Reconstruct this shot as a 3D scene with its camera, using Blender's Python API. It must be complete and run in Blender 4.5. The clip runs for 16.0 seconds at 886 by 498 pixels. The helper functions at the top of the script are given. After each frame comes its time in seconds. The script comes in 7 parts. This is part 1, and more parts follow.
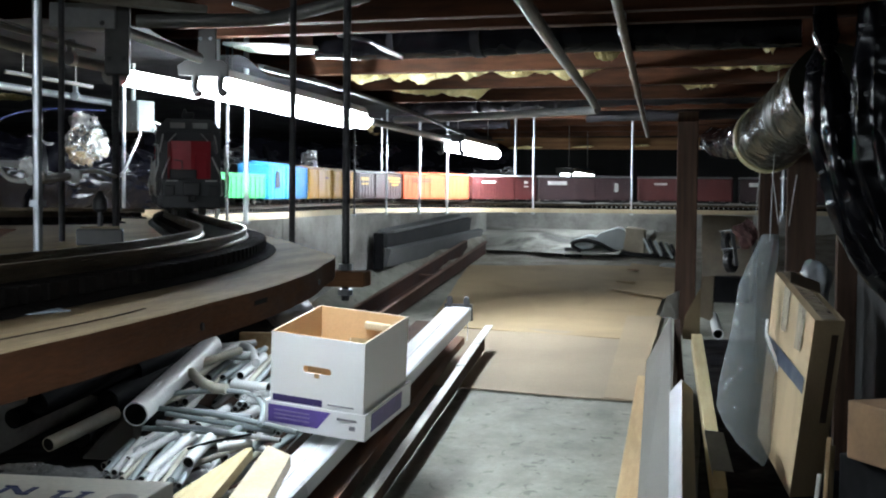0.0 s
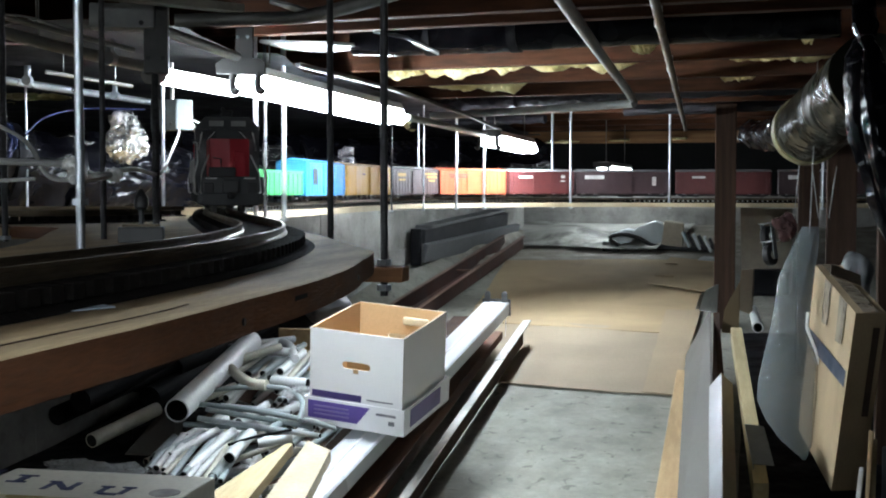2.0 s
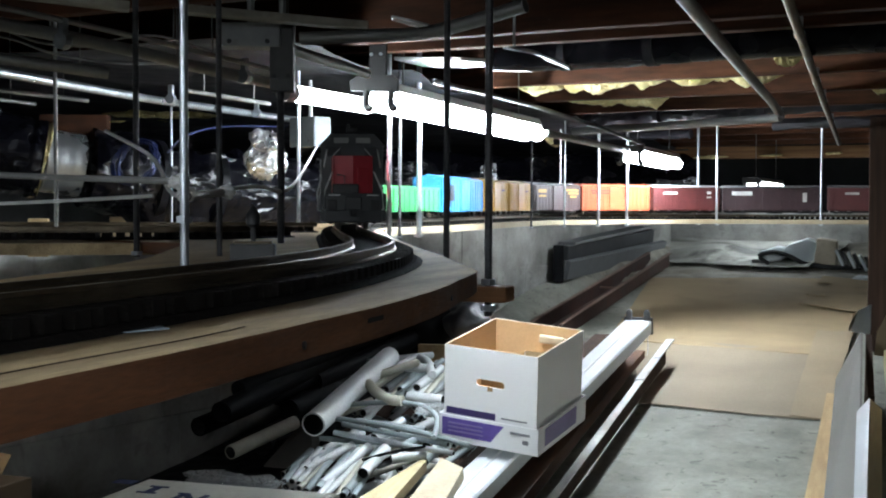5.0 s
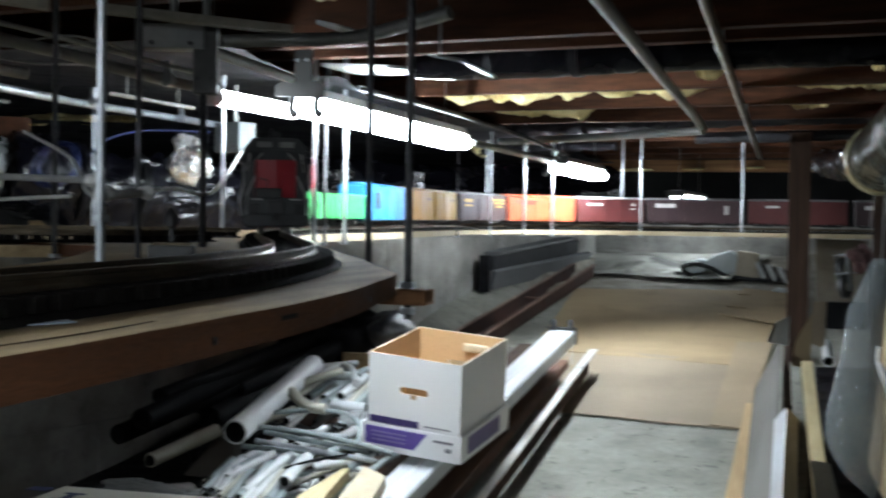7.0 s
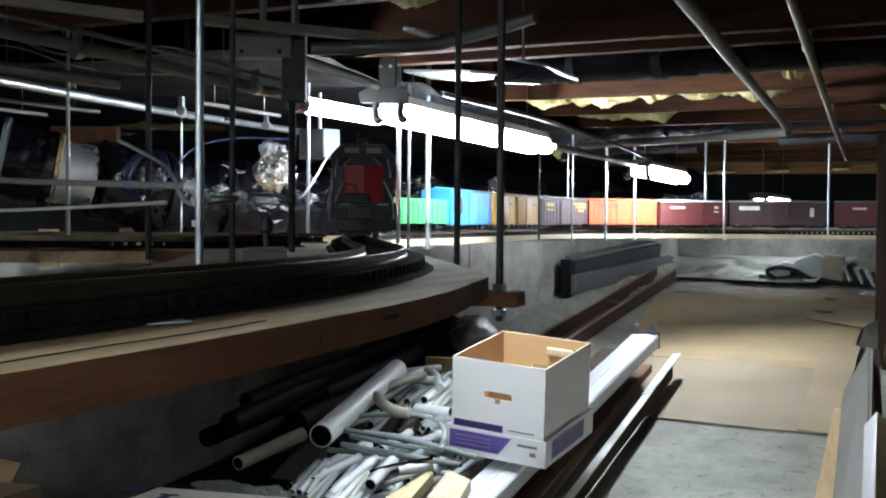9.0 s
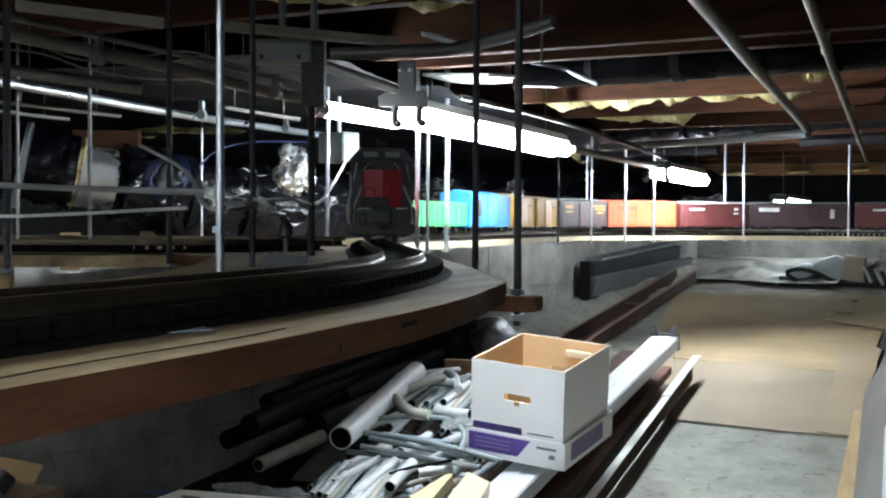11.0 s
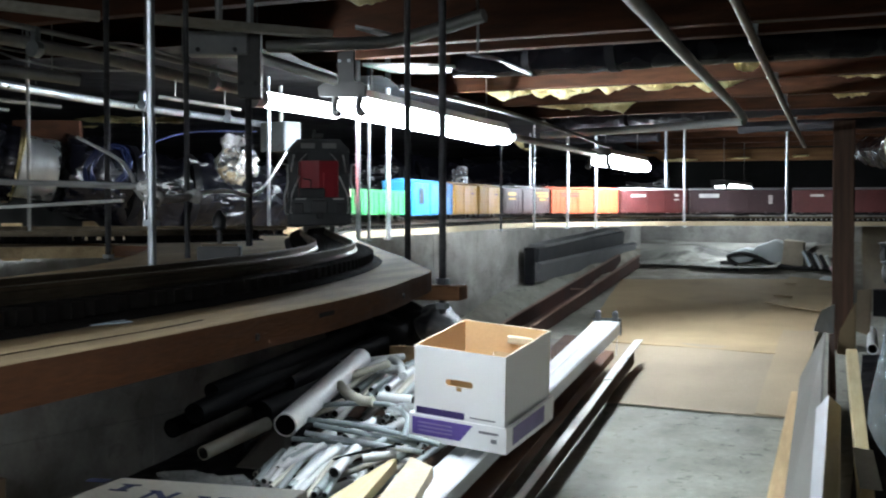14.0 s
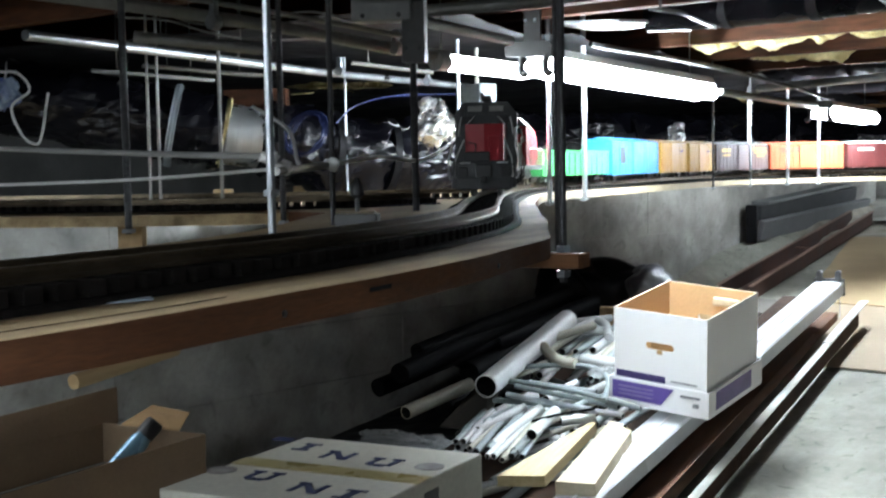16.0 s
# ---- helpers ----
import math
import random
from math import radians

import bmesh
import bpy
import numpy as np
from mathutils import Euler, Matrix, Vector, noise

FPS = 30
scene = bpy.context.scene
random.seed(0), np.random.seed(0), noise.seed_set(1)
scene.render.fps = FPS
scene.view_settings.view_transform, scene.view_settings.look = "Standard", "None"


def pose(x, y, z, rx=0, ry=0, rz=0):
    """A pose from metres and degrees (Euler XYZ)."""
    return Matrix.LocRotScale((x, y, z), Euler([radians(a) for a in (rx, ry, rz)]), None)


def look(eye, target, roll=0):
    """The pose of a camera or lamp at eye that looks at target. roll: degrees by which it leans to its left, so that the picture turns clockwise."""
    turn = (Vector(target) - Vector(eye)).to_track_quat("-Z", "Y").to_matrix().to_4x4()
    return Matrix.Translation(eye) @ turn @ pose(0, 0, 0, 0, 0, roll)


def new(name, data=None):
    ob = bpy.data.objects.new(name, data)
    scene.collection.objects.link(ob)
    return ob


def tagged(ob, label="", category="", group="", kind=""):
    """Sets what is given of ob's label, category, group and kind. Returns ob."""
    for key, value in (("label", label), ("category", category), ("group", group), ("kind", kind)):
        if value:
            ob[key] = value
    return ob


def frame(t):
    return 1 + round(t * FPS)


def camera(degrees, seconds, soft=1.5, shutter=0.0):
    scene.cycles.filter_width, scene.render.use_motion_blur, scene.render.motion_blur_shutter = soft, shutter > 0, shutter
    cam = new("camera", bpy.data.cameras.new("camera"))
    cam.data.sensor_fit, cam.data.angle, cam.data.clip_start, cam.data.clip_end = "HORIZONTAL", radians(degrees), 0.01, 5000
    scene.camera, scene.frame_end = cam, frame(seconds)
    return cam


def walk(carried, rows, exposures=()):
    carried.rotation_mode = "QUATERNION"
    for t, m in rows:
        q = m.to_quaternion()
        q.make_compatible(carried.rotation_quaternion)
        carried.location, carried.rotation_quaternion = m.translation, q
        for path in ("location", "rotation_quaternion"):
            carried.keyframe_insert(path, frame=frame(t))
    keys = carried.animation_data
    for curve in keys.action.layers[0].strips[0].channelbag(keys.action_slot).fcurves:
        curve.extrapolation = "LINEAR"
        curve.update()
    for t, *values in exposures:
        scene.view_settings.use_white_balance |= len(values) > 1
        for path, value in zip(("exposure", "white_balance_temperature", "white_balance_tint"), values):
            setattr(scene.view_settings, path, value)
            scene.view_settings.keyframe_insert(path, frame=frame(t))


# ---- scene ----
cam = camera(38.69, 16.0, 2.0, 0.5)
PATH = [
    (0, (0.0000, -0.0000, 0.7500), (-0.3710, 1.9634, 0.6636), 0.60),
    (0.5, (-0.0039, -0.0013, 0.7506), (-0.4026, 1.9565, 0.6623), 0.57),
    (1, (-0.0010, -0.0076, 0.7508), (-0.4171, 1.9468, 0.6639), 0.25),
    (1.5, (-0.0026, -0.0060, 0.7502), (-0.4393, 1.9437, 0.6605), 0.16),
    (2, (0.0003, -0.0046, 0.7497), (-0.4286, 1.9466, 0.6558), 0.07),
    (2.5, (-0.0055, -0.0030, 0.7495), (-0.4382, 1.9481, 0.6714), 0.68),
    (3, (-0.0177, 0.0029, 0.7480), (-0.5275, 1.9344, 0.6515), 0.98),
    (3.5, (0.0073, 0.0110, 0.7501), (-0.6520, 1.8975, 0.6696), -0.07),
    (3.7, (0.0156, 0.0160, 0.7531), (-0.6549, 1.8991, 0.6876), 0.07),
    (5.8, (0.0387, 0.0382, 0.7481), (-0.5831, 1.9375, 0.6689), 0.42),
    (6, (0.0406, 0.0354, 0.7467), (-0.5032, 1.9585, 0.6705), 0.51),
    (6.5, (0.0483, 0.0343, 0.7461), (-0.3387, 1.9953, 0.6787), -0.33),
    (7, (0.0426, 0.0380, 0.7447), (-0.5076, 1.9602, 0.6928), 0.84),
    (7.5, (0.0324, 0.0309, 0.7452), (-0.6208, 1.9205, 0.6935), -0.19),
    (8, (0.0281, 0.0320, 0.7439), (-0.6040, 1.9278, 0.6634), -0.12),
    (8.5, (0.0310, 0.0258, 0.7416), (-0.6332, 1.9115, 0.6891), 0.47),
    (10.8, (0.0383, 0.0180, 0.7462), (-0.6370, 1.9002, 0.7089), 0.25),
    (11, (0.0387, 0.0143, 0.7463), (-0.6592, 1.8881, 0.7034), 0.28),
    (11.5, (0.0730, 0.0270, 0.7500), (-0.6768, 1.8808, 0.7156), -0.92),
    (12, (0.1444, 0.0526, 0.7529), (-0.6272, 1.8969, 0.6970), -2.36),
    (12.5, (0.1589, 0.0496, 0.7582), (-0.6044, 1.8978, 0.7167), -1.50),
    (13, (0.1417, 0.0466, 0.7515), (-0.5678, 1.9151, 0.6798), -1.36),
    (13.5, (0.0885, 0.0135, 0.7487), (-0.5004, 1.9225, 0.6551), 0.61),
    (14, (0.0743, -0.0157, 0.7517), (-0.5488, 1.8837, 0.6873), -0.07),
    (14.5, (0.1243, 0.0148, 0.7471), (-0.6454, 1.8587, 0.6597), -0.17),
    (15, (0.1633, 0.0325, 0.7493), (-0.7381, 1.8157, 0.6635), -1.10),
    (15.5, (0.1779, 0.0425, 0.7611), (-0.7534, 1.8108, 0.6842), -1.49),
    (16, (0.1714, 0.0568, 0.7580), (-0.7961, 1.8026, 0.6317), -1.13),
]
walk(cam, [(t, look(eye, target, roll)) for t, eye, target, roll in PATH], exposures=((0, 0.61), (3.7, 0.58), (6, 0.50), (8.7, 0.48), (11, 0.62), (12.5, 0.60), (14.5, 0.69), (15.5, 0.90), (16, 1.04)))

# ---- world and large lights ----
world = bpy.data.worlds.new("world")
world.use_nodes = True
world.node_tree.nodes["Background"].inputs[0].default_value = (0.5, 0.6, 0.8, 1)
world.node_tree.nodes["Background"].inputs[1].default_value = 0.0
scene.world = world
TUBE_POWER = 74.0

# ---- materials ----
MATS = {}


def mat(name, a, b=None, rough=0.6, metal=0.0, scale=12.0, bump=0.15, fine=90.0, stretch=(1, 1, 1), grime=0.25, island=0.0, coat=0.0, objvar=0.0, bumpd=0.004, detail=6.0, spec=0.5, speck=0.09, place=False):
    """A surface with two scales of colour change, roughness change and fine relief."""
    if name in MATS:
        return MATS[name]
    m = bpy.data.materials.new(name)
    m.use_nodes = True
    nt = m.node_tree
    N, L = nt.nodes, nt.links
    bs = N["Principled BSDF"]
    b = b or tuple(c * 0.7 for c in a)
    tc = N.new("ShaderNodeTexCoord")
    mp = N.new("ShaderNodeMapping")
    mp.inputs["Scale"].default_value = stretch
    L.new(N.new("ShaderNodeNewGeometry").outputs["Position"] if place else tc.outputs["Object"], mp.inputs[0])
    n1 = N.new("ShaderNodeTexNoise")
    n1.inputs["Scale"].default_value, n1.inputs["Detail"].default_value = scale, detail
    n2 = N.new("ShaderNodeTexNoise")
    n2.inputs["Scale"].default_value, n2.inputs["Detail"].default_value = fine, min(detail, 4)
    n3 = N.new("ShaderNodeTexNoise")
    n3.inputs["Scale"].default_value, n3.inputs["Detail"].default_value = max(scale * 0.22, 1.2), 3
    for n in (n1, n2, n3):
        L.new(mp.outputs[0], n.inputs["Vector"])
    r1 = N.new("ShaderNodeValToRGB")
    r1.color_ramp.elements[0].position, r1.color_ramp.elements[1].position = 0.36, 0.66
    r1.color_ramp.elements[0].color, r1.color_ramp.elements[1].color = (*b, 1), (*a, 1)
    L.new(n1.outputs[0], r1.inputs[0])
    mix = N.new("ShaderNodeMix")
    mix.data_type, mix.blend_type = "RGBA", "MULTIPLY"
    mix.inputs[0].default_value = 1.0
    r3 = N.new("ShaderNodeMapRange")
    r3.inputs["From Min"].default_value, r3.inputs["From Max"].default_value = 0.3, 0.7
    r3.inputs["To Min"].default_value, r3.inputs["To Max"].default_value = 1 - grime, 1.0
    L.new(n3.outputs[0], r3.inputs[0])
    L.new(r1.outputs[0], mix.inputs[6])
    L.new(r3.outputs[0], mix.inputs[7])
    out = mix.outputs[2]
    mix2 = N.new("ShaderNodeMix")
    mix2.data_type, mix2.blend_type = "RGBA", "MULTIPLY"
    mix2.inputs[0].default_value = 1.0
    r2 = N.new("ShaderNodeMapRange")
    r2.inputs["From Min"].default_value, r2.inputs["From Max"].default_value = 0.3, 0.7
    r2.inputs["To Min"].default_value, r2.inputs["To Max"].default_value = 1 - speck, 1 + speck * 0.45
    L.new(n2.outputs[0], r2.inputs[0])
    L.new(out, mix2.inputs[6])
    L.new(r2.outputs[0], mix2.inputs[7])
    out = mix2.outputs[2]
    if island or objvar:
        src = N.new("ShaderNodeNewGeometry").outputs["Random Per Island"] if island else N.new("ShaderNodeObjectInfo").outputs["Random"]
        rr = N.new("ShaderNodeMapRange")
        v = island or objvar
        rr.inputs["To Min"].default_value, rr.inputs["To Max"].default_value = 1 - v, 1.0
        L.new(src, rr.inputs[0])
        mix3 = N.new("ShaderNodeMix")
        mix3.data_type, mix3.blend_type = "RGBA", "MULTIPLY"
        mix3.inputs[0].default_value = 1.0
        L.new(out, mix3.inputs[6])
        L.new(rr.outputs[0], mix3.inputs[7])
        out = mix3.outputs[2]
    L.new(out, bs.inputs["Base Color"])
    rg = N.new("ShaderNodeMapRange")
    rg.inputs["From Min"].default_value, rg.inputs["From Max"].default_value = 0.3, 0.7
    rg.inputs["To Min"].default_value, rg.inputs["To Max"].default_value = max(rough - 0.1, 0.04), min(rough + 0.12, 1)
    L.new(n1.outputs[0], rg.inputs[0])
    L.new(rg.outputs[0], bs.inputs["Roughness"])
    bs.inputs["Metallic"].default_value = metal
    bs.inputs["Specular IOR Level"].default_value = spec
    bs.inputs["Coat Weight"].default_value = coat
    if bump:
        bp = N.new("ShaderNodeBump")
        bp.inputs["Strength"].default_value, bp.inputs["Distance"].default_value = bump, bumpd
        add = N.new("ShaderNodeMath")
        add.operation = "ADD"
        L.new(n1.outputs[0], add.inputs[0])
        L.new(n2.outputs[0], add.inputs[1])
        L.new(add.outputs[0], bp.inputs["Height"])
        L.new(bp.outputs[0], bs.inputs["Normal"])
    MATS[name] = m
    return m


def glow(name, colour, power):
    m = bpy.data.materials.new(name)
    m.use_nodes = True
    bs = m.node_tree.nodes["Principled BSDF"]
    bs.inputs["Base Color"].default_value = (0.9, 0.9, 0.9, 1)
    bs.inputs["Emission Color"].default_value = (*colour, 1)
    bs.inputs["Emission Strength"].default_value = power
    return m


# the next two glow in unseen lamps added to brighten the near side
FILL_LEFT = glow("fill tube left", (0.865, 0.975, 1.055), TUBE_POWER * 0.74)
FILL_RIGHT = glow("fill tube right", (0.865, 0.975, 1.055), TUBE_POWER * 0.32)
TUBE_FAR = glow("far lit tube", (0.865, 0.975, 1.055), TUBE_POWER * 0.12)
TUBE_LOW = glow("low lit tube", (0.865, 0.975, 1.055), TUBE_POWER * 0.16)
TUBE_TAIL = glow("tail lit tube", (0.865, 0.975, 1.055), TUBE_POWER * 0.35)
TUBE_NEXT = glow("next lit tube", (0.865, 0.975, 1.055), TUBE_POWER * 0.95)
TUBE = glow("lit tube", (0.865, 0.975, 1.055), TUBE_POWER)
CONCRETE = mat("concrete floor", (0.32, 0.316, 0.272), (0.25, 0.247, 0.213), 0.75, scale=30, bump=0.15, fine=110, grime=0.3)


def stain_or_shade(m, scale, low, high, dark, seed=0.0, place=False):
    """Lays irregular darker blotches with soft ragged edges over a surface."""
    nt = m.node_tree
    N, L = nt.nodes, nt.links
    bs = N["Principled BSDF"]
    src = bs.inputs["Base Color"].links[0].from_socket
    tc = N.new("ShaderNodeTexCoord")
    mp = N.new("ShaderNodeMapping")
    mp.inputs["Location"].default_value = (seed, seed * 2, 0)
    nz = N.new("ShaderNodeTexNoise")
    nz.inputs["Scale"].default_value, nz.inputs["Detail"].default_value = scale, 5
    nz.inputs["Distortion"].default_value = 0.8
    mr = N.new("ShaderNodeMapRange")
    mr.inputs["From Min"].default_value, mr.inputs["From Max"].default_value = low, high
    mr.inputs["To Min"].default_value, mr.inputs["To Max"].default_value = 1.0, dark
    mx = N.new("ShaderNodeMix")
    mx.data_type, mx.blend_type = "RGBA", "MULTIPLY"
    mx.inputs[0].default_value = 1.0
    L.new(N.new("ShaderNodeNewGeometry").outputs["Position"] if place else tc.outputs["Object"], mp.inputs[0])
    L.new(mp.outputs[0], nz.inputs["Vector"])
    L.new(nz.outputs[0], mr.inputs[0])
    L.new(src, mx.inputs[6])
    L.new(mr.outputs[0], mx.inputs[7])
    L.new(mx.outputs[2], bs.inputs["Base Color"])


stain_or_shade(CONCRETE, 9.0, 0.6, 0.72, 0.86, 1.0)
stain_or_shade(CONCRETE, 22.0, 0.61, 0.67, 0.6, 4.0)
stain_or_shade(CONCRETE, 3.2, 0.52, 0.66, 0.84, 9.0)
WALLC = mat("concrete wall", (0.50, 0.49, 0.46), (0.32, 0.31, 0.288), 0.9, scale=7, bump=0.12, fine=60, grime=0.4, place=True)
stain_or_shade(WALLC, 2.2, 0.5, 0.66, 0.72, 5.0, True)
stain_or_shade(WALLC, 14.0, 0.58, 0.68, 0.8, 7.0, True)
# concrete with the outer walls' darkness put into its colour
UNLITWALL = mat("concrete darkened for shade", (0.09, 0.09, 0.087), (0.05, 0.05, 0.048), 0.9, scale=4, bump=0.4, fine=50, grime=0.45)
SOIL = mat("dirt", (0.52, 0.49, 0.42), (0.30, 0.275, 0.225), 0.95, scale=9, bump=0.8, fine=60, grime=0.4, bumpd=0.02)
CARD = mat("cardboard", (0.44, 0.33, 0.197), (0.385, 0.285, 0.165), 0.85, scale=4, bump=0.1, fine=140, stretch=(1, 3, 1), grime=0.2)
stain_or_shade(CARD, 3.0, 0.55, 0.72, 0.82, 2.0)
CARDG = mat("grey cardboard", (0.36, 0.29, 0.21), (0.30, 0.24, 0.17), 0.85, scale=4, bump=0.1, fine=140, grime=0.25)
CARDIN = mat("cardboard inside", (0.50, 0.325, 0.17), (0.45, 0.285, 0.145), 0.85, scale=5, bump=0.08, fine=160, grime=0.12)
WHITEBOX = mat("white printed board", (0.86, 0.86, 0.87), (0.85, 0.85, 0.86), 0.6, scale=3, bump=0.01, fine=200, grime=0.03, detail=2, speck=0.015)
PURPLE = mat("purple print", (0.13, 0.08, 0.36), (0.11, 0.07, 0.32), 0.55, scale=8, bump=0.03, grime=0.12)
PURPLED = mat("dark purple print", (0.05, 0.03, 0.16), None, 0.55, scale=8, bump=0.03, grime=0.1)
PLY = mat("plywood face", (0.62, 0.46, 0.26), (0.38, 0.26, 0.135), 0.7, scale=5, bump=0.5, fine=60, stretch=(8, 0.9, 8), grime=0.35, speck=0.25)
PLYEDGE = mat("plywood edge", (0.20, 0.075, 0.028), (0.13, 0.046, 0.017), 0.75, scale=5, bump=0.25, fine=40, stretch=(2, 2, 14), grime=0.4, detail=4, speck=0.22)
JOIST = mat("joist timber", (0.150, 0.062, 0.033), (0.080, 0.035, 0.020), 0.8, scale=6, bump=0.3, fine=50, stretch=(0.6, 9, 9), grime=0.5, objvar=0.4, spec=0.15)
SUBF = mat("subfloor", (0.05, 0.034, 0.026), (0.03, 0.02, 0.015), 0.85, scale=5, bump=0.2, grime=0.4, spec=0.15)
DARKWOOD = mat("dark timber", (0.075, 0.042, 0.028), (0.04, 0.022, 0.015), 0.8, spec=0.2, scale=7, bump=0.3, fine=60, stretch=(9, 9, 0.6), grime=0.4)
PINE = mat("pine", (0.62, 0.44, 0.24), (0.50, 0.33, 0.16), 0.65, scale=6, bump=0.2, fine=60, stretch=(9, 0.6, 9), grime=0.25)
PALEWOOD = mat("pale stick", (0.66, 0.56, 0.34), (0.55, 0.44, 0.24), 0.65, scale=6, bump=0.2, fine=60, stretch=(9, 0.6, 9), grime=0.25)
OLDWOOD = mat("red-brown plank", (0.20, 0.09, 0.05), (0.11, 0.05, 0.03), 0.75, scale=6, bump=0.3, fine=60, stretch=(9, 0.5, 9), grime=0.4)
INSUL = mat("yellow insulation", (0.88, 0.76, 0.40), (0.70, 0.56, 0.24), 0.95, scale=14, bump=0.8, fine=120, grime=0.2, bumpd=0.02)
GALV = mat("galvanised steel", (0.62, 0.66, 0.70), (0.45, 0.49, 0.53), 0.36, 0.9, scale=20, bump=0.05, fine=160, grime=0.25)
DULL = mat("dull conduit", (0.42, 0.42, 0.41), (0.30, 0.30, 0.29), 0.5, 0.7, scale=14, bump=0.08, grime=0.35)
BLACKROD = mat("threaded rod", (0.10, 0.10, 0.105), (0.06, 0.06, 0.065), 0.42, 0.8, scale=30, bump=0.4, fine=400, stretch=(1, 1, 4), grime=0.2)
FOIL = mat("foil", (0.86, 0.87, 0.88), (0.74, 0.75, 0.76), 0.26, 0.95, scale=16, bump=1.0, fine=45, grime=0.1, bumpd=0.02)
BLACKPL = mat("black plastic", (0.006, 0.006, 0.008), (0.003, 0.003, 0.004), 0.2, 0.0, scale=12, bump=0.22, fine=22, grime=0.3, bumpd=0.02, detail=0.8, spec=0.09)
BLACKWRAP = mat("black wrapping", (0.006, 0.006, 0.009), (0.003, 0.003, 0.005), 0.22, 0.0, scale=8, bump=0.55, fine=20, grime=0.3, bumpd=0.03, detail=0.9, spec=0.25, stretch=(1, 1, 1.8))
# black plastic of the bags; also fills gaps that are only in shadow
BLACKMATT = mat("matt black plastic and gap fill", (0.007, 0.007, 0.009), (0.004, 0.004, 0.005), 0.5, 0.0, scale=7, bump=0.4, fine=16, grime=0.3, bumpd=0.02, detail=0.8, spec=0.12)
DUCTSK = mat("duct skin", (0.034, 0.034, 0.026), (0.020, 0.020, 0.015), 0.24, 0.0, scale=6, bump=0.6, fine=14, grime=0.35, bumpd=0.03, detail=0.8, spec=0.04)
# near-black colour standing for the shade inside the pipes
BORE_SHADE = mat("shaded pipe bore", (0.03, 0.03, 0.03), (0.015, 0.015, 0.015), 0.8, scale=20, bump=0.2, grime=0.3, spec=0.2)
PVC = mat("white pvc", (0.70, 0.725, 0.73), (0.56, 0.585, 0.59), 0.42, scale=9, bump=0.05, fine=100, grime=0.3, objvar=0.2)
PVCG = mat("grey pvc", (0.33, 0.38, 0.39), (0.25, 0.295, 0.305), 0.42, scale=9, bump=0.05, fine=100, grime=0.3, objvar=0.25)
CREAM = mat("cream pvc", (0.50, 0.48, 0.40), (0.40, 0.38, 0.31), 0.5, scale=9, bump=0.05, fine=100, grime=0.35, objvar=0.15)
BLACKABS = mat("black pipe", (0.004, 0.004, 0.005), (0.003, 0.003, 0.004), 0.65, scale=9, bump=0.05, grime=0.3, spec=0.06)
FIXT = mat("white enamel", (0.82, 0.82, 0.82), (0.78, 0.78, 0.78), 0.4, scale=7, bump=0.02, fine=80, grime=0.1)
SOCKET = mat("socket plastic", (0.10, 0.10, 0.10), (0.06, 0.06, 0.06), 0.5, scale=20, bump=0.05, grime=0.3)
RAIL = mat("brass rail", (0.20, 0.16, 0.11), (0.10, 0.08, 0.055), 0.42, 0.85, scale=25, bump=0.05, grime=0.4)
TIE = mat("black tie", (0.014, 0.011, 0.010), (0.008, 0.007, 0.006), 0.85, spec=0.08, scale=30, bump=0.4, fine=200, stretch=(1, 1, 1), grime=0.3)
WHITECABLE = mat("white cable", (0.85, 0.85, 0.83), (0.75, 0.75, 0.73), 0.5, scale=12, bump=0.03, grime=0.25)
BLUECABLE = mat("blue cable", (0.010, 0.018, 0.075), (0.007, 0.013, 0.055), 0.45, scale=12, bump=0.03, grime=0.25)
BLACKCABLE = mat("black cable", (0.012, 0.012, 0.013), None, 0.5, scale=12, bump=0.05, grime=0.25)
HARDBOARD = mat("grey hardboard", (0.15, 0.14, 0.125), (0.115, 0.108, 0.095), 0.7, scale=4, bump=0.1, fine=120, grime=0.3)
WHITEPL = mat("white plastic sheet", (0.78, 0.82, 0.83), (0.66, 0.70, 0.71), 0.4, scale=6, bump=0.6, fine=30, grime=0.2, bumpd=0.01)
STEELB = mat("rusty steel", (0.12, 0.06, 0.047), (0.06, 0.033, 0.028), 0.6, 0.35, scale=10, bump=0.3, fine=80, grime=0.4)
REDPAINT = mat("red train paint", (0.52, 0.02, 0.035), (0.46, 0.018, 0.03), 0.42, scale=18, bump=0.03, grime=0.2)
GREYPAINT = mat("grey train paint", (0.04, 0.042, 0.046), (0.03, 0.032, 0.035), 0.45, scale=18, bump=0.04, grime=0.3)
BLACKPAINT = mat("black train paint", (0.02, 0.02, 0.022), None, 0.5, scale=20, bump=0.05, grime=0.3)
WHITEPAINT = mat("white train paint", (0.78, 0.78, 0.76), None, 0.45, scale=18, bump=0.02, grime=0.15)
GREENPAINT = mat("green train paint", (0.04, 0.32, 0.09), (0.03, 0.27, 0.075), 0.42, scale=18, bump=0.03, grime=0.2)
BLUEPAINT = mat("blue train paint", (0.025, 0.21, 0.46), (0.02, 0.18, 0.41), 0.42, scale=18, bump=0.03, grime=0.2)
YELLOWPAINT = mat("yellow train paint", (0.48, 0.27, 0.045), (0.42, 0.23, 0.04), 0.45, scale=14, bump=0.03, grime=0.25)
ORANGEPAINT = mat("orange train paint", (0.60, 0.115, 0.045), (0.54, 0.10, 0.04), 0.45, scale=14, bump=0.03, grime=0.25)
BROWNPAINT = mat("brown train paint", (0.13, 0.03, 0.03), (0.10, 0.024, 0.024), 0.5, scale=14, bump=0.03, grime=0.3)
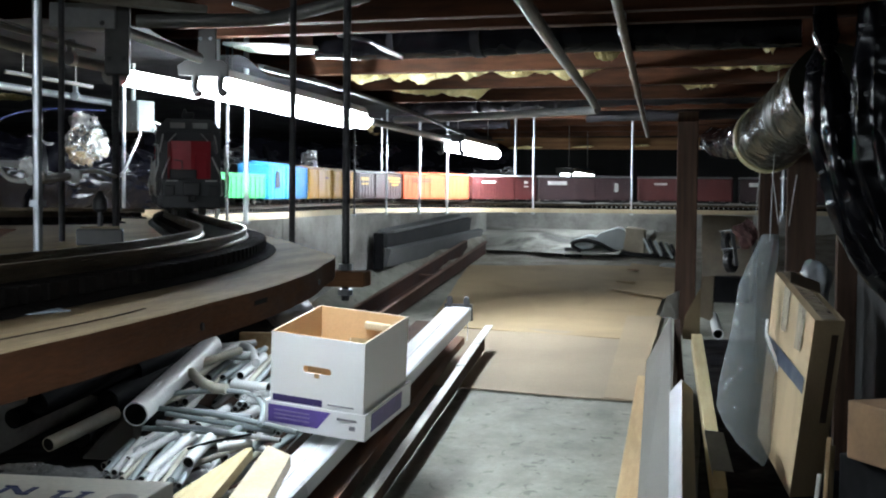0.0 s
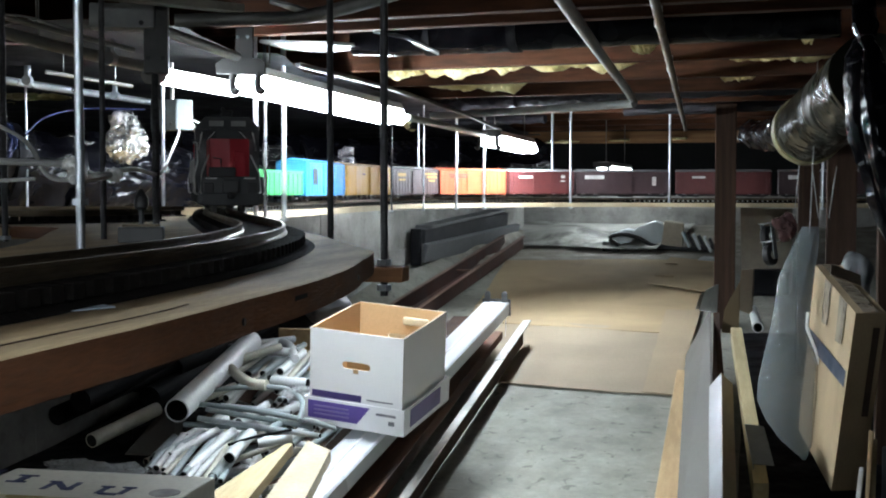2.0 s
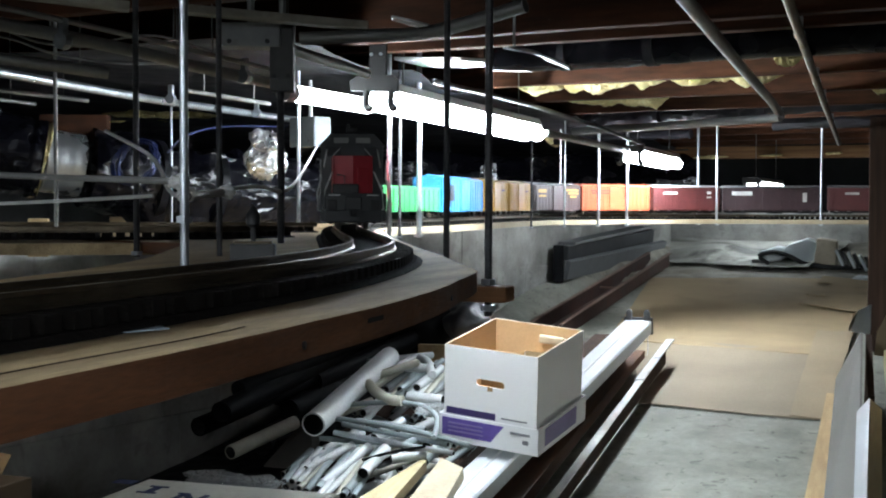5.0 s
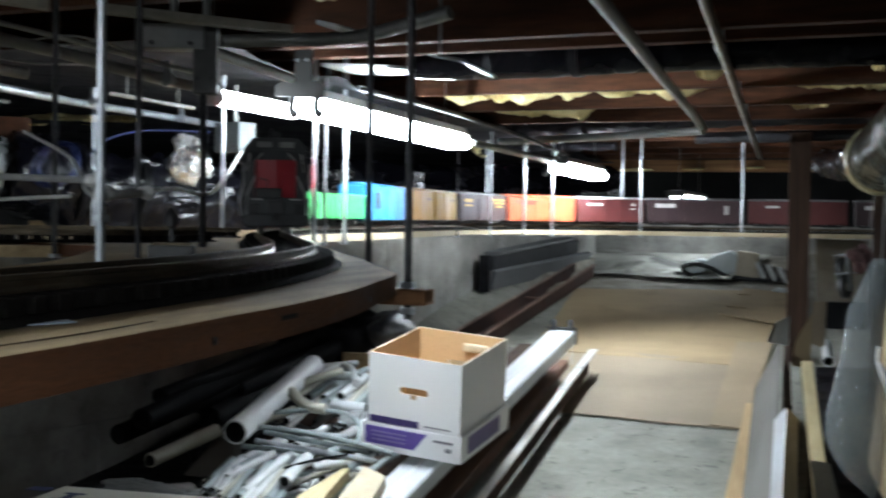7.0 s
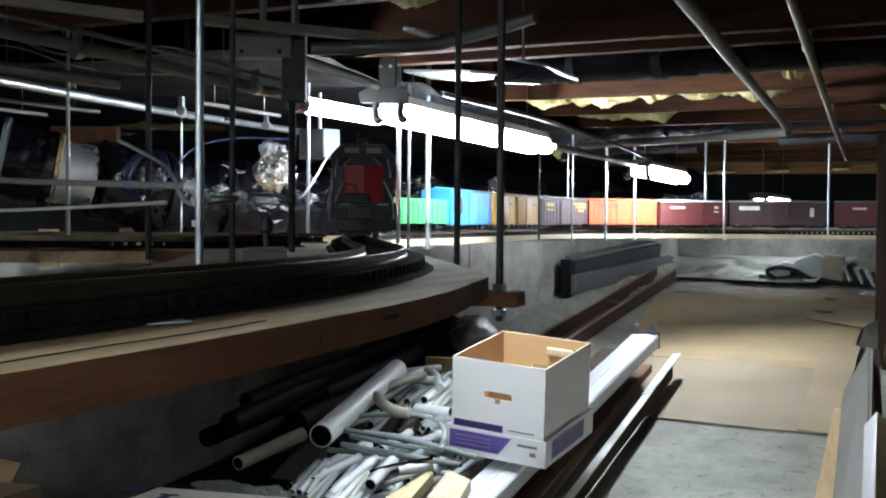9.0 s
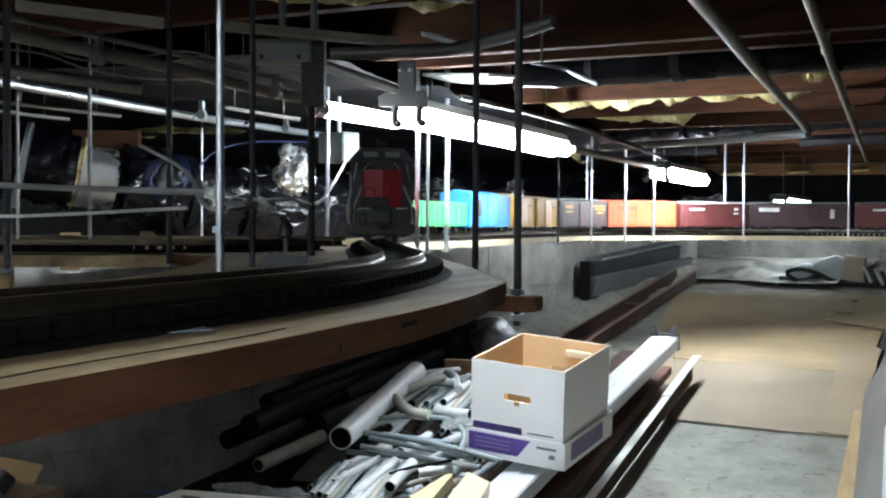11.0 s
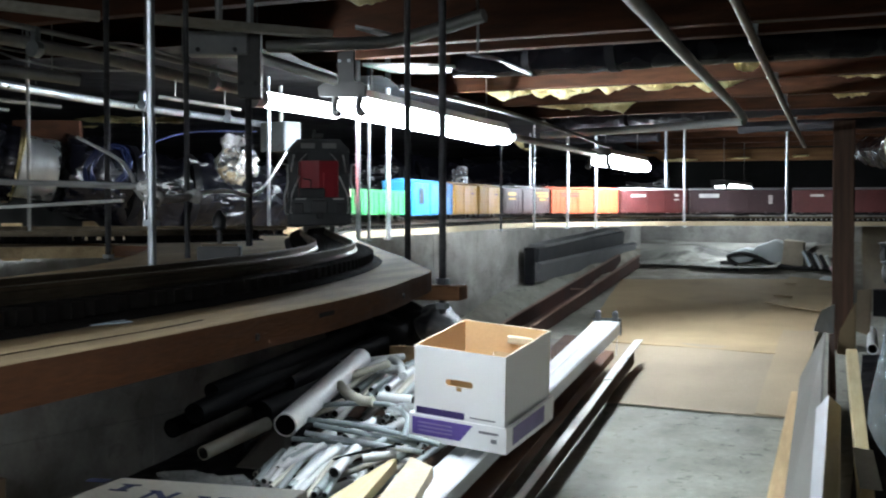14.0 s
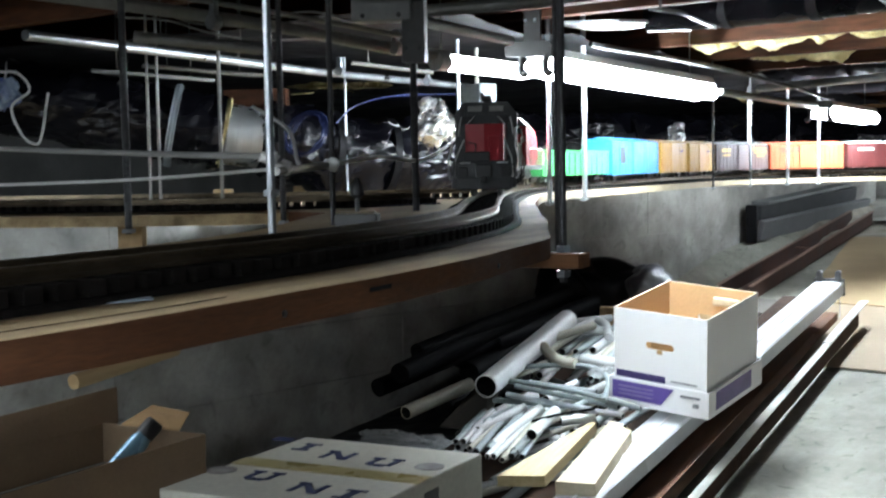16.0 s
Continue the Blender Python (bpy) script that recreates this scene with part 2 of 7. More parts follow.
DARKBROWN = mat("dark brown train paint", (0.06, 0.032, 0.036), (0.045, 0.025, 0.028), 0.5, scale=14, bump=0.03, grime=0.3)
# near black standing for unlit depth
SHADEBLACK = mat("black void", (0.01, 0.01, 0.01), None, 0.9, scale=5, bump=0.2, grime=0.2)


def glassy(name, tint, rough, alpha, crease=0.0):
    m = bpy.data.materials.new(name)
    m.use_nodes = True
    bs = m.node_tree.nodes["Principled BSDF"]
    nz = m.node_tree.nodes.new("ShaderNodeTexNoise")
    nz.inputs["Scale"].default_value = 25
    mr = m.node_tree.nodes.new("ShaderNodeMapRange")
    mr.inputs["To Min"].default_value, mr.inputs["To Max"].default_value = alpha * 0.6, alpha * 1.4
    m.node_tree.links.new(nz.outputs[0], mr.inputs[0])
    m.node_tree.links.new(mr.outputs[0], bs.inputs["Alpha"])
    bs.inputs["Base Color"].default_value = (*tint, 1)
    bs.inputs["Roughness"].default_value = rough
    if crease:
        bp = m.node_tree.nodes.new("ShaderNodeBump")
        bp.inputs["Strength"].default_value, bp.inputs["Distance"].default_value = crease, 0.02
        m.node_tree.links.new(nz.outputs[0], bp.inputs["Height"])
        m.node_tree.links.new(bp.outputs[0], bs.inputs["Normal"])
    return m


FILM = glassy("clear plastic film", (0.88, 0.90, 0.91), 0.06, 0.30, 1.0)

# ---- building helpers ----


def box(bm, c, s, rot=None, bev=0.0):
    m = Matrix.Translation(c) @ (rot.to_4x4() if rot else Matrix.Identity(4)) @ Matrix.Diagonal((*s, 1))
    r = bmesh.ops.create_cube(bm, size=1.0, matrix=m)
    if bev:
        es = list({e for v in r["verts"] for e in v.link_edges})
        bmesh.ops.bevel(bm, geom=es, offset=bev, segments=2, affect="EDGES", profile=0.6)
    return bm


def frame_at(d, up=Vector((0, 0, 1))):
    d = Vector(d).normalized()
    side = d.cross(up)
    if side.length < 1e-4:
        side = d.cross(Vector((0, 1, 0)))
    side.normalize()
    return d, side, side.cross(d)


def sweep(bm, pts, prof, closed=True, caps=True, up=Vector((0, 0, 1)), scales=None):
    """Carries a profile of (side, up) pairs along a line of points."""
    pts = [Vector(p) for p in pts]
    rings = []
    for i, p in enumerate(pts):
        d = pts[min(i + 1, len(pts) - 1)] - pts[max(i - 1, 0)]
        _, sd, u = frame_at(d, up)
        k = scales[i] if scales else 1.0
        rings.append([bm.verts.new(p + sd * (a * k) + u * (b * k)) for a, b in prof])
    n = len(prof)
    for r0, r1 in zip(rings, rings[1:]):
        for k in range(n if closed else n - 1):
            bm.faces.new((r0[k], r0[(k + 1) % n], r1[(k + 1) % n], r1[k]))
    if caps and closed:
        bm.faces.new(rings[0][::-1])
        bm.faces.new(rings[-1])
    return bm


def circle(r, n=12):
    return [(r * math.cos(2 * math.pi * k / n), r * math.sin(2 * math.pi * k / n)) for k in range(n)]


def rod(bm, p0, p1, r, n=10):
    return sweep(bm, [p0, p1], circle(r, n), up=Vector((0.03, 0.02, 1)).normalized())


def wire(bm, pts, r, n=6):
    return sweep(bm, pts, circle(r, n), up=Vector((0.11, 0.07, 1)).normalized())


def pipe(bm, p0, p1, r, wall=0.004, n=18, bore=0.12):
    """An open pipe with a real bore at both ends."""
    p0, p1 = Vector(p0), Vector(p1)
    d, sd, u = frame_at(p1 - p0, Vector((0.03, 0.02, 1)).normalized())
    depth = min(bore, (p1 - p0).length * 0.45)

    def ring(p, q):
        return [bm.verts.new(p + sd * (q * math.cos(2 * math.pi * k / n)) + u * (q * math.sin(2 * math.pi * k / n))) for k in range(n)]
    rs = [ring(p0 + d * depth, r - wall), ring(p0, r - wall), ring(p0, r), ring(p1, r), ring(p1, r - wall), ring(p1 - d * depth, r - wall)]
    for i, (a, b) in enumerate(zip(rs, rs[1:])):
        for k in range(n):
            # index 1: inner faces painted with the bore's shade
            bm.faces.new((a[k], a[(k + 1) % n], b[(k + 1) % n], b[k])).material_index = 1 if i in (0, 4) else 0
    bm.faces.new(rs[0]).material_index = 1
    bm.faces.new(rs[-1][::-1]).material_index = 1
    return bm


def spline(pts, n=12):
    """A smooth line through the points."""
    ps = [Vector(p) for p in pts]
    ps = [2 * ps[0] - ps[1]] + ps + [2 * ps[-1] - ps[-2]]
    out = []
    for a, b, c, d in zip(ps, ps[1:], ps[2:], ps[3:]):
        for k in range(n):
            t = k / n
            out.append(0.5 * ((2 * b) + (c - a) * t + (2 * a - 5 * b + 4 * c - d) * t * t + (3 * b - a - 3 * c + d) * t ** 3))
    out.append(ps[-2])
    return out


def extrude(bm, poly, off):
    """A solid from a flat outline of 3D points, carried by the vector off."""
    off = Vector(off)
    a = [bm.verts.new(Vector(p)) for p in poly]
    b = [bm.verts.new(Vector(p) + off) for p in poly]
    bm.faces.new(a[::-1])
    bm.faces.new(b)
    for k in range(len(a)):
        j = (k + 1) % len(a)
        bm.faces.new((a[k], a[j], b[j], b[k]))
    return bm


def finish(bm, name, material, smooth=False):
    bmesh.ops.recalc_face_normals(bm, faces=bm.faces)
    me = bpy.data.meshes.new(name)
    bm.to_mesh(me)
    bm.free()
    for m in (material if isinstance(material, (list, tuple)) else [material]):
        me.materials.append(m)
    if smooth:
        for p in me.polygons:
            p.use_smooth = True
        me.set_sharp_from_angle(angle=radians(40))
    return me


def thing(name, at, label, category, group="", kind=""):
    ob = new(name)
    ob.empty_display_size = 0.05
    ob.location = at
    return tagged(ob, label, category, group, kind)


def base_of(ob):
    t = Vector((0, 0, 0))
    while ob:
        t += Vector(ob.location)
        ob = ob.parent
    return t


def part(name, bm, material, parent, label="", smooth=False):
    """One mesh under a thing or under a part; the bmesh is in the place's own coordinates."""
    bmesh.ops.translate(bm, verts=bm.verts, vec=-base_of(parent))
    ob = new(name, finish(bm, name, material, smooth))
    ob.parent = parent
    return tagged(ob, label)


def solo(name, bm, material, label, category, group="", kind="", smooth=False):
    """A thing that is one mesh, its origin at the middle of its base."""
    vs = [v.co for v in bm.verts]
    lo = Vector([min(v[k] for v in vs) for k in range(3)])
    hi = Vector([max(v[k] for v in vs) for k in range(3)])
    o = Vector(((lo.x + hi.x) / 2, (lo.y + hi.y) / 2, lo.z))
    bmesh.ops.translate(bm, verts=bm.verts, vec=-o)
    ob = new(name, finish(bm, name, material, smooth))
    ob.location = o
    return tagged(ob, label, category, group, kind)


B = bmesh.new
SLOPE = math.atan(0.15)
TILT = Matrix.Rotation(SLOPE, 3, "X")


def S(x, s, n=0.0):
    """A place on the sloping ground: x across, s up the slope from the seam of the cardboard, n above the ground."""
    return Vector((x, 4.6, 0)) + TILT @ Vector((0, s, n))


def ground_z(y):
    return 0.15 * (y - 4.6)

# ---- the large structure ----
def wall_x(y):
    return -1.19 - 0.24 * (8.0 - y)


def build_ground():
    bm = B()
    nx, ny = 90, 110
    x0, x1, y0, y1 = -6.0, 4.0, -3.0, 8.6
    grid = []
    for j in range(ny + 1):
        row = []
        for i in range(nx + 1):
            x, y = x0 + (x1 - x0) * i / nx, y0 + (y1 - y0) * j / ny
            rough = 0.004 + (0.03 * min((y - 6.85) / 0.5, 1) if y > 6.85 else 0.0)
            z = ground_z(y) + rough * (noise.noise(Vector((x * 2.2, y * 2.2, 0))) + 0.5 * noise.noise(Vector((x * 6, y * 6, 3))))
            bank = max(0.0, min(1.0, (wall_x(y) + 0.20 - x) / 0.11)) * max(0.0, min(1.0, (y - 5.3) / 0.9)) * max(0.0, min(1.0, (8.0 - y) / 0.7))
            z += 0.105 * bank * bank * (3 - 2 * bank)
            row.append(bm.verts.new((x, y, z)))
        grid.append(row)
    for j in range(ny):
        for i in range(nx):
            f = bm.faces.new((grid[j][i], grid[j][i + 1], grid[j + 1][i + 1], grid[j + 1][i]))
            f.material_index = 1 if j / ny * (y1 - y0) + y0 > 6.7 else 0
    ob = new("ground", finish(bm, "ground", [CONCRETE, SOIL], True))
    return tagged(ob, "sloping grey concrete and bare earth crawl-space floor", "ground", kind="structure")


def slab(name, poly, off, material, label, category="wall"):
    bm = extrude(B(), poly, off)
    return solo(name, bm, material, label, category, kind="structure")


build_ground()
slab("wall_north", [(-6, 8.15, -0.6), (4, 8.15, -0.6), (4, 8.15, 0.72), (-6, 8.15, 0.72)], (0, 0.2, 0), WALLC, "low grey concrete foundation wall at the back")
# black panel put where the space over the wall is only dark
slab("wall_north_upper", [(-6, 8.6, 0.7), (4, 8.6, 0.7), (4, 8.6, 1.4), (-6, 8.6, 1.4)], (0, 0.1, 0), SHADEBLACK, "black backing for the unlit space above the back foundation wall")
slab("wall_east", [(3.2, -3, -1.4), (3.2, 8.6, -1.4), (3.2, 8.6, 1.4), (3.2, -3, 1.4)], (0.15, 0, 0), UNLITWALL, "concrete side wall of the crawl space, darkened to read as unlit")
slab("wall_south", [(-6, -2.6, -1.4), (4, -2.6, -1.4), (4, -2.6, 1.4), (-6, -2.6, 1.4)], (0, -0.15, 0), WALLC, "grey concrete wall behind the entrance")
slab("wall_west", [(-4.6, -3, -1.4), (-4.6, 8.6, -1.4), (-4.6, 8.6, 1.4), (-4.6, -3, 1.4)], (-0.15, 0, 0), UNLITWALL, "concrete outer wall darkened to read as unlit")


def build_retaining():
    """The low wall under the track board, in courses of concrete block."""
    root = thing("wall_retaining", (wall_x(4.0), 4.0, ground_z(4.0)), "low grey concrete block wall below the track board", "wall", kind="structure")
    d = Vector((0.24, 1, 0)).normalized()
    nrm = Vector((1, -0.24, 0)).normalized()
    rot = Matrix((nrm, d, Vector((0, 0, 1)))).transposed()
    bm = B()
    p0, p1 = Vector((wall_x(-2.4), -2.4, 0)), Vector((wall_x(7.9), 7.9, 0))
    for a, b in zip([p0], [p1]):
        poly = [(a.x, a.y, ground_z(a.y) - 0.2), (b.x, b.y, ground_z(b.y) - 0.2), (b.x, b.y, 0.645), (a.x, a.y, 0.645)]
        extrude(bm, poly, -nrm * 0.2 - nrm * 0.0)
    part("mortar", bm, WALLC, root)
    L, H = 0.40, 0.20
    shared = {}
    rnd = random.Random(5)
    base = base_of(root)
    for row in range(8):
        z = 0.645 - H * (row + 0.5)
        for k in range(26):
            s = -0.1 + (k + 0.5 * (row % 2)) * L
            p = Vector((wall_x(-1.6), -1.6, 0)) + d * s
            if p.y > 7.6 or z + 0.1 < ground_z(p.y):
                continue
            if "b" not in shared:
                bm = box(B(), (0, 0, 0), (0.02, L - 0.0007, H - 0.0018), rot, 0.0006)
                shared["b"] = finish(bm, "block", WALLC)
            ob = new("block", shared["b"])
            ob.parent = root
            ob.location = p + Vector((0, 0, z)) + nrm * rnd.uniform(-0.001, 0.002) - base


build_retaining()

# ceiling: subfloor, joists, insulation
slab("ceiling", [(-6, -3, 1.36), (4, -3, 1.36), (4, 8.7, 1.36), (-6, 8.7, 1.36)], (0, 0, 0.03), SUBF, "dark brown boarded subfloor overhead", "ceiling")
JDIR = Vector((1, -0.15, 0)).normalized()
JOISTS = (-1.6, -1.0, -0.4, 0.2, 0.8, 1.4, 1.98, 2.62, 2.80, 3.74, 4.32, 4.92, 5.5, 6.1, 6.7, 7.3, 7.9)


def build_joist(yc, zb=1.12):
    # yc: where the joist crosses x = -0.4
    bm = B()
    c = Vector((-0.6, yc + 0.03, (zb + 1.36) / 2))
    rot = Matrix((JDIR, Vector((0.15, 1, 0)).normalized(), Vector((0, 0, 1)))).transposed()
    box(bm, c, (9.0, 0.04, 1.358 - zb), rot, 0.003)
    return solo("ceiling_joist", bm, JOIST, "rough red-brown timber floor joist overhead", "joist", "joists under the floor", kind="structure")


for yc in JOISTS:
    build_joist(yc)

# ---- hanging track layout ----
BOARD = 0.69
TRACK = [(-0.372, -1.2), (-0.362, -0.4), (-0.360, 0.2), (-0.362, 0.6), (-0.395, 0.95), (-0.50, 1.33), (-0.722, 1.80), (-1.0, 2.40), (-1.247, 3.073),
         (-1.267, 3.611), (-1.309, 4.32), (-1.322, 4.958), (-1.162, 5.477), (-0.753, 5.873), (-0.393, 5.998), (0.2, 6.02), (0.9, 6.03), (1.8, 6.03), (3.0, 6.03)]
LINE = spline([(x, y, 0) for x, y in TRACK], 16)
ARC = [0.0]
for p, q in zip(LINE, LINE[1:]):
    ARC.append(ARC[-1] + (q - p).length)


def on_line(s, line=LINE, arc=ARC):
    """Place and heading at a length s along the track."""
    s = max(0.0, min(s, arc[-1] - 1e-6))
    lo = max(i for i in range(len(arc)) if arc[i] <= s)
    lo = min(lo, len(line) - 2)
    t = (s - arc[lo]) / (arc[lo + 1] - arc[lo])
    d = (line[lo + 1] - line[lo]).normalized()
    return line[lo].lerp(line[lo + 1], t), d


def offset_line(line, k):
    out = []
    for i, p in enumerate(line):
        d = (line[min(i + 1, len(line) - 1)] - line[max(i - 1, 0)]).normalized()
        out.append(p + Vector((d.y, -d.x, 0)) * (k(i, p) if callable(k) else k))
    return out


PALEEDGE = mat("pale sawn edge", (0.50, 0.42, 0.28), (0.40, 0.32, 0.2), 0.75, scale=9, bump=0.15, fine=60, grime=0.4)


def build_board(line, right, left, name, label, edge=PLYEDGE, drop=0.0):
    """A plywood strip with a light top and a dark sawn edge."""
    a, b = offset_line(line, right), offset_line(line, left)
    a = [p + Vector((1, 0.4, 0)) * (0.0016 * noise.noise(p * 9) + 0.0012 * noise.noise(p * 31)) for p in a]
    root = thing(name, (line[0].x, line[0].y, BOARD - 0.02), label, "track board")
    z0, z1 = BOARD - 0.019 - drop, BOARD - drop
    bm = B()
    ring = lambda z, pts: [bm.verts.new((p.x, p.y, z)) for p in pts]
    at, bt, ab, bb = ring(z1, a), ring(z1, b), ring(z0, a), ring(z0, b)
    for i in range(len(a) - 1):
        bm.faces.new((at[i], at[i + 1], bt[i + 1], bt[i])).material_index = 0
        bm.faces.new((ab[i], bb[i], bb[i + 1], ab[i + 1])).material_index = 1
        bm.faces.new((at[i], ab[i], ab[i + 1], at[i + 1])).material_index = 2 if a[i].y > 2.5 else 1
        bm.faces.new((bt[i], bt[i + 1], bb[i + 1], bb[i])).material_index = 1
    for i in (0, -1):
        f = bm.faces.new((at[i], bt[i], bb[i], ab[i]))
        f.material_index = 1
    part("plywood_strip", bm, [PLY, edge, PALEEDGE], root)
    return root


EDGE = ((0.75, 0.115), (1.0, 0.112), (1.13, 0.116), (1.17, 0.110), (1.24, 0.099), (1.34, 0.088), (2.4, 0.086), (2.9, 0.072), (5.0, 0.070), (5.8, 0.10))


def right_edge(i, p):
    """Width of the board beyond the track's middle, with a blunt corner near the second rod."""
    if p.y <= EDGE[0][0]:
        return EDGE[0][1]
    for (y0, w0), (y1, w1) in zip(EDGE, EDGE[1:]):
        if p.y < y1:
            return w0 + (w1 - w0) * (p.y - y0) / (y1 - y0)
    return EDGE[-1][1]


def left_edge(i, p):
    """The board's other side, which widens to a deck where the tracks meet; the added width also keeps lamp light off
    the wall.
    """
    if p.y < 1.9:
        return -0.26
    if p.y < 2.5:
        return -0.26 - 0.5 * (p.y - 1.9) / 0.6
    if p.y < 4.5:
        return -0.76
    return min(-0.76 + (p.y - 4.5) / 0.8 * 0.6, -0.16)


BOARD_MAIN = build_board(LINE, right_edge, left_edge, "track_board", "long curved plywood track board hung from threaded rods")


def build_track(line, ties_from, ties_to, name, label):
    root = thing(name, (line[0].x, line[0].y, BOARD), label, "model railway track")
    z = BOARD + 0.004
    bm = B()
    sweep(bm, [p + Vector((0, 0, BOARD + 0.0005)) for p in line], [(-0.056, 0), (0.056, 0), (0.050, 0.0034), (-0.050, 0.0034)])
    part("roadbed", bm, TIE, root, "black track bed")
    for k in (-0.0235, 0.0235):
        bm = B()
        pts = [p + Vector((0, 0, z + 0.009)) for p in offset_line(line, k)]
        sweep(bm, pts, [(-0.0035, 0), (0.0035, 0), (0.0035, 0.0015), (0.0012, 0.003), (0.0012, 0.0062), (0.0018, 0.0068), (0.0018, 0.0092), (-0.0018, 0.0092), (-0.0018, 0.0068), (-0.0012, 0.0062), (-0.0012, 0.003), (-0.0035, 0.0015)])
        part("rail", bm, RAIL, root, "worn brass rail")
    arc = [0.0]
    for p, q in zip(line, line[1:]):
        arc.append(arc[-1] + (q - p).length)
    tie = finish(box(B(), (0, 0, 0.0045), (0.013, 0.092, 0.009), None, 0.001), "tie", TIE)
    rest = B()
    n, s = 0, 0.02
    while s < arc[-1]:
        p, d = on_line(s, line, arc)
        rot = Matrix.Rotation(math.atan2(d.y, d.x), 3, "Z")
        if ties_from < p.y < ties_to and n < 300:
            ob = new("tie", tie)
            ob.parent = root
            ob.location = Vector((p.x, p.y, z)) - base_of(root)
            ob.rotation_euler = (0, 0, math.atan2(d.y, d.x))
            n += 1
        else:
            box(rest, (p.x, p.y, z + 0.0045), (0.013, 0.092, 0.009), rot)
        s += 0.0225
    if rest.verts:
        tagged(part("joined_tie", rest, TIE, root), kind="stuff")
    return root


build_track(LINE, 0.2, 4.5, "railway_track", "dark model railway track curving along the plywood board")


def board_wear():
    """A split along the top and a saw cut and screw heads in the sawn edge."""
    for off, y0, y1 in ((0.022, -0.3, 0.62),):
        pts = [p + Vector((0, 0, BOARD + 0.0001)) for p in offset_line(LINE, lambda i, p: right_edge(i, p) - off - 0.012 * noise.noise(Vector((p.y * 5, 0, 0)))) if y0 < p.y < y1]
        bm = B()
        sweep(bm, pts, [(-0.0007, 0), (0.0007, 0), (0.0007, 0.0003), (-0.0007, 0.0003)])
        part("split", bm, DARKWOOD, BOARD_MAIN, "dark split in the plywood")
    edge = offset_line(LINE, lambda i, p: right_edge(i, p))
    for y, ln, h in ((SLOT_Y, 0.03, 0.003),):
        k = min(range(len(edge)), key=lambda i: abs(edge[i].y - y) + (9 if edge[i].y > 3 else 0))
        d = (edge[k + 1] - edge[k]).normalized()
        part("saw_cut", box(B(), edge[k] + Vector((0, 0, BOARD - 0.007)), (0.001, ln, h), Matrix((Vector((d.y, -d.x, 0)), d, Vector((0, 0, 1)))).transposed()), SHADEBLACK, BOARD_MAIN, "dark saw cut")
    for y in (0.25, 0.62, 0.98, 1.3):
        k = min(range(len(edge)), key=lambda i: abs(edge[i].y - y) + (9 if edge[i].y > 3 else 0))
        d = (edge[k + 1] - edge[k]).normalized()
        nrm = Vector((d.y, -d.x, 0))
        bm = B()
        sweep(bm, [edge[k] + Vector((0, 0, BOARD - 0.011)), edge[k] + nrm * 0.0012 + Vector((0, 0, BOARD - 0.011))], circle(0.0022, 8))
        part("screw", bm, BLACKROD, BOARD_MAIN, "small dark screw head")


SLOT_Y = 0.74
board_wear()
bm = extrude(B(), [(-0.395, 0.66, BOARD + 0.0006), (-0.295, 0.575, BOARD + 0.0006), (-0.307, 0.545, BOARD + 0.0006), (-0.42, 0.60, BOARD + 0.0006)], (0, 0, 0.0006))
solo("paper_scrap", bm, mat("pale blue paper", (0.55, 0.66, 0.74), (0.46, 0.56, 0.64), 0.7, scale=9, grime=0.2), "pale blue scrap of paper under the track ties", "paper")

# siding board behind, with its own track
SLINE = spline([(x, y, 0) for x, y in [(-3.6, 1.45), (-2.6, 1.62), (-1.9, 1.74), (-1.45, 1.84), (-1.13, 2.02), (-1.06, 2.2)]], 14)
BACK = spline([(x, y, 0) for x, y in [(-3.4, 2.1), (-2.6, 2.22), (-1.9, 2.34), (-1.45, 2.46), (-1.17, 2.62)]], 14)
build_board([p - Vector((0, 0, 0)) for p in SLINE], 0.13, -0.13, "siding_board", "narrow plywood board carrying a second track", PLY, 0.003)
build_track(SLINE, 9, 10, "siding_track", "dark second model railway track on a plywood board")
build_board(BACK, 0.24, -0.11, "rear_board", "lamp-lit plywood board of the rear track", PLY, 0.006)
build_track(BACK, 9, 10, "rear_track", "dark rear model railway track on a plywood board")


# ---- hanger rods ----
def hanger(x, y, ztop, zbot, r=0.0034, material=None, nuts=(), block=None, label="dark threaded steel hanger rod under the joists"):
    root = thing("hanger_rod", (x, y, zbot), label, "hanger rod", "hanger rods")
    bm = B()
    rod(bm, (x, y, zbot), (x, y, ztop), r, 10)
    part("rod", bm, material or BLACKROD, root, smooth=True)
    for z in nuts:
        bm = B()
        sweep(bm, [(x, y, z), (x, y, z + 0.006)], circle(r * 1.95, 6), up=Vector((0, 1, 0)))
        part("nut", bm, GALV if z > BOARD - 0.1 else BLACKROD, root, "hexagonal steel nut")
    return root


def hanger_block(x, y, yaw, L=0.085, w=0.04, h=0.018):
    bm = box(B(), (x, y, 0.675 - h / 2), (L, w, h), Matrix.Rotation(yaw, 3, "Z"), 0.002)
    return solo("hanger_block", bm, mat("hanger wood", (0.27, 0.12, 0.05), (0.19, 0.08, 0.03), 0.7, scale=12, stretch=(1, 8, 8), grime=0.3), "small brown wooden block under the track board", "wood block", "hanger blocks")


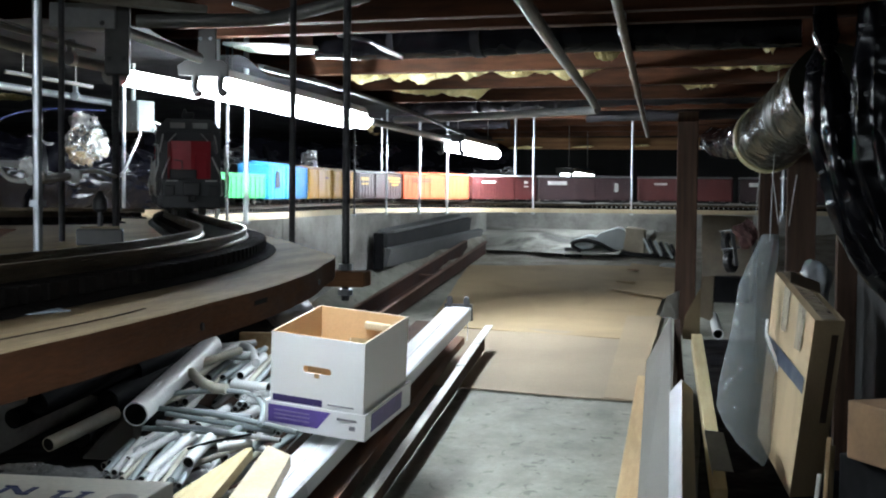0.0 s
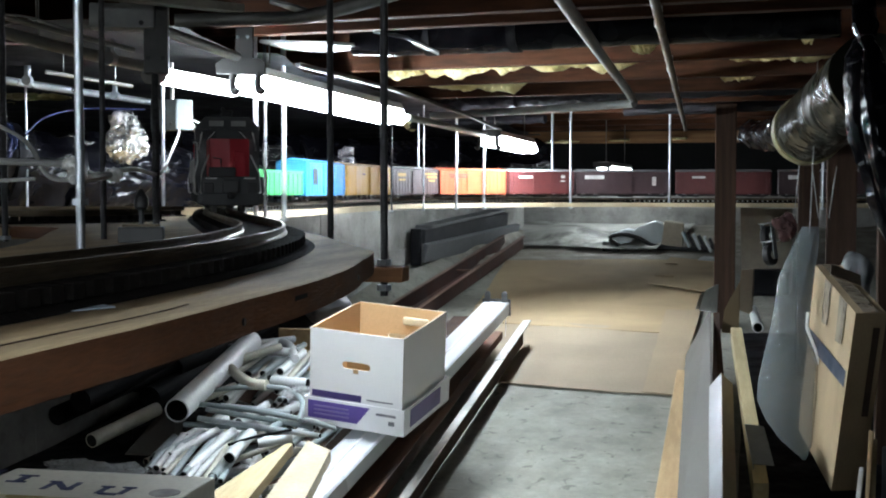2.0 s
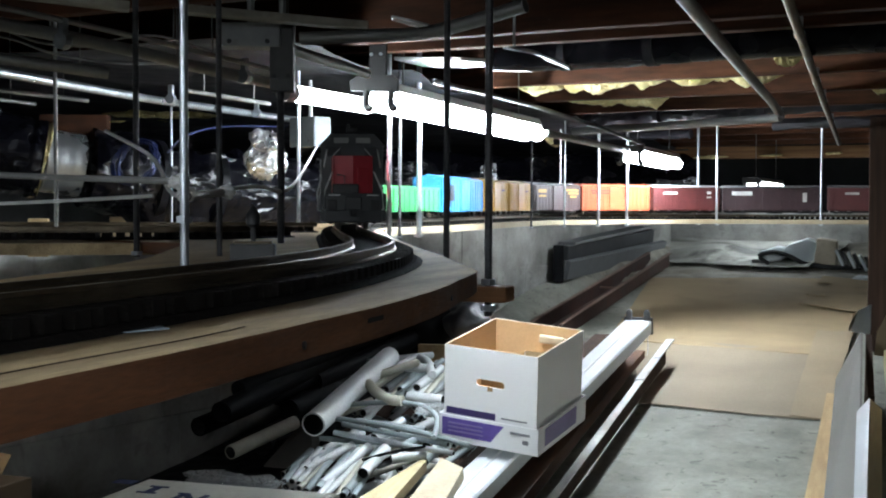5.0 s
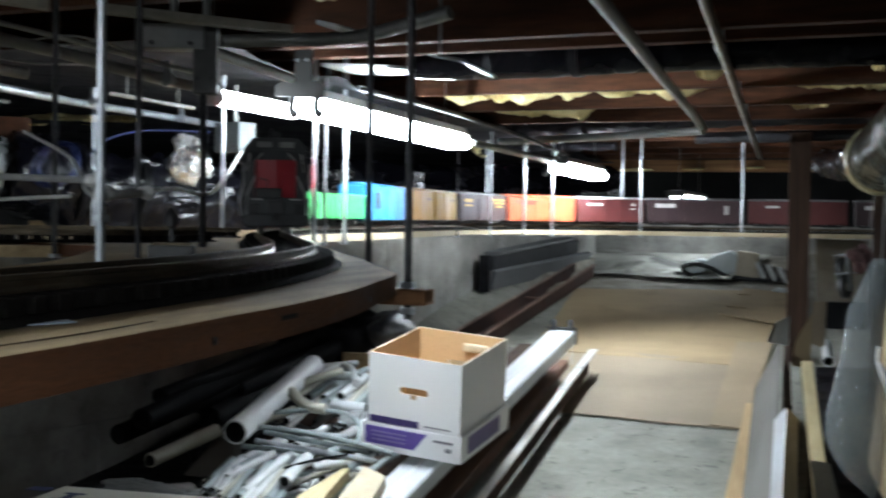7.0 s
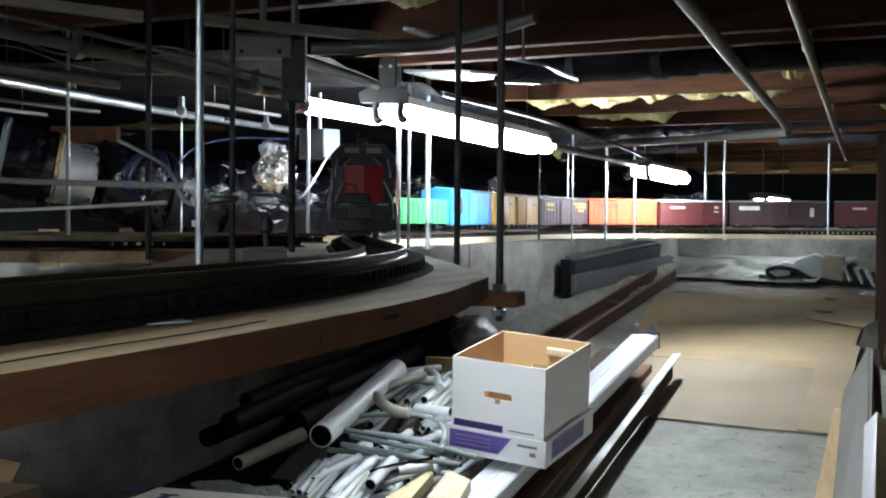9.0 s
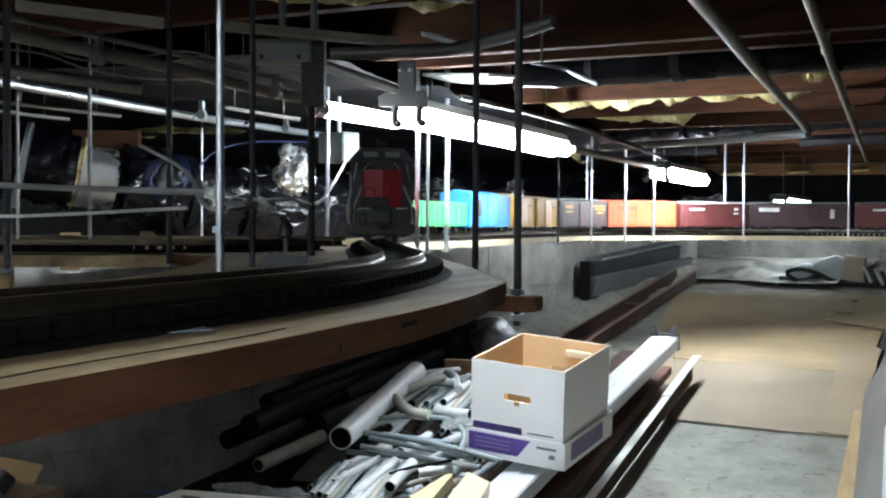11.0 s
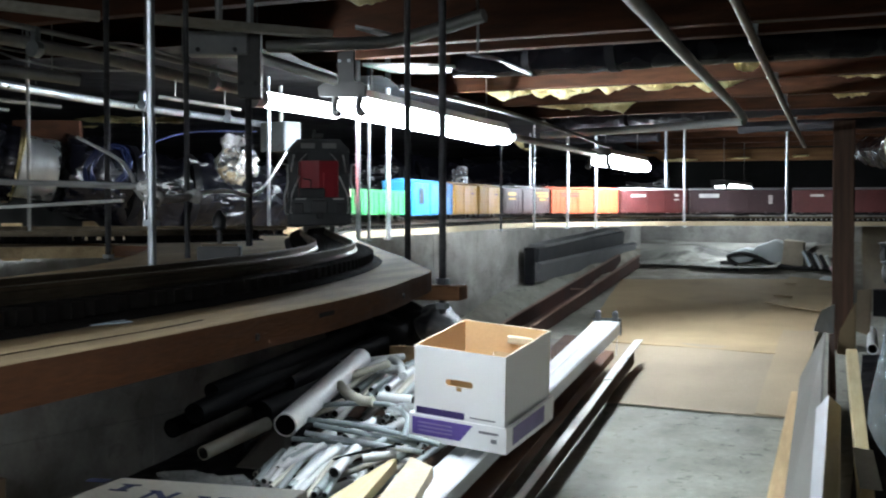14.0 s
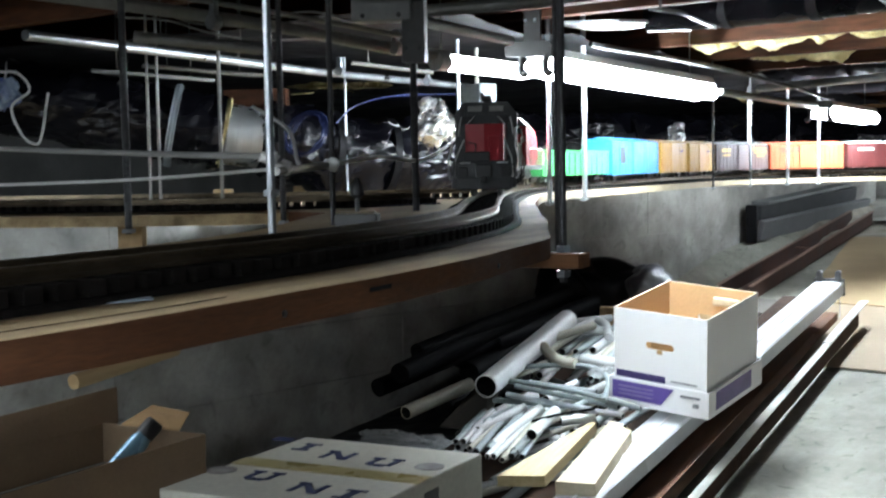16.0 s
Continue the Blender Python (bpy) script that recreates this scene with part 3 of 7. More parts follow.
hanger(-0.320, 1.185, 1.358, 0.646, r=0.0037, nuts=(0.6756, 0.651))
hanger_block(-0.330, 1.185, 0.0, 0.064, 0.03, 0.0148)
hanger(-0.499, 1.58, 1.358, 0.65, r=0.0042)
hanger(-0.576, 1.06, 1.358, 0.66, r=0.0042, material=GALV, nuts=(0.735,), label="shiny galvanised steel hanger rod")
hanger(-0.719, 1.38, 1.358, 0.66, r=0.0036)
hanger(-1.132, 1.84, 1.358, 0.665, r=0.0052, nuts=(0.668,))
hanger(-0.878, 1.862, 1.0, 0.66, r=0.0058)
for x, y, r, m in ((-1.128, 2.96, 0.006, GALV), (-1.180, 3.314, 0.0072, GALV), (-1.319, 2.84, 0.0045, GALV), (-1.167, 3.133, 0.0045, BLACKROD), (-1.241, 4.717, 0.004, BLACKROD),
                   (-1.323, 5.50, 0.004, GALV), (-1.206, 5.108, 0.0035, GALV), (-1.121, 5.367, 0.006, GALV), (-1.026, 5.511, 0.006, GALV), (-0.677, 5.815, 0.005, GALV), (-0.78, 5.95, 0.006, GALV), (-0.231, 5.923, 0.005, GALV), (-0.244, 6.2, 0.005, GALV), (0.45, 5.92, 0.005, GALV),
                   (-1.539, 2.18, 0.004, DULL), (-1.956, 3.30, 0.004, GALV), (-1.279, 1.614, 0.006, BLACKROD), (-1.829, 2.281, 0.0035, DULL), (-1.809, 2.292, 0.0035, DULL)):
    hanger(x, y, 1.358, 0.662, r, m, nuts=(0.664,), label="thin steel hanger rod holding the track board" if m is BLACKROD else "thin shiny steel hanger rod holding the board")

# post in the middle of the room
bm = box(B(), (0.02, 5.6, (ground_z(5.6) + 1.12) / 2), (0.089, 0.089, 1.12 - ground_z(5.6)), None, 0.004)
solo("timber_post", bm, DARKWOOD, "dark square timber post between floor and joists", "post")


# ---- fluorescent lights ----
def light_fixture(p0, p1, tube=TUBE, reflector=False, ends=(-1, 1)):
    p0, p1 = Vector(p0), Vector(p1)
    d, sd, u = frame_at(p1 - p0)
    root = thing("fluorescent_light", (p0 + p1) / 2, "lit twin-tube fluorescent strip light hung below the joists", "strip light", "strip lights")
    bm = B()
    sweep(bm, [p0 + d * 0.01 + u * 0.026, p1 - d * 0.01 + u * 0.026], [(-0.036, 0), (0.036, 0), (0.026, 0.022), (-0.026, 0.022)])
    part("housing", bm, FIXT, root)
    # added shield that stops the tubes lighting the ceiling
    if reflector:
        bm = B()
        sweep(bm, [p0, p1], [(-0.10, -0.005), (-0.04, 0.028), (0.04, 0.028), (0.10, -0.005), (0.10, -0.001), (0.04, 0.032), (-0.04, 0.032), (-0.10, -0.001)])
        part("reflector", bm, FIXT, root, "added white shield keeping light off the ceiling")
    for k in (-0.023, 0.023):
        bm = B()
        sweep(bm, [p0 + sd * k - d * 0.004, p0 + sd * k, p0 + sd * k + d * 0.008, p1 + sd * k - d * 0.014, p1 + sd * k, p1 + sd * k + d * 0.008], circle(0.021, 14), scales=[0.5, 0.8, 1, 1, 0.8, 0.4])
        part("tube", bm, tube, root, "glowing white tube", True)
    for f in (0.12, 0.88):
        q = p0.lerp(p1, f)
        bm = B()
        rod(bm, q + u * 0.046, (q.x, q.y, 1.361), 0.0016, 6)
        part("hanging_wire", bm, DULL, root, "thin hanging wire")
    rot = Matrix((sd, d, u)).transposed()
    for sgn in ends:
        e = p0 if sgn < 0 else p1
        q = e + d * sgn * 0.016
        if sgn < 0:
            bm = B()
            box(bm, q + u * 0.03, (0.105, 0.012, 0.032), rot, 0.005)
            part("end_cap", bm, SOCKET, root, "grey end cap")
        for k in (-1, 1):
            bm = B()
            if sgn < 0:
                wire(bm, spline([q + sd * k * 0.034 + u * 0.03, q + sd * k * 0.036 + u * 0.0, q + sd * k * 0.037 - u * 0.02, q + sd * k * 0.045 - u * 0.03, q + sd * k * 0.052 - u * 0.022], 5), 0.0085, 8)
            else:
                box(bm, q + sd * k * 0.021 + u * 0.01, (0.012, 0.01, 0.045), rot, 0.003)
            part("socket", bm, SOCKET, root, "grey plastic lamp socket", True)
    return root


light_fixture((-1.115, 2.87, 1.0), (-1.015, 3.90, 0.975), ends=(1,))
TAIL = thing("lamp_tube", (-1.184, 2.55, 0.994), "lit tube end running on from the strip light past its bracket", "lamp tube")
bm = B()
sweep(bm, [(-1.190, 2.515, 0.995), (-1.188, 2.525, 0.995), (-1.138, 2.84, 0.989), (-1.136, 2.855, 0.989)], circle(0.0185, 16), scales=[0.7, 1, 1, 0.8])
part("tube", bm, TUBE_TAIL, TAIL, "glowing white tube", True)
bm = B()
sweep(bm, [(-1.192, 2.50, 0.995), (-1.186, 2.535, 0.995)], circle(0.0205, 16))
part("end_ring", bm, DULL, TAIL, "dull metal end ring", True)
bm = B()
rod(bm, (-1.189, 2.52, 1.01), (-1.189, 2.52, 1.361), 0.0016, 6)
part("hanging_wire", bm, DULL, TAIL, "thin hanging wire")


def lamp_bracket():
    """A dark sheet-steel hanger with two hooks round the lamp, on a flat strap from the joists."""
    root = thing("lamp_bracket", (-1.085, 2.76, 0.97), "dark steel bracket with two hooks holding the strip light", "bracket")
    # silhouette against the lit tube is put into this near-black steel colour
    dark = mat("silhouette steel", (0.035, 0.034, 0.033), (0.022, 0.022, 0.021), 0.6, 0.3, scale=20, bump=0.1, grime=0.3)
    prof = [(-1.148, 1.040), (-1.128, 1.052), (-1.040, 1.052), (-1.026, 1.040), (-1.028, 1.012), (-1.145, 1.018)]
    part("plate", extrude(B(), [(x, 2.755, z) for x, z in prof], (0, 0.012, 0)), dark, root)
    for x in (-1.108, -1.046):
        bm = wire(B(), spline([(x + 0.004, 2.762, 1.020), (x, 2.762, 1.000), (x, 2.762, 0.984), (x + 0.006, 2.762, 0.975), (x + 0.014, 2.762, 0.982)], 6), 0.0085, 10)
        part("hook", bm, dark, root, "", True)
    part("strap", box(B(), (-1.078, 2.764, 1.20), (0.042, 0.008, 0.318), None, 0.001), dark, root, "flat steel strap")
    for x in (-1.09, -1.066):
        bm = B()
        sweep(bm, [(x, 2.752, 1.10), (x, 2.749, 1.10)], circle(0.004, 8), up=Vector((0, 0, 1)))
        part("screw", bm, GALV, root, "small bright screw")


lamp_bracket()
light_fixture((-0.928, 5.10, 0.949), (-0.876, 5.84, 0.939), TUBE_NEXT)


# ---- the train ----
def car_frame(s0, length):
    a, _ = on_line(s0)
    b, _ = on_line(s0 + length)
    d = (b - a).normalized()
    c = (a + b) / 2
    yaw = math.atan2(d.y, d.x)
    return Matrix.Translation((c.x, c.y, BOARD + 0.0222)) @ Matrix.Rotation(yaw, 4, "Z")


def lpart(name, bm, material, parent, label="", smooth=False):
    """A part in its thing's own coordinates."""
    ob = new(name, finish(bm, name, material, smooth))
    ob.parent = parent
    return tagged(ob, label)


def truck(parent, x, wheels=(-0.028, 0.028), radius=0.0155):
    bm = B()
    for sy in (-0.034, 0.034):
        box(bm, (x, sy, radius), (0.085 if len(wheels) == 2 else 0.15, 0.006, radius * 0.75), None, 0.002)
        for w in wheels:
            box(bm, (x + w, sy * 1.06, radius), (0.014, 0.006, radius * 0.9), None, 0.002)
    box(bm, (x, 0, radius * 1.3), (0.02, 0.06, 0.008), None, 0.002)
    t = lpart("truck", bm, BLACKPAINT, parent, "black wheel truck")
    for w in wheels:
        for sy in (-0.0225, 0.0225):
            b2 = B()
            sweep(b2, [(x + w, sy - 0.003, radius), (x + w, sy + 0.003, radius)], circle(radius, 16), up=Vector((0, 0, 1)))
            lpart("wheel", b2, DULL, t, "worn steel wheel", True)


def bars(parent, spots, material, y):
    """Unreadable lettering as plain bars on a side."""
    for x, z, w, h in spots:
        bm = box(B(), (x, y, z), (w, 0.001, h))
        lpart("lettering", bm, material, parent)


def boxcar(s0, paint, label, marks=(), mcol=None, L=0.43):
    root = thing("boxcar", (0, 0, 0), label, "model boxcar", "cars of the model train")
    root.matrix_world = car_frame(s0, L)
    bm = B()
    box(bm, (0, 0, 0.070), (L, 0.094, 0.104), None, 0.0015)
    lpart("body", bm, paint, root)
    bm = B()
    sweep(bm, [(-L / 2 - 0.003, 0, 0.122), (L / 2 + 0.003, 0, 0.122)], [(-0.050, 0), (0.050, 0), (0.03, 0.006), (0, 0.008), (-0.03, 0.006)])
    box(bm, (0, 0, 0.132), (L, 0.016, 0.002))
    lpart("roof", bm, mat("boxcar roof", (0.3, 0.3, 0.3), (0.2, 0.2, 0.2), 0.5, 0.2, grime=0.3) if paint in (BROWNPAINT, DARKBROWN) else paint, root)
    for sy in (-1, 1):
        # sliding door with its two runners, and the upright ribs of the side sheets
        lpart("door", box(B(), (0, sy * 0.0488, 0.070), (0.085, 0.003, 0.094), None, 0.001), paint, root)
        for z in (0.0205, 0.1195):
            lpart("door_runner", box(B(), (0.03, sy * 0.0495, z), (0.16, 0.003, 0.003)), paint, root)
        n = 7
        for half in (-1, 1):
            for k in range(n):
                x = half * (0.052 + (L / 2 - 0.058) * k / (n - 1))
                lpart("side_rib", box(B(), (x, sy * 0.0474, 0.070), (0.0022, 0.0014, 0.100)), paint, root)
        bars(root, marks, mcol or WHITEPAINT, sy * 0.0508)
    bm = B()
    box(bm, (0, 0, 0.014), (L - 0.02, 0.05, 0.010), None, 0.002)
    box(bm, (0.02, 0.02, 0.010), (0.07, 0.018, 0.012), None, 0.003)
    lpart("underframe", bm, BLACKPAINT, root)
    for sx in (-1, 1):
        truck(root, sx * (L / 2 - 0.065), radius=0.0105)
        bm = B()
        box(bm, (sx * (L / 2 + 0.012), 0, 0.014), (0.026, 0.01, 0.008), None, 0.002)
        lpart("coupler", bm, BLACKPAINT, root)
        for sy in (-0.034, 0.034):
            bm = B()
            for w in (-0.006, 0.006):
                rod(bm, (sx * (L / 2 + 0.003), sy + w, 0.022), (sx * (L / 2 + 0.003), sy + w, 0.122), 0.0009, 5)
            for k in range(7):
                rod(bm, (sx * (L / 2 + 0.003), sy - 0.006, 0.028 + k * 0.014), (sx * (L / 2 + 0.003), sy + 0.006, 0.028 + k * 0.014), 0.0008, 5)
            lpart("ladder", bm, paint, root)
        for sy in (-0.0484, 0.0484):
            bm = B()
            for x in (0.004, 0.02):
                rod(bm, (sx * (L / 2 - x), sy, 0.022), (sx * (L / 2 - x), sy, 0.120), 0.0009, 5)
            for k in range(7):
                rod(bm, (sx * (L / 2 - 0.004), sy, 0.028 + k * 0.014), (sx * (L / 2 - 0.02), sy, 0.028 + k * 0.014), 0.0008, 5)
            lpart("ladder", bm, paint, root)
    return root


def gondola(s0, paint, label, L=0.40):
    root = thing("gondola_car", (0, 0, 0), label, "model gondola", "cars of the model train")
    root.matrix_world = car_frame(s0, L)
    bm = B()
    box(bm, (0, 0, 0.026), (L, 0.094, 0.01), None, 0.001)
    for sy in (-0.046, 0.046):
        box(bm, (0, sy, 0.055), (L, 0.004, 0.066), None, 0.001)
        for k in range(12):
            box(bm, (-L / 2 + 0.015 + k * (L - 0.03) / 11, sy * 1.05, 0.053), (0.005, 0.004, 0.06))
        box(bm, (0, sy, 0.089), (L, 0.008, 0.005))
    for sx in (-1, 1):
        box(bm, (sx * (L / 2 - 0.002), 0, 0.055), (0.004, 0.092, 0.066))
    lpart("body", bm, paint, root)
    for sx in (-1, 1):
        truck(root, sx * (L / 2 - 0.06), radius=0.0105)
        lpart("coupler", box(B(), (sx * (L / 2 + 0.012), 0, 0.014), (0.026, 0.01, 0.01), None, 0.002), BLACKPAINT, root)
    return root


def locomotive(s0, label, nose=None, L=0.64, second=False):
    """Long-hood road engine; its nose points to the track's near end."""
    root = thing("locomotive", (0, 0, 0), label, "model locomotive", "model engines")
    root.matrix_world = car_frame(s0, L)
    body, nosep = (REDPAINT if second else GREYPAINT), nose or REDPAINT
    x0 = -L / 2
    bm = B()
    box(bm, (0, 0, 0.046), (L - 0.03, 0.100, 0.012), None, 0.002)
    box(bm, (0, 0, 0.032), (0.16, 0.075, 0.026), None, 0.006)
    lpart("frame", bm, GREYPAINT, root)
    bm = B()
    box(bm, (x0 + 0.005, 0, 0.036), (0.012, 0.104, 0.044), None, 0.003)
    box(bm, (x0 - 0.002, 0, 0.022), (0.006, 0.09, 0.02), None, 0.002)
    lpart("pilot", bm, GREYPAINT, root, "dark grey front plate")
    lpart("coupler_pocket", box(B(), (x0 - 0.004, 0, 0.042), (0.006, 0.026, 0.022), None, 0.002), BLACKPAINT, root)
    for sy in (-0.034, 0.034):
        lpart("step_opening", box(B(), (x0 - 0.002, sy, 0.036), (0.004, 0.016, 0.024), None, 0.002), BLACKPAINT, root)
    for sy in (-0.03, 0.03):
        lpart("lettering", box(B(), (x0 - 0.0022, sy, 0.055), (0.001, 0.018, 0.002)), WHITEPAINT, root)
    # low nose with a ridge
    bm = B()
    extrude(bm, [(x0 + 0.030, -0.031, 0.052), (x0 + 0.024, 0.0, 0.052), (x0 + 0.030, 0.031, 0.052), (x0 + 0.105, 0.034, 0.052), (x0 + 0.105, -0.034, 0.052)], (0, 0, 0.066))
    lpart("nose", bm, nosep, root, "bright red short nose")
    lpart("nose_door", box(B(), (x0 + 0.026, -0.016, 0.076), (0.005, 0.018, 0.044), Matrix.Rotation(0.19, 3, "Z"), 0.001), nosep, root)
    bm = B()
    box(bm, (x0 + 0.022, 0.012, 0.064), (0.012, 0.042, 0.018), None, 0.002)
    lpart("anti_climber", bm, BLACKPAINT, root)
    # cab
    bm = B()
    extrude(bm, [(x0 + 0.105, -0.052, 0.052), (x0 + 0.105, 0.052, 0.052), (x0 + 0.105, 0.052, 0.135), (x0 + 0.105, 0.035, 0.154), (x0 + 0.105, -0.035, 0.154), (x0 + 0.105, -0.052, 0.135)], (0.075, 0, 0))
    lpart("cab", bm, body, root)
    bm = B()
    extrude(bm, [(x0 + 0.1, -0.054, 0.137), (x0 + 0.1, 0.054, 0.137), (x0 + 0.1, 0.036, 0.157), (x0 + 0.1, -0.036, 0.157)], (0.086, 0, 0))
    lpart("cab_roof", bm, GREYPAINT, root)
    for sy in (-0.030, 0.030):
        lpart("windscreen", box(B(), (x0 + 0.1045, sy, 0.127), (0.002, 0.022, 0.014), None, 0.001), BLACKPAINT, root, "dark cab window")
    for sy in (-0.018, 0.018):
        lpart("number_board", box(B(), (x0 + 0.1, sy, 0.146), (0.004, 0.024, 0.009), None, 0.001), mat("pale number board", (0.5, 0.5, 0.47), None, 0.5), root, "pale number board")
    lpart("horn", box(box(B(), (x0 + 0.13, 0, 0.164), (0.02, 0.02, 0.01), None, 0.003), (x0 + 0.122, 0.006, 0.170), (0.008, 0.006, 0.008), None, 0.002), BLACKPAINT, root)
    # hood
    bm = B()
    extrude(bm, [(x0 + 0.18, -0.036, 0.052), (x0 + 0.18, 0.036, 0.052), (x0 + 0.18, 0.036, 0.136), (x0 + 0.18, 0.024, 0.150), (x0 + 0.18, -0.024, 0.150), (x0 + 0.18, -0.036, 0.136)], (L - 0.22, 0, 0))
    for k in range(16):
        for sy in (-0.0365, 0.0365):
            box(bm, (x0 + 0.205 + k * 0.0245, sy, 0.095), (0.019, 0.002, 0.06), None, 0.0008)
    lpart("hood", bm, body, root)
    for k in range(3):
        bm = B()
        sweep(bm, [(x0 + 0.42 + k * 0.055, 0, 0.15), (x0 + 0.42 + k * 0.055, 0, 0.157)], circle(0.022, 20), up=Vector((1, 0, 0)))
        lpart("fan", bm, BLACKPAINT, root)
    for sy in (-0.0378, 0.0378):
        bars(root, ((0.02, 0.10, 0.16, 0.016),), WHITEPAINT if not second else BLACKPAINT, sy)
    # handrails in white wire
    for k in (-1, 1):
        bm = wire(B(), [(x0 - 0.006, k * 0.058, 0.111), (x0 - 0.006, k * 0.0515, 0.110), (x0 - 0.006, k * 0.051, 0.080), (x0 - 0.006, k * 0.057, 0.058), (x0 - 0.006, k * 0.055, 0.031), (x0 + 0.002, k * 0.050, 0.030)], 0.0015, 6)
        lpart("grab_rail", bm, WHITEPAINT, root, "white wire grab rail", True)
        bm = wire(B(), [(x0 + 0.024, k * 0.033, 0.092), (x0 - 0.002, k * 0.045, 0.062), (x0 - 0.005, k * 0.047, 0.033), (x0 + 0.001, k * 0.043, 0.031)], 0.0014, 6)
        lpart("grab_rail", bm, WHITEPAINT, root, "white wire grab rail", True)
        bm = wire(B(), [(x0 + 0.105, k * 0.046, 0.102), (x0 + 0.099, k * 0.046, 0.106), (x0 + 0.099, k * 0.042, 0.128), (x0 + 0.105, k * 0.041, 0.131)], 0.0013, 6)
        lpart("cab_grab", bm, WHITEPAINT, root, "white wire grab iron", True)
        bm = wire(B(), [(x0 + 0.1025, k * 0.020, 0.133), (x0 + 0.102, k * 0.033, 0.119)], 0.0007, 5)
        lpart("wiper", bm, WHITEPAINT, root, "thin pale wiper")
        bm = wire(B(), [(x0 + 0.19, k * 0.053, 0.09), (x0 + L - 0.03, k * 0.053, 0.09)], 0.001, 5)
        rail = lpart("side_rail", bm, WHITEPAINT, root, "white side handrail")
        for j in range(9):
            lpart("stanchion", wire(B(), [(x0 + 0.19 + j * 0.052, k * 0.053, 0.05), (x0 + 0.19 + j * 0.052, k * 0.053, 0.09)], 0.001, 5), WHITEPAINT, rail)
    bm = wire(B(), [(x0 + 0.020, 0.014, 0.058), (x0 + 0.018, 0.014, 0.086), (x0 + 0.020, 0.026, 0.088)], 0.0012, 5)
    lpart("brake_wheel", bm, BLACKPAINT, root, "dark hand brake gear on the nose")
    for sx in (-1, 1):
        truck(root, sx * (L / 2 - 0.12), (-0.05, 0.0, 0.05))
    lpart("coupler", box(B(), (x0 - 0.018, 0, 0.028), (0.03, 0.01, 0.01), None, 0.002), BLACKPAINT, root)
    return root


def length_at(x, y):
    return min(((p.x - x) ** 2 + (p.y - y) ** 2, a) for p, a in zip(LINE, ARC))[1]


HEAD = length_at(-0.755, 1.87)
BLUE_AT = 5.0
locomotive(HEAD, "dark grey model diesel engine with a bright red nose")
locomotive(HEAD + 0.675, "red and black striped model diesel engine behind the first", second=True, L=0.60)
q = HEAD + 0.675 + 0.635
gondola(q, GREENPAINT, "bright green open model goods car", BLUE_AT - 0.034 - q)
q = BLUE_AT
CARS = (
    (BLUEPAINT, "bright blue model boxcar with a black round mark", ((-0.13, 0.10, 0.05, 0.05),), BLACKPAINT),
    (YELLOWPAINT, "plain golden yellow model boxcar", ((0.1, 0.115, 0.06, 0.006),), BROWNPAINT),
    (YELLOWPAINT, "plain golden yellow model boxcar", ((0.1, 0.115, 0.06, 0.006),), BROWNPAINT),
    (DARKBROWN, "dark brown model boxcar with yellow lettering", ((0.13, 0.125, 0.12, 0.008), (0.14, 0.112, 0.10, 0.008), (0.14, 0.098, 0.06, 0.008), (-0.14, 0.12, 0.07, 0.014), (-0.14, 0.10, 0.06, 0.008)), YELLOWPAINT),
    (ORANGEPAINT, "orange model boxcar with faint dark lettering", ((-0.1, 0.125, 0.13, 0.005), (-0.1, 0.115, 0.11, 0.005)), DARKBROWN),
    (BROWNPAINT, "red-brown model boxcar with white lettering", ((-0.11, 0.118, 0.09, 0.010), (0.14, 0.12, 0.025, 0.012), (0.14, 0.10, 0.03, 0.006)), WHITEPAINT),
    (DARKBROWN, "dark brown model boxcar with white lettering", ((-0.13, 0.118, 0.09, 0.018), (0.14, 0.10, 0.018, 0.04)), WHITEPAINT),
    (BROWNPAINT, "dark red model boxcar with white lettering", ((-0.11, 0.118, 0.06, 0.010),), WHITEPAINT),
    (DARKBROWN, "dark brown model boxcar", ((-0.13, 0.118, 0.09, 0.018),), WHITEPAINT),
    (BROWNPAINT, "dark red model boxcar", (), WHITEPAINT),
)
SIZES = (0.503, 0.338, 0.334, 0.44, 0.398, 0.338, 0.44, 0.43, 0.44, 0.43)
for (paint, label, marks, mcol), size in zip(CARS, SIZES):
    boxcar(q, paint, label, [(x * size / 0.43, z - 0.022, w * min(size / 0.43, 1), h) for x, z, w, h in marks], mcol, size)
    q += size + 0.034


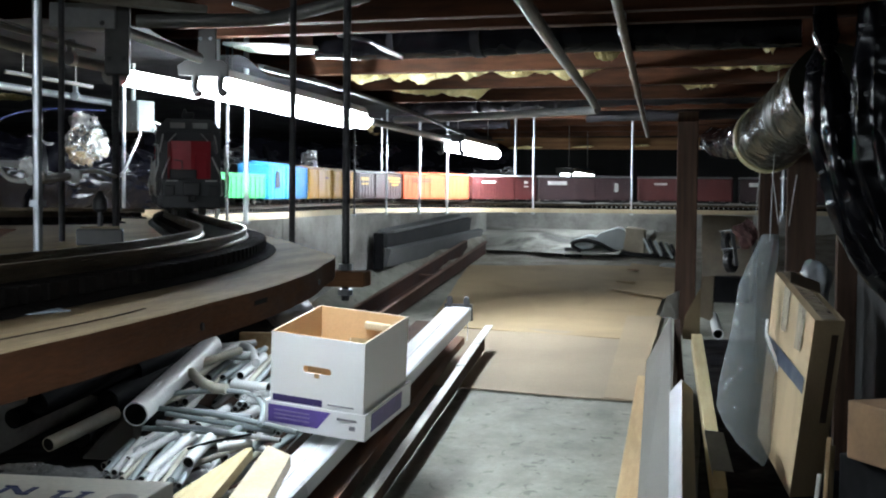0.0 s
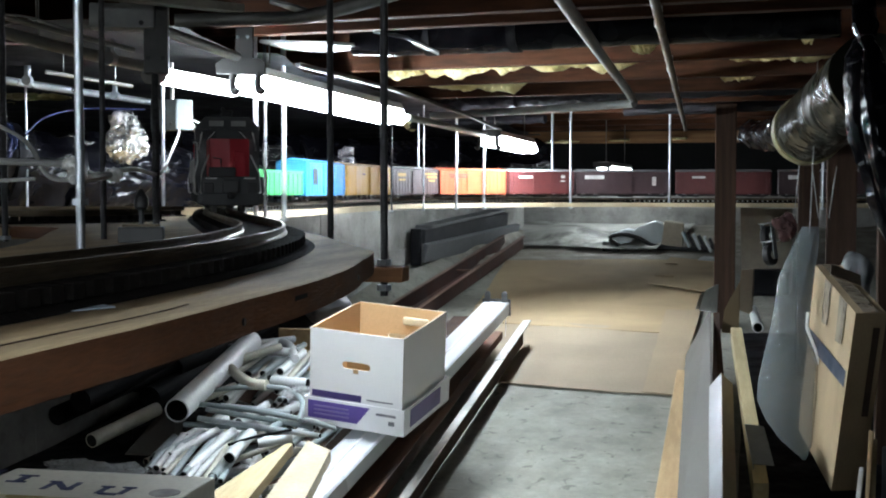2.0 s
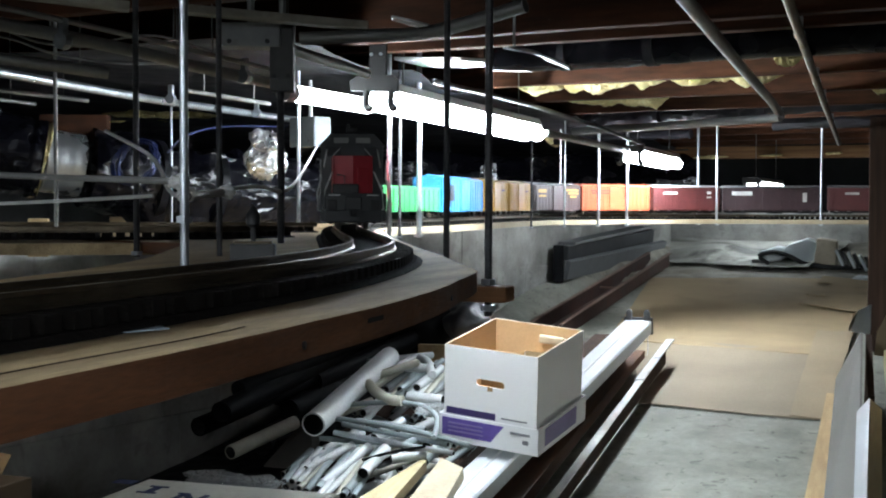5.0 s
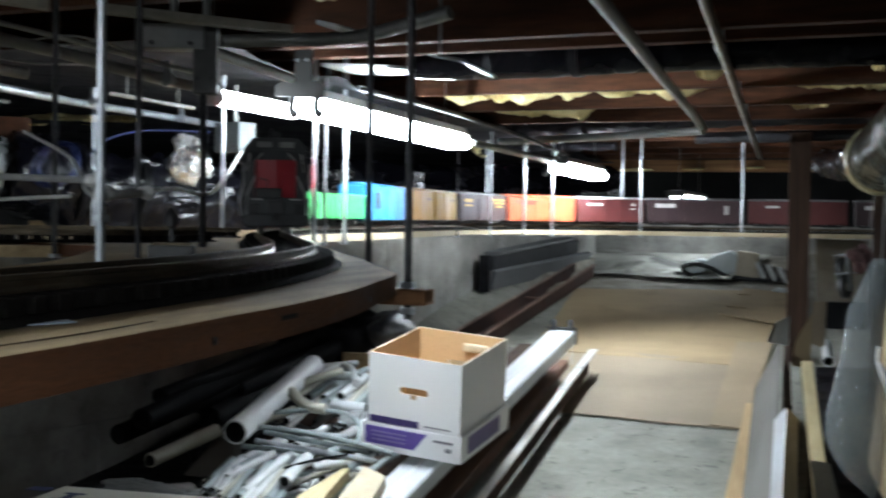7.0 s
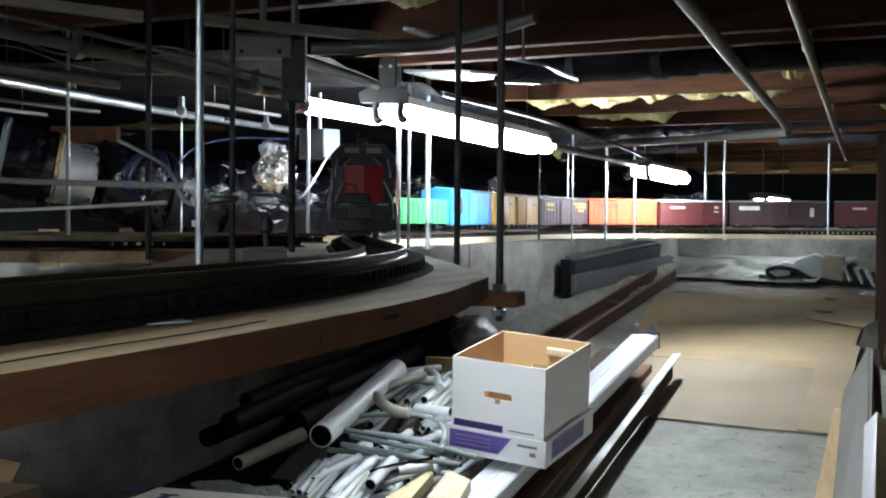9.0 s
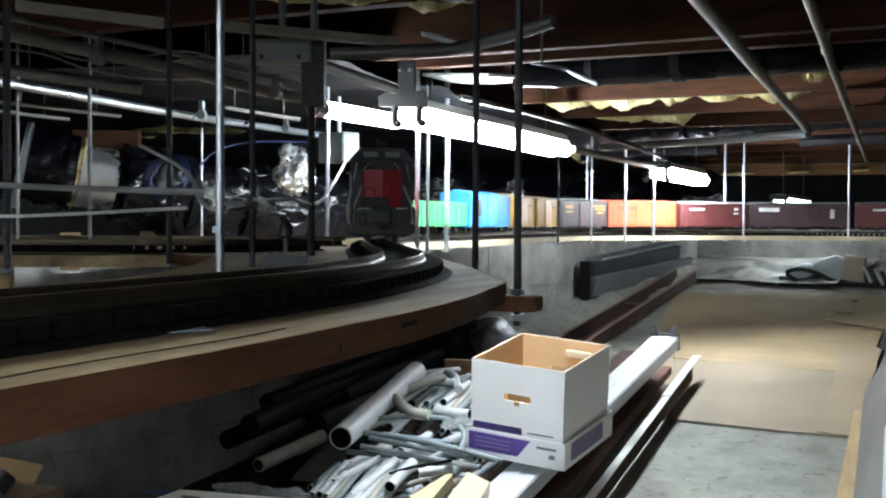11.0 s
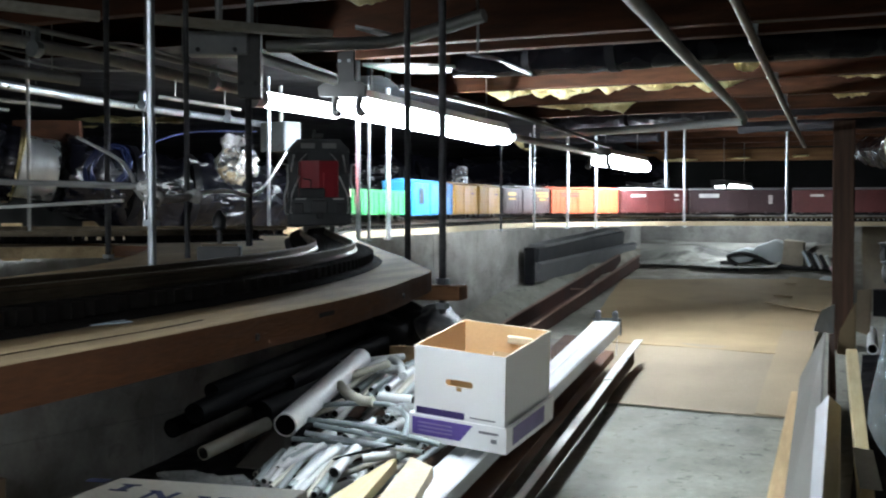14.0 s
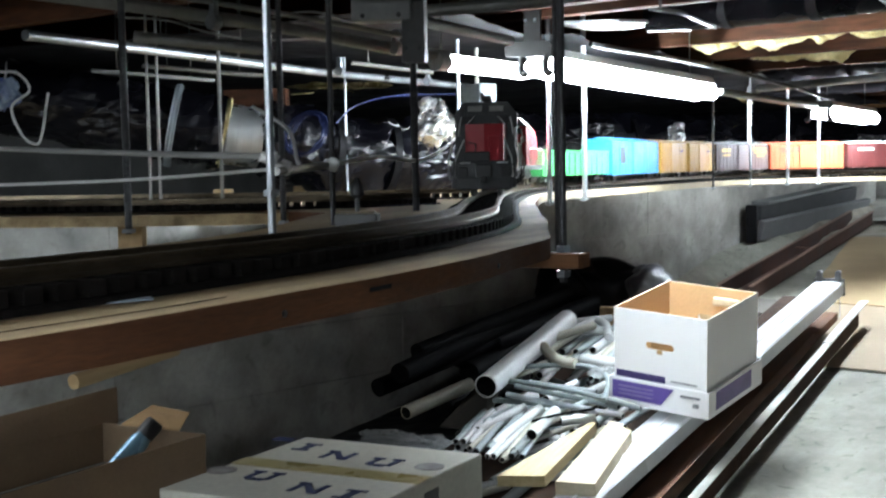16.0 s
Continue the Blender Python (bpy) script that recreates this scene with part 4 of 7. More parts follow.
# ---- cardboard on the floor ----
def sheet(name, pts, n, material, label, cat="cardboard sheet", thick=0.003, curl=0.012, seed=1):
    """A cardboard sheet lying on the slope, with a slightly wavy lie and edge."""
    bm = B()
    (xa, sa), (xb, sb) = (min(p[0] for p in pts), min(p[1] for p in pts)), (max(p[0] for p in pts), max(p[1] for p in pts))
    m = 14
    P = [Vector((x, s, 0)) for x, s in pts]
    top, bot = [], []
    for j in range(m + 1):
        for i in range(m + 1):
            u, v = i / m, j / m
            p = (P[0] * (1 - u) + P[1] * u) * (1 - v) + (P[3] * (1 - u) + P[2] * u) * v
            w = noise.noise(Vector((p.x * 2.5, p.y * 2.5, seed))) * curl * 0.5 + 0.004 + n
            e = 0.006 * noise.noise(Vector((p.x * 9, p.y * 9, seed + 5)))
            top.append(bm.verts.new(S(p.x + e, p.y + e, max(w, n + 0.002) + thick)))
            bot.append(bm.verts.new(S(p.x + e, p.y + e, max(w, n + 0.002))))
    k = m + 1
    for j in range(m):
        for i in range(m):
            a = j * k + i
            bm.faces.new((top[a], top[a + 1], top[a + k + 1], top[a + k]))
            bm.faces.new((bot[a], bot[a + k], bot[a + k + 1], bot[a + 1]))
    rim = [i for i in range(k)] + [j * k + m for j in range(1, k)] + [m * k + i for i in range(m - 1, -1, -1)] + [j * k for j in range(m - 1, 0, -1)]
    for a, b in zip(rim, rim[1:] + rim[:1]):
        bm.faces.new((top[a], bot[a], bot[b], top[b]))
    return solo(name, bm, material, label, cat, "cardboard on the floor")


sheet("cardboard_sheet", [(-1.15, 0.13), (-0.17, 0.0), (-0.13, 0.93), (-1.12, 1.05)], 0.0, CARDG, "greyish brown cardboard sheet lying on the concrete floor", seed=1)
sheet("cardboard_sheet", [(-1.12, 0.99), (-0.14, 0.86), (-0.03, 2.45), (-1.16, 2.35)], 0.003, CARD, "large tan cardboard sheet lying on the sloping floor", seed=2)
sheet("cardboard_sheet", [(-0.27, 0.02), (-0.15, 0.0), (-0.08, 1.3), (-0.24, 1.3)], 0.006, mat("worn card", (0.42, 0.325, 0.215), (0.36, 0.28, 0.185), 0.85, scale=4, bump=0.1, fine=140, grime=0.25), "narrow tan cardboard strip beside the leaning boards", seed=3)
solo("cardboard_flap", extrude(B(), [S(x, d, 0.026) for x, d in ((-0.347, 1.753), (-0.331, 1.873), (-0.225, 1.845), (-0.227, 1.911), (-0.322, 1.928), (-0.293, 2.156), (-0.219, 2.149), (-0.221, 2.222), (-0.284, 2.230), (-0.264, 2.399), (0.002, 2.275), (0.005, 1.534))], TILT @ Vector((0, 0, 0.004))), CARD, "pale cardboard flap with two torn slots", "cardboard sheet", "cardboard on the floor")
sheet("cardboard_sheet", [(-1.75, 1.2), (-1.32, 1.15), (-1.24, 1.95), (-1.5, 2.1)], 0.004, CARDG, "dusty cardboard sheet beyond the steel channel", seed=6)
DUSTY = mat("dusty film", (0.62, 0.62, 0.56), (0.36, 0.35, 0.31), 0.6, scale=7, bump=0.5, fine=40, grime=0.4, bumpd=0.01)
# dark blotches painted for the parts of the sheet in shadow
stain_or_shade(DUSTY, 3.5, 0.46, 0.6, 0.3, 3.0)
sheet("plastic_sheet", [(-1.30, 2.75), (-0.35, 2.62), (-0.15, 3.4), (-1.25, 3.5)], 0.02, DUSTY, "pale dusty plastic sheet on the earth", "plastic sheet", 0.003, 0.16, 7)

# steel channel on the slope: a flat bottom between two upright flanges
def steel_channel():
    a, b = Vector((-1.40, 5.55, ground_z(5.55) + 0.006)), Vector((-1.172, 7.24, ground_z(7.24) + 0.016))
    d = (b - a).normalized()
    up = TILT @ Vector((0, 0, 1))
    root = thing("steel_channel", (a + b) / 2, "long rusty red-brown steel channel lying up the slope", "steel channel")
    w0, w1, h = 0.066, 0.052, 0.068
    sd = d.cross(up).normalized()
    for k in (-1, 1):
        poly = [a + sd * k * w0, b + sd * k * w1, b + sd * k * w1 + up * h, a + sd * k * w0 + up * h]
        part("flange", extrude(B(), poly, sd * k * 0.007), STEELB, root)
        lip = [a + sd * k * w0 + up * h, b + sd * k * w1 + up * h, b + sd * k * (w1 + 0.018) + up * h, a + sd * k * (w0 + 0.018) + up * h]
        part("lip", extrude(B(), lip, up * 0.005), mat("worn steel lip", (0.36, 0.24, 0.20), (0.24, 0.15, 0.12), 0.55, 0.25, scale=10, grime=0.3), root, "worn pinkish top edge")
    part("web", extrude(B(), [a - sd * w0, b - sd * w1, b + sd * w1, a + sd * w0], up * 0.005), STEELB, root)
    m = a.lerp(b, 0.52)
    part("tie_bar", box(B(), m + up * 0.046, (0.12, 0.012, 0.006), Matrix((sd, d, up)).transposed()), mat("worn steel lip", (0.36, 0.24, 0.20)), root, "short cross bar")


steel_channel()


# ---- the white storage box in its lid ----
def holed(bm, P, b, t, W, H, x0, x1, z0, z1):
    """A panel with one rounded slot through it."""
    cx, cz, r = (x0 + x1) / 2, (z0 + z1) / 2, (z1 - z0) / 2
    h = (x1 - x0) / 2 - r
    angs = [2 * math.pi * k / 32 for k in range(32)] + [math.atan2(z - cz, x - cx) % (2 * math.pi) for x in (0, W) for z in (0, H)]
    loops = {}
    for k in (0, 1):
        inner, outer = [], []
        for a in sorted(angs):
            c, s = math.cos(a), math.sin(a)
            inner.append(bm.verts.new(P(cx + h * (1 if c > 1e-6 else -1 if c < -1e-6 else 0) * min(1, abs(c) * 3) + r * c, b + k * t, cz + r * s)))
            lx = ((W - cx) / c if c > 0 else -cx / c) if abs(c) > 1e-6 else 1e9
            lz = ((H - cz) / s if s > 0 else -cz / s) if abs(s) > 1e-6 else 1e9
            m = min(lx, lz)
            outer.append(bm.verts.new(P(cx + m * c, b + k * t, cz + m * s)))
        loops[k] = (inner, outer)
        for i in range(len(inner)):
            j = (i + 1) % len(inner)
            bm.faces.new((inner[i], inner[j], outer[j], outer[i]))
    for w in (0, 1):
        p, q = loops[0][w], loops[1][w]
        for i in range(len(p)):
            j = (i + 1) % len(p)
            bm.faces.new((p[i], p[j], q[j], q[i]))


def storage_box():
    root = thing("storage_box", (-1.0, 3.6, 0.11), "open white cardboard storage box standing in its purple-printed lid", "storage box")
    fit = Matrix.Rotation(radians(-8.6), 3, "Z") @ Matrix.Rotation(radians(8.0), 3, "X") @ Matrix.Rotation(radians(4.8), 3, "Y")
    ax, ay, up = fit.col[0], fit.col[1], fit.col[2]
    W, L, H = 0.289, 0.339, 0.276
    o = Vector((-1.1593, 3.4689, 0.084))
    P = lambda a, b, c: o + ax * a + ay * b + up * c
    t = 0.003

    def wallp(p, q, z0, z1, name, m, hole=False, lbl=""):
        d = (q - p).normalized()
        nrm = d.cross(up)
        bm = B()
        extrude(bm, [p + up * z0, q + up * z0, q + up * z1, p + up * z1], nrm * -t)
        return part(name, bm, m, root, lbl)
    rotm = Matrix((ax, ay, up)).transposed()
    # front and back with hand holes: built of panels round the slot
    for b, nm in ((0.0, "front_panel"), (L - t, "back_panel")):
        bm = B()
        hx0, hx1, hz0, hz1 = W / 2 - 0.044, W / 2 + 0.044, 0.168, 0.189
        holed(bm, P, b, t, W, H, hx0, hx1, hz0, hz1)
        part(nm, bm, [WHITEBOX], root)
        bm = B()
        holed(bm, P, b + (t + 0.0005 if b == 0 else -0.0025), 0.002, W, H - 0.001, hx0, hx1, hz0, hz1)
        part("inner_lining", bm, CARDIN, root, "bare brown inside face")
    for a, nm in ((0.0, "side_panel"), (W - t, "side_panel")):
        bm = box(B(), P(a + t / 2, L / 2, H / 2), (t, L - 2 * t, H), rotm)
        part(nm, bm, WHITEBOX, root)
        bm = box(B(), P(a + (t + 0.0015 if a == 0 else -0.0015), L / 2, H / 2), (0.002, L - 2 * t, H), rotm)
        part("inner_lining", bm, CARDIN, root, "bare brown inside face")
    for c, sz in (((W / 2, 0.002, H + 0.0004), (W, 0.004, 0.0008)), ((W / 2, L - 0.002, H + 0.0004), (W, 0.004, 0.0008)), ((0.002, L / 2, H + 0.0004), (0.004, L - 0.009, 0.0008)), ((W - 0.002, L / 2, H + 0.0004), (0.004, L - 0.009, 0.0008))):
        part("rim", box(B(), P(*c), sz, rotm), mat("cut board edge", (0.46, 0.38, 0.29), (0.40, 0.33, 0.25), 0.85), root, "raw brown cardboard edge")
    part("bottom", box(B(), P(W / 2, L / 2, 0.004), (W - 0.01, L - 0.01, 0.004), rotm), CARDIN, root)
    # folded brown flap seen in the opening of the back hand hole
    part("handle_flap", box(B(), P(W * 0.68, L - 0.016, 0.236), (0.085, 0.014, 0.026), rotm, 0.0065), mat("pale flap", (0.66, 0.55, 0.38), None, 0.8), root, "pale folded hand-hole flap")
    part("tongue", box(B(), P(W / 2, -0.0008, 0.1625), (0.016, 0.001, 0.012), rotm), CARDIN, root, "brown notch under the hand hole")
    part("hole_flap", box(B(), P(W / 2, 0.02, 0.178), (0.075, 0.003, 0.026), rotm, 0.001), CARDIN, root)
    # lid round the foot
    lid = part("lid", box(B(), P(W / 2, L / 2, -0.004), (W + 0.022, L + 0.022, 0.004), rotm), WHITEBOX, root)
    for c, s in (((W / 2, -0.009, 0.034), (W + 0.024, 0.004, 0.076)), ((W / 2, L + 0.009, 0.034), (W + 0.024, 0.004, 0.076)), ((-0.010, L / 2, 0.034), (0.004, L + 0.022, 0.076)), ((W + 0.010, L / 2, 0.034), (0.004, L + 0.022, 0.076))):
        part("lid_side", box(B(), P(*c), s, rotm, 0.001), WHITEBOX, lid)
    bm = extrude(B(), [P(0.0, -0.0125, 0.012), P(0.155, -0.0125, 0.012), P(0.195, -0.0125, 0.064), P(0.0, -0.0125, 0.064)], ay * 0.001)
    part("print", bm, PURPLE, lid, "purple printed panel")
    for k in range(3):
        part("lettering", box(B(), P(0.075, -0.0135, 0.026 + k * 0.012), (0.11, 0.001, 0.004), rotm), mat("lilac ink", (0.30, 0.24, 0.55), None, 0.6), lid)
    part("lettering", box(B(), P(0.245, -0.0125, 0.05), (0.06, 0.001, 0.007), rotm), mat("grey ink", (0.25, 0.25, 0.28), None, 0.6), lid)
    part("lettering", box(B(), P(0.262, -0.0125, 0.028), (0.018, 0.001, 0.012), rotm), mat("grey ink", (0.25, 0.25, 0.28), None, 0.6), lid)
    part("print", box(B(), P(W + 0.0125, L * 0.45, 0.036), (0.001, L * 0.7, 0.052), rotm), mat("pale purple print", (0.24, 0.20, 0.40), None, 0.6, grime=0.15), lid, "purple printed panel")
    part("print_band", box(B(), P(0.085, -0.0006, 0.083), (0.155, 0.001, 0.02), rotm), PURPLED, root, "dark purple printed band")
    part("lettering", box(B(), P(0.22, -0.0006, 0.083), (0.08, 0.001, 0.004), rotm), mat("grey ink", (0.25, 0.25, 0.28), None, 0.6), root)


storage_box()


# ---- fixture, planks and trims lying under the box ----
def long_bar(name, a, b, w, h, material, label, cat, bev=0.002):
    """A straight bar between two places on the slope, w wide and h high, its underside at the given heights."""
    a, b = S(*a), S(*b)
    d = (b - a).normalized()
    up = TILT @ Vector((0, 0, 1))
    sd = d.cross(up).normalized()
    rot = Matrix((sd, d, up)).transposed()
    bm = box(B(), (a + b) / 2 + up * h / 2, (w, (b - a).length, h), rot, bev)
    return solo(name, bm, material, label, cat)


def old_fixture():
    a, b = S(-1.04, -1.75, 0.15), S(-0.905, 0.58, 0.15)
    d = (b - a).normalized()
    up = TILT @ Vector((0, 0, 1))
    sd = d.cross(up).normalized()
    root = thing("old_strip_light", (a + b) / 2, "unlit white strip light fixture lying along the planks", "strip light")
    bm = B()
    sweep(bm, [a, b], [(-0.054, 0.0), (0.054, 0.0), (0.056, 0.046), (0.050, 0.052), (-0.050, 0.052), (-0.056, 0.046)], up=up)
    part("housing", bm, mat("old enamel", (0.66, 0.69, 0.72), (0.62, 0.65, 0.68), 0.34, scale=1.5, bump=0.02, fine=60, grime=0.12, detail=1, speck=0.03), root)
    bm = B()
    sweep(bm, [a + up * 0.0522, b - d * 0.03 + up * 0.0522], [(-0.004, 0.0), (0.004, 0.0), (0.003, 0.003), (-0.003, 0.003)], up=up)
    part("ridge", bm, FIXT, root, "raised centre ridge")
    rot = Matrix((sd, d, up)).transposed()
    part("end_plate", box(B(), b + d * 0.004 + up * 0.028, (0.12, 0.008, 0.07), rot, 0.002), SOCKET, root)
    for k in (-0.036, 0.036):
        part("socket", box(box(B(), b + sd * k + up * 0.065, (0.024, 0.02, 0.05), rot, 0.005), b + sd * k + up * 0.09, (0.016, 0.016, 0.012), rot, 0.004), SOCKET, root, "grey lamp socket")
    bm = B()
    wire(bm, spline([b + d * 0.012 + sd * 0.03 + up * 0.02, b + d * 0.03 + sd * 0.032 - up * 0.05, b + d * 0.02 + sd * 0.03 - up * 0.1], 6), 0.0015)
    part("lead", bm, WHITECABLE, root)


old_fixture()
long_bar("plank", (-0.985, -1.9, 0.04), (-0.935, 0.25, 0.04), 0.085, 0.045, OLDWOOD, "long red-brown plank lying beside the strip light", "plank")
long_bar("plank", (-1.08, -1.9, 0.0), (-0.97, 0.72, 0.0), 0.13, 0.038, OLDWOOD, "wide dark plank lying on the floor", "plank")
long_bar("plank", (-1.12, -1.9, 0.045), (-1.03, 0.55, 0.045), 0.10, 0.10, DARKWOOD, "dark timber under the strip light", "timber")
def metal_trim():
    """A long folded angle of painted metal, worn bare in stretches, with a sleeve over its far end."""
    root = thing("metal_trim", S(-0.82, -0.5, 0.08), "long worn white metal angle trim resting on the planks", "metal trim")
    up = TILT @ Vector((0, 0, 1))
    worn = mat("worn white metal", (0.66, 0.66, 0.62), (0.30, 0.29, 0.26), 0.38, 0.25, scale=7, bump=0.1, fine=50, stretch=(1, 0.5, 1), grime=0.35)
    bm = B()
    sweep(bm, [S(-0.845, -1.6, 0.088), S(-0.803, 0.12, 0.088)], [(-0.014, 0.012), (0.014, 0.014), (0.015, 0.011), (-0.011, 0.009), (-0.011, -0.012), (-0.014, -0.012)], up=up)
    part("angle", bm, worn, root)
    bm = B()
    sweep(bm, [S(-0.806, 0.06, 0.09), S(-0.79, 0.66, 0.09)], [(-0.016, 0.014), (0.017, 0.017), (0.018, 0.013), (-0.012, 0.010), (-0.012, -0.012), (-0.016, -0.012)], up=up)
    part("sleeve", bm, mat("pale metal", (0.74, 0.75, 0.74), (0.58, 0.59, 0.58), 0.35, 0.2, scale=9, bump=0.05, grime=0.2), root, "pale sleeve over the angle")


metal_trim()
long_bar("plank", (-0.86, -1.6, 0.03), (-0.80, 0.55, 0.03), 0.02, 0.05, DARKWOOD, "thin dark batten under the white trim", "batten")


# ---- services under the joists ----
def run(name, pts, r, material, label, cat="pipe", smooth_line=False, n=12, clips=(), group="", hang=()):
    root = thing(name, pts[0], label, cat, group)
    bm = B()
    wire(bm, spline(pts, 8) if smooth_line else pts, r, n)
    part("tube", bm, material, root, smooth=True)
    for k in clips:
        p = Vector(pts[0]).lerp(Vector(pts[-1]), k)
        d, sd, u = frame_at(Vector(pts[-1]) - Vector(pts[0]))
        bm = B()
        sweep(bm, [p - d * 0.008, p + d * 0.008], circle(r * 1.25, 12))
        box(bm, p + u * (r + 0.012), (0.012, 0.012, 0.03), Matrix((sd, d, u)).transposed())
        part("clip", bm, GALV, root, "galvanised pipe clip")
    for k in hang:
        p = Vector(pts[0]).lerp(Vector(pts[-1]), k)
        bm = B()
        rod(bm, p, (p.x, p.y, 1.361), 0.0015, 6)
        part("hanging_wire", bm, DULL, root, "thin hanging wire")
    return root


run("grey_conduit", [(-0.268, 0.9, 1.10), (-0.283, 2.0, 1.10), (-0.299, 3.0, 1.095), (-0.309, 4.147, 1.085), (-0.303, 4.504, 1.060)], 0.0135, DULL, "thick dull grey conduit running under the joists", "conduit", True)
run("copper_pipe", [(-0.102, 0.9, 1.10), (-0.115, 2.0, 1.09), (-0.127, 3.0, 1.075), (-0.147, 4.4, 1.065), (-0.18, 6.6, 1.06)], 0.009, mat("old copper", (0.23, 0.18, 0.13), (0.15, 0.115, 0.085), 0.45, 0.7, scale=14, grime=0.4), "old copper water pipe strapped to the joists", "pipe", False, clips=(0.30, 0.46, 0.57, 0.74))
run("cross_conduit", [(-1.153, 5.031, 1.050), (-0.694, 4.749, 1.050), (-0.299, 4.444, 1.050)], 0.0145, DULL, "grey conduit crossing below the joists", "conduit")
BUFF = mat("buff conduit", (0.36, 0.355, 0.33), (0.27, 0.265, 0.245), 0.5, scale=9, bump=0.05, grime=0.35)
run("wireway_pipe", [(-1.186, 2.55, 1.010), (-1.218, 2.42, 1.014), (-1.248, 2.27, 1.022), (-1.282, 2.06, 1.036), (-1.319, 1.718, 1.043), (-1.40, 1.0, 1.05)], 0.0115, BUFF, "buff grey conduit leading to the strip light", "conduit", True, clips=(0.12, 0.45))
for dx, dz, r in ((-0.030, 0.010, 0.0065), (0.022, 0.022, 0.005)):
    run("thin_conduit", [(-1.215 + dx, 2.43, 1.016 + dz), (-1.250 + dx, 2.25, 1.026 + dz), (-1.282 + dx, 2.06, 1.036 + dz), (-1.319 + dx, 1.718, 1.043 + dz), (-1.40 + dx, 1.0, 1.05 + dz)], r, BUFF, "thin grey conduit strapped beside the thicker one", "conduit", True)
run("galvanised_pipe", [(-1.701, 1.804, 1.030), (-1.725, 2.134, 1.030), (-1.805, 2.973, 1.030), (-1.788, 3.905, 1.030)], 0.0105, GALV, "bright galvanised steel conduit under the joists", "conduit", clips=(0.55, 0.8))
run("grey_tube", [(-2.119, 2.588, 1.043), (-1.930, 2.852, 1.022)], 0.0062, DULL, "thin grey tube tied under the joists", "tube", hang=(0.2, 0.8))
run("grey_tube", [(-2.237, 2.523, 1.034), (-2.071, 2.821, 1.014)], 0.0056, DULL, "thin grey tube tied under the joists", "tube", hang=(0.2, 0.8))
run("grey_tube", [(-1.601, 2.792, 1.034), (-1.457, 2.959, 1.010)], 0.0055, DULL, "thin grey tube tied under the joists", "tube", hang=(0.2, 0.8))
run("dull_tube", [(-1.660, 2.057, 1.045), (-1.455, 2.239, 1.017)], 0.012, DULL, "dull grey tube under the joists", "tube", hang=(0.2, 0.8))
run("bent_conduit", [(-0.830, 1.832, 1.011), (-0.733, 1.868, 1.016), (-0.632, 1.852, 1.014), (-0.552, 1.829, 1.023), (-0.459, 1.810, 1.041)], 0.0105, DULL, "bent grey conduit rising beside the boxes", "conduit", True)
run("slant_conduit", [(-0.873, 1.869, 1.003), (-0.926, 2.330, 1.009)], 0.0095, DULL, "slanting grey conduit beside the bracket", "conduit")
run("fixture_chain_pipe", [(-1.0, 4.0, 0.985), (-0.938, 5.06, 0.972)], 0.012, DULL, "thin conduit joining the two strip lights", "conduit")
run("black_cable", [(-1.03, 3.0, 1.06), (-0.98, 3.7, 1.055), (-0.93, 4.5, 1.03), (-0.9, 5.2, 1.0)], 0.007, BLACKCABLE, "black cable running beside the strip lights", "cable", True)


def lath(name, a, b, w, h, material, label, cat):
    a, b = Vector(a), Vector(b)
    d, sd, u = frame_at(b - a)
    bm = box(B(), (a + b) / 2, (w, (b - a).length, h), Matrix((sd, d, u)).transposed(), 0.002)
    return solo(name, bm, material, label, cat)


lath("wood_lath", (-1.231, 1.577, 1.069), (-1.050, 1.697, 1.051), 0.03, 0.014, mat("pale lath", (0.42, 0.39, 0.33), (0.34, 0.31, 0.26), 0.7, stretch=(9, 1, 9), grime=0.3), "pale wooden lath nailed under the joists", "lath")
lath("wood_lath", (-0.946, 1.682, 1.040), (-0.734, 1.868, 1.031), 0.03, 0.013, mat("pale lath", (0.42, 0.39, 0.33)), "pale wooden lath nailed under the joists", "lath")


def steel_box(name, c, s, label, cat, yaw=0.35, material=None, knock=True):
    root = thing(name, c, label, cat)
    c = Vector(c)
    rot = Matrix.Rotation(yaw, 3, "Z")
    part("body", box(B(), c, s, rot, 0.003), material or GALV, root)
    part("cover", box(B(), c + rot @ Vector((0, -s[1] / 2 - 0.0015, 0)), (s[0] * 0.96, 0.002, s[2] * 0.96), rot), material or GALV, root)
    bm = B()
    rod(bm, c + Vector((0, 0, s[2] / 2 - 0.004)), (c.x, c.y, 1.361), 0.006, 8)
    part("hanger", bm, DULL, root, "grey hanger rod")
    if knock:
        for k in (-0.3, 0.3):
            bm = B()
            p = c + rot @ Vector((s[0] * k, -s[1] / 2 - 0.003, -s[2] * 0.3))
            sweep(bm, [p, p + rot @ Vector((0, -0.002, 0))], circle(0.004, 8), up=Vector((0, 0, 1)))
            part("screw", bm, BLACKROD, root)
    return root


steel_box("junction_box", (-1.499, 3.289, 0.956), (0.105, 0.06, 0.085), "grey galvanised junction box hung beside the light", "junction box", -0.4, mat("zinc grey", (0.11, 0.125, 0.135), (0.085, 0.095, 0.10), 0.5, 0.2, grime=0.25))
steel_box("control_box", (-0.925, 1.850, 1.021), (0.10, 0.05, 0.038), "dull grey metal control box under the joists", "control box", 0.35, mat("grey box paint", (0.40, 0.41, 0.42), (0.32, 0.33, 0.34), 0.5, grime=0.3))
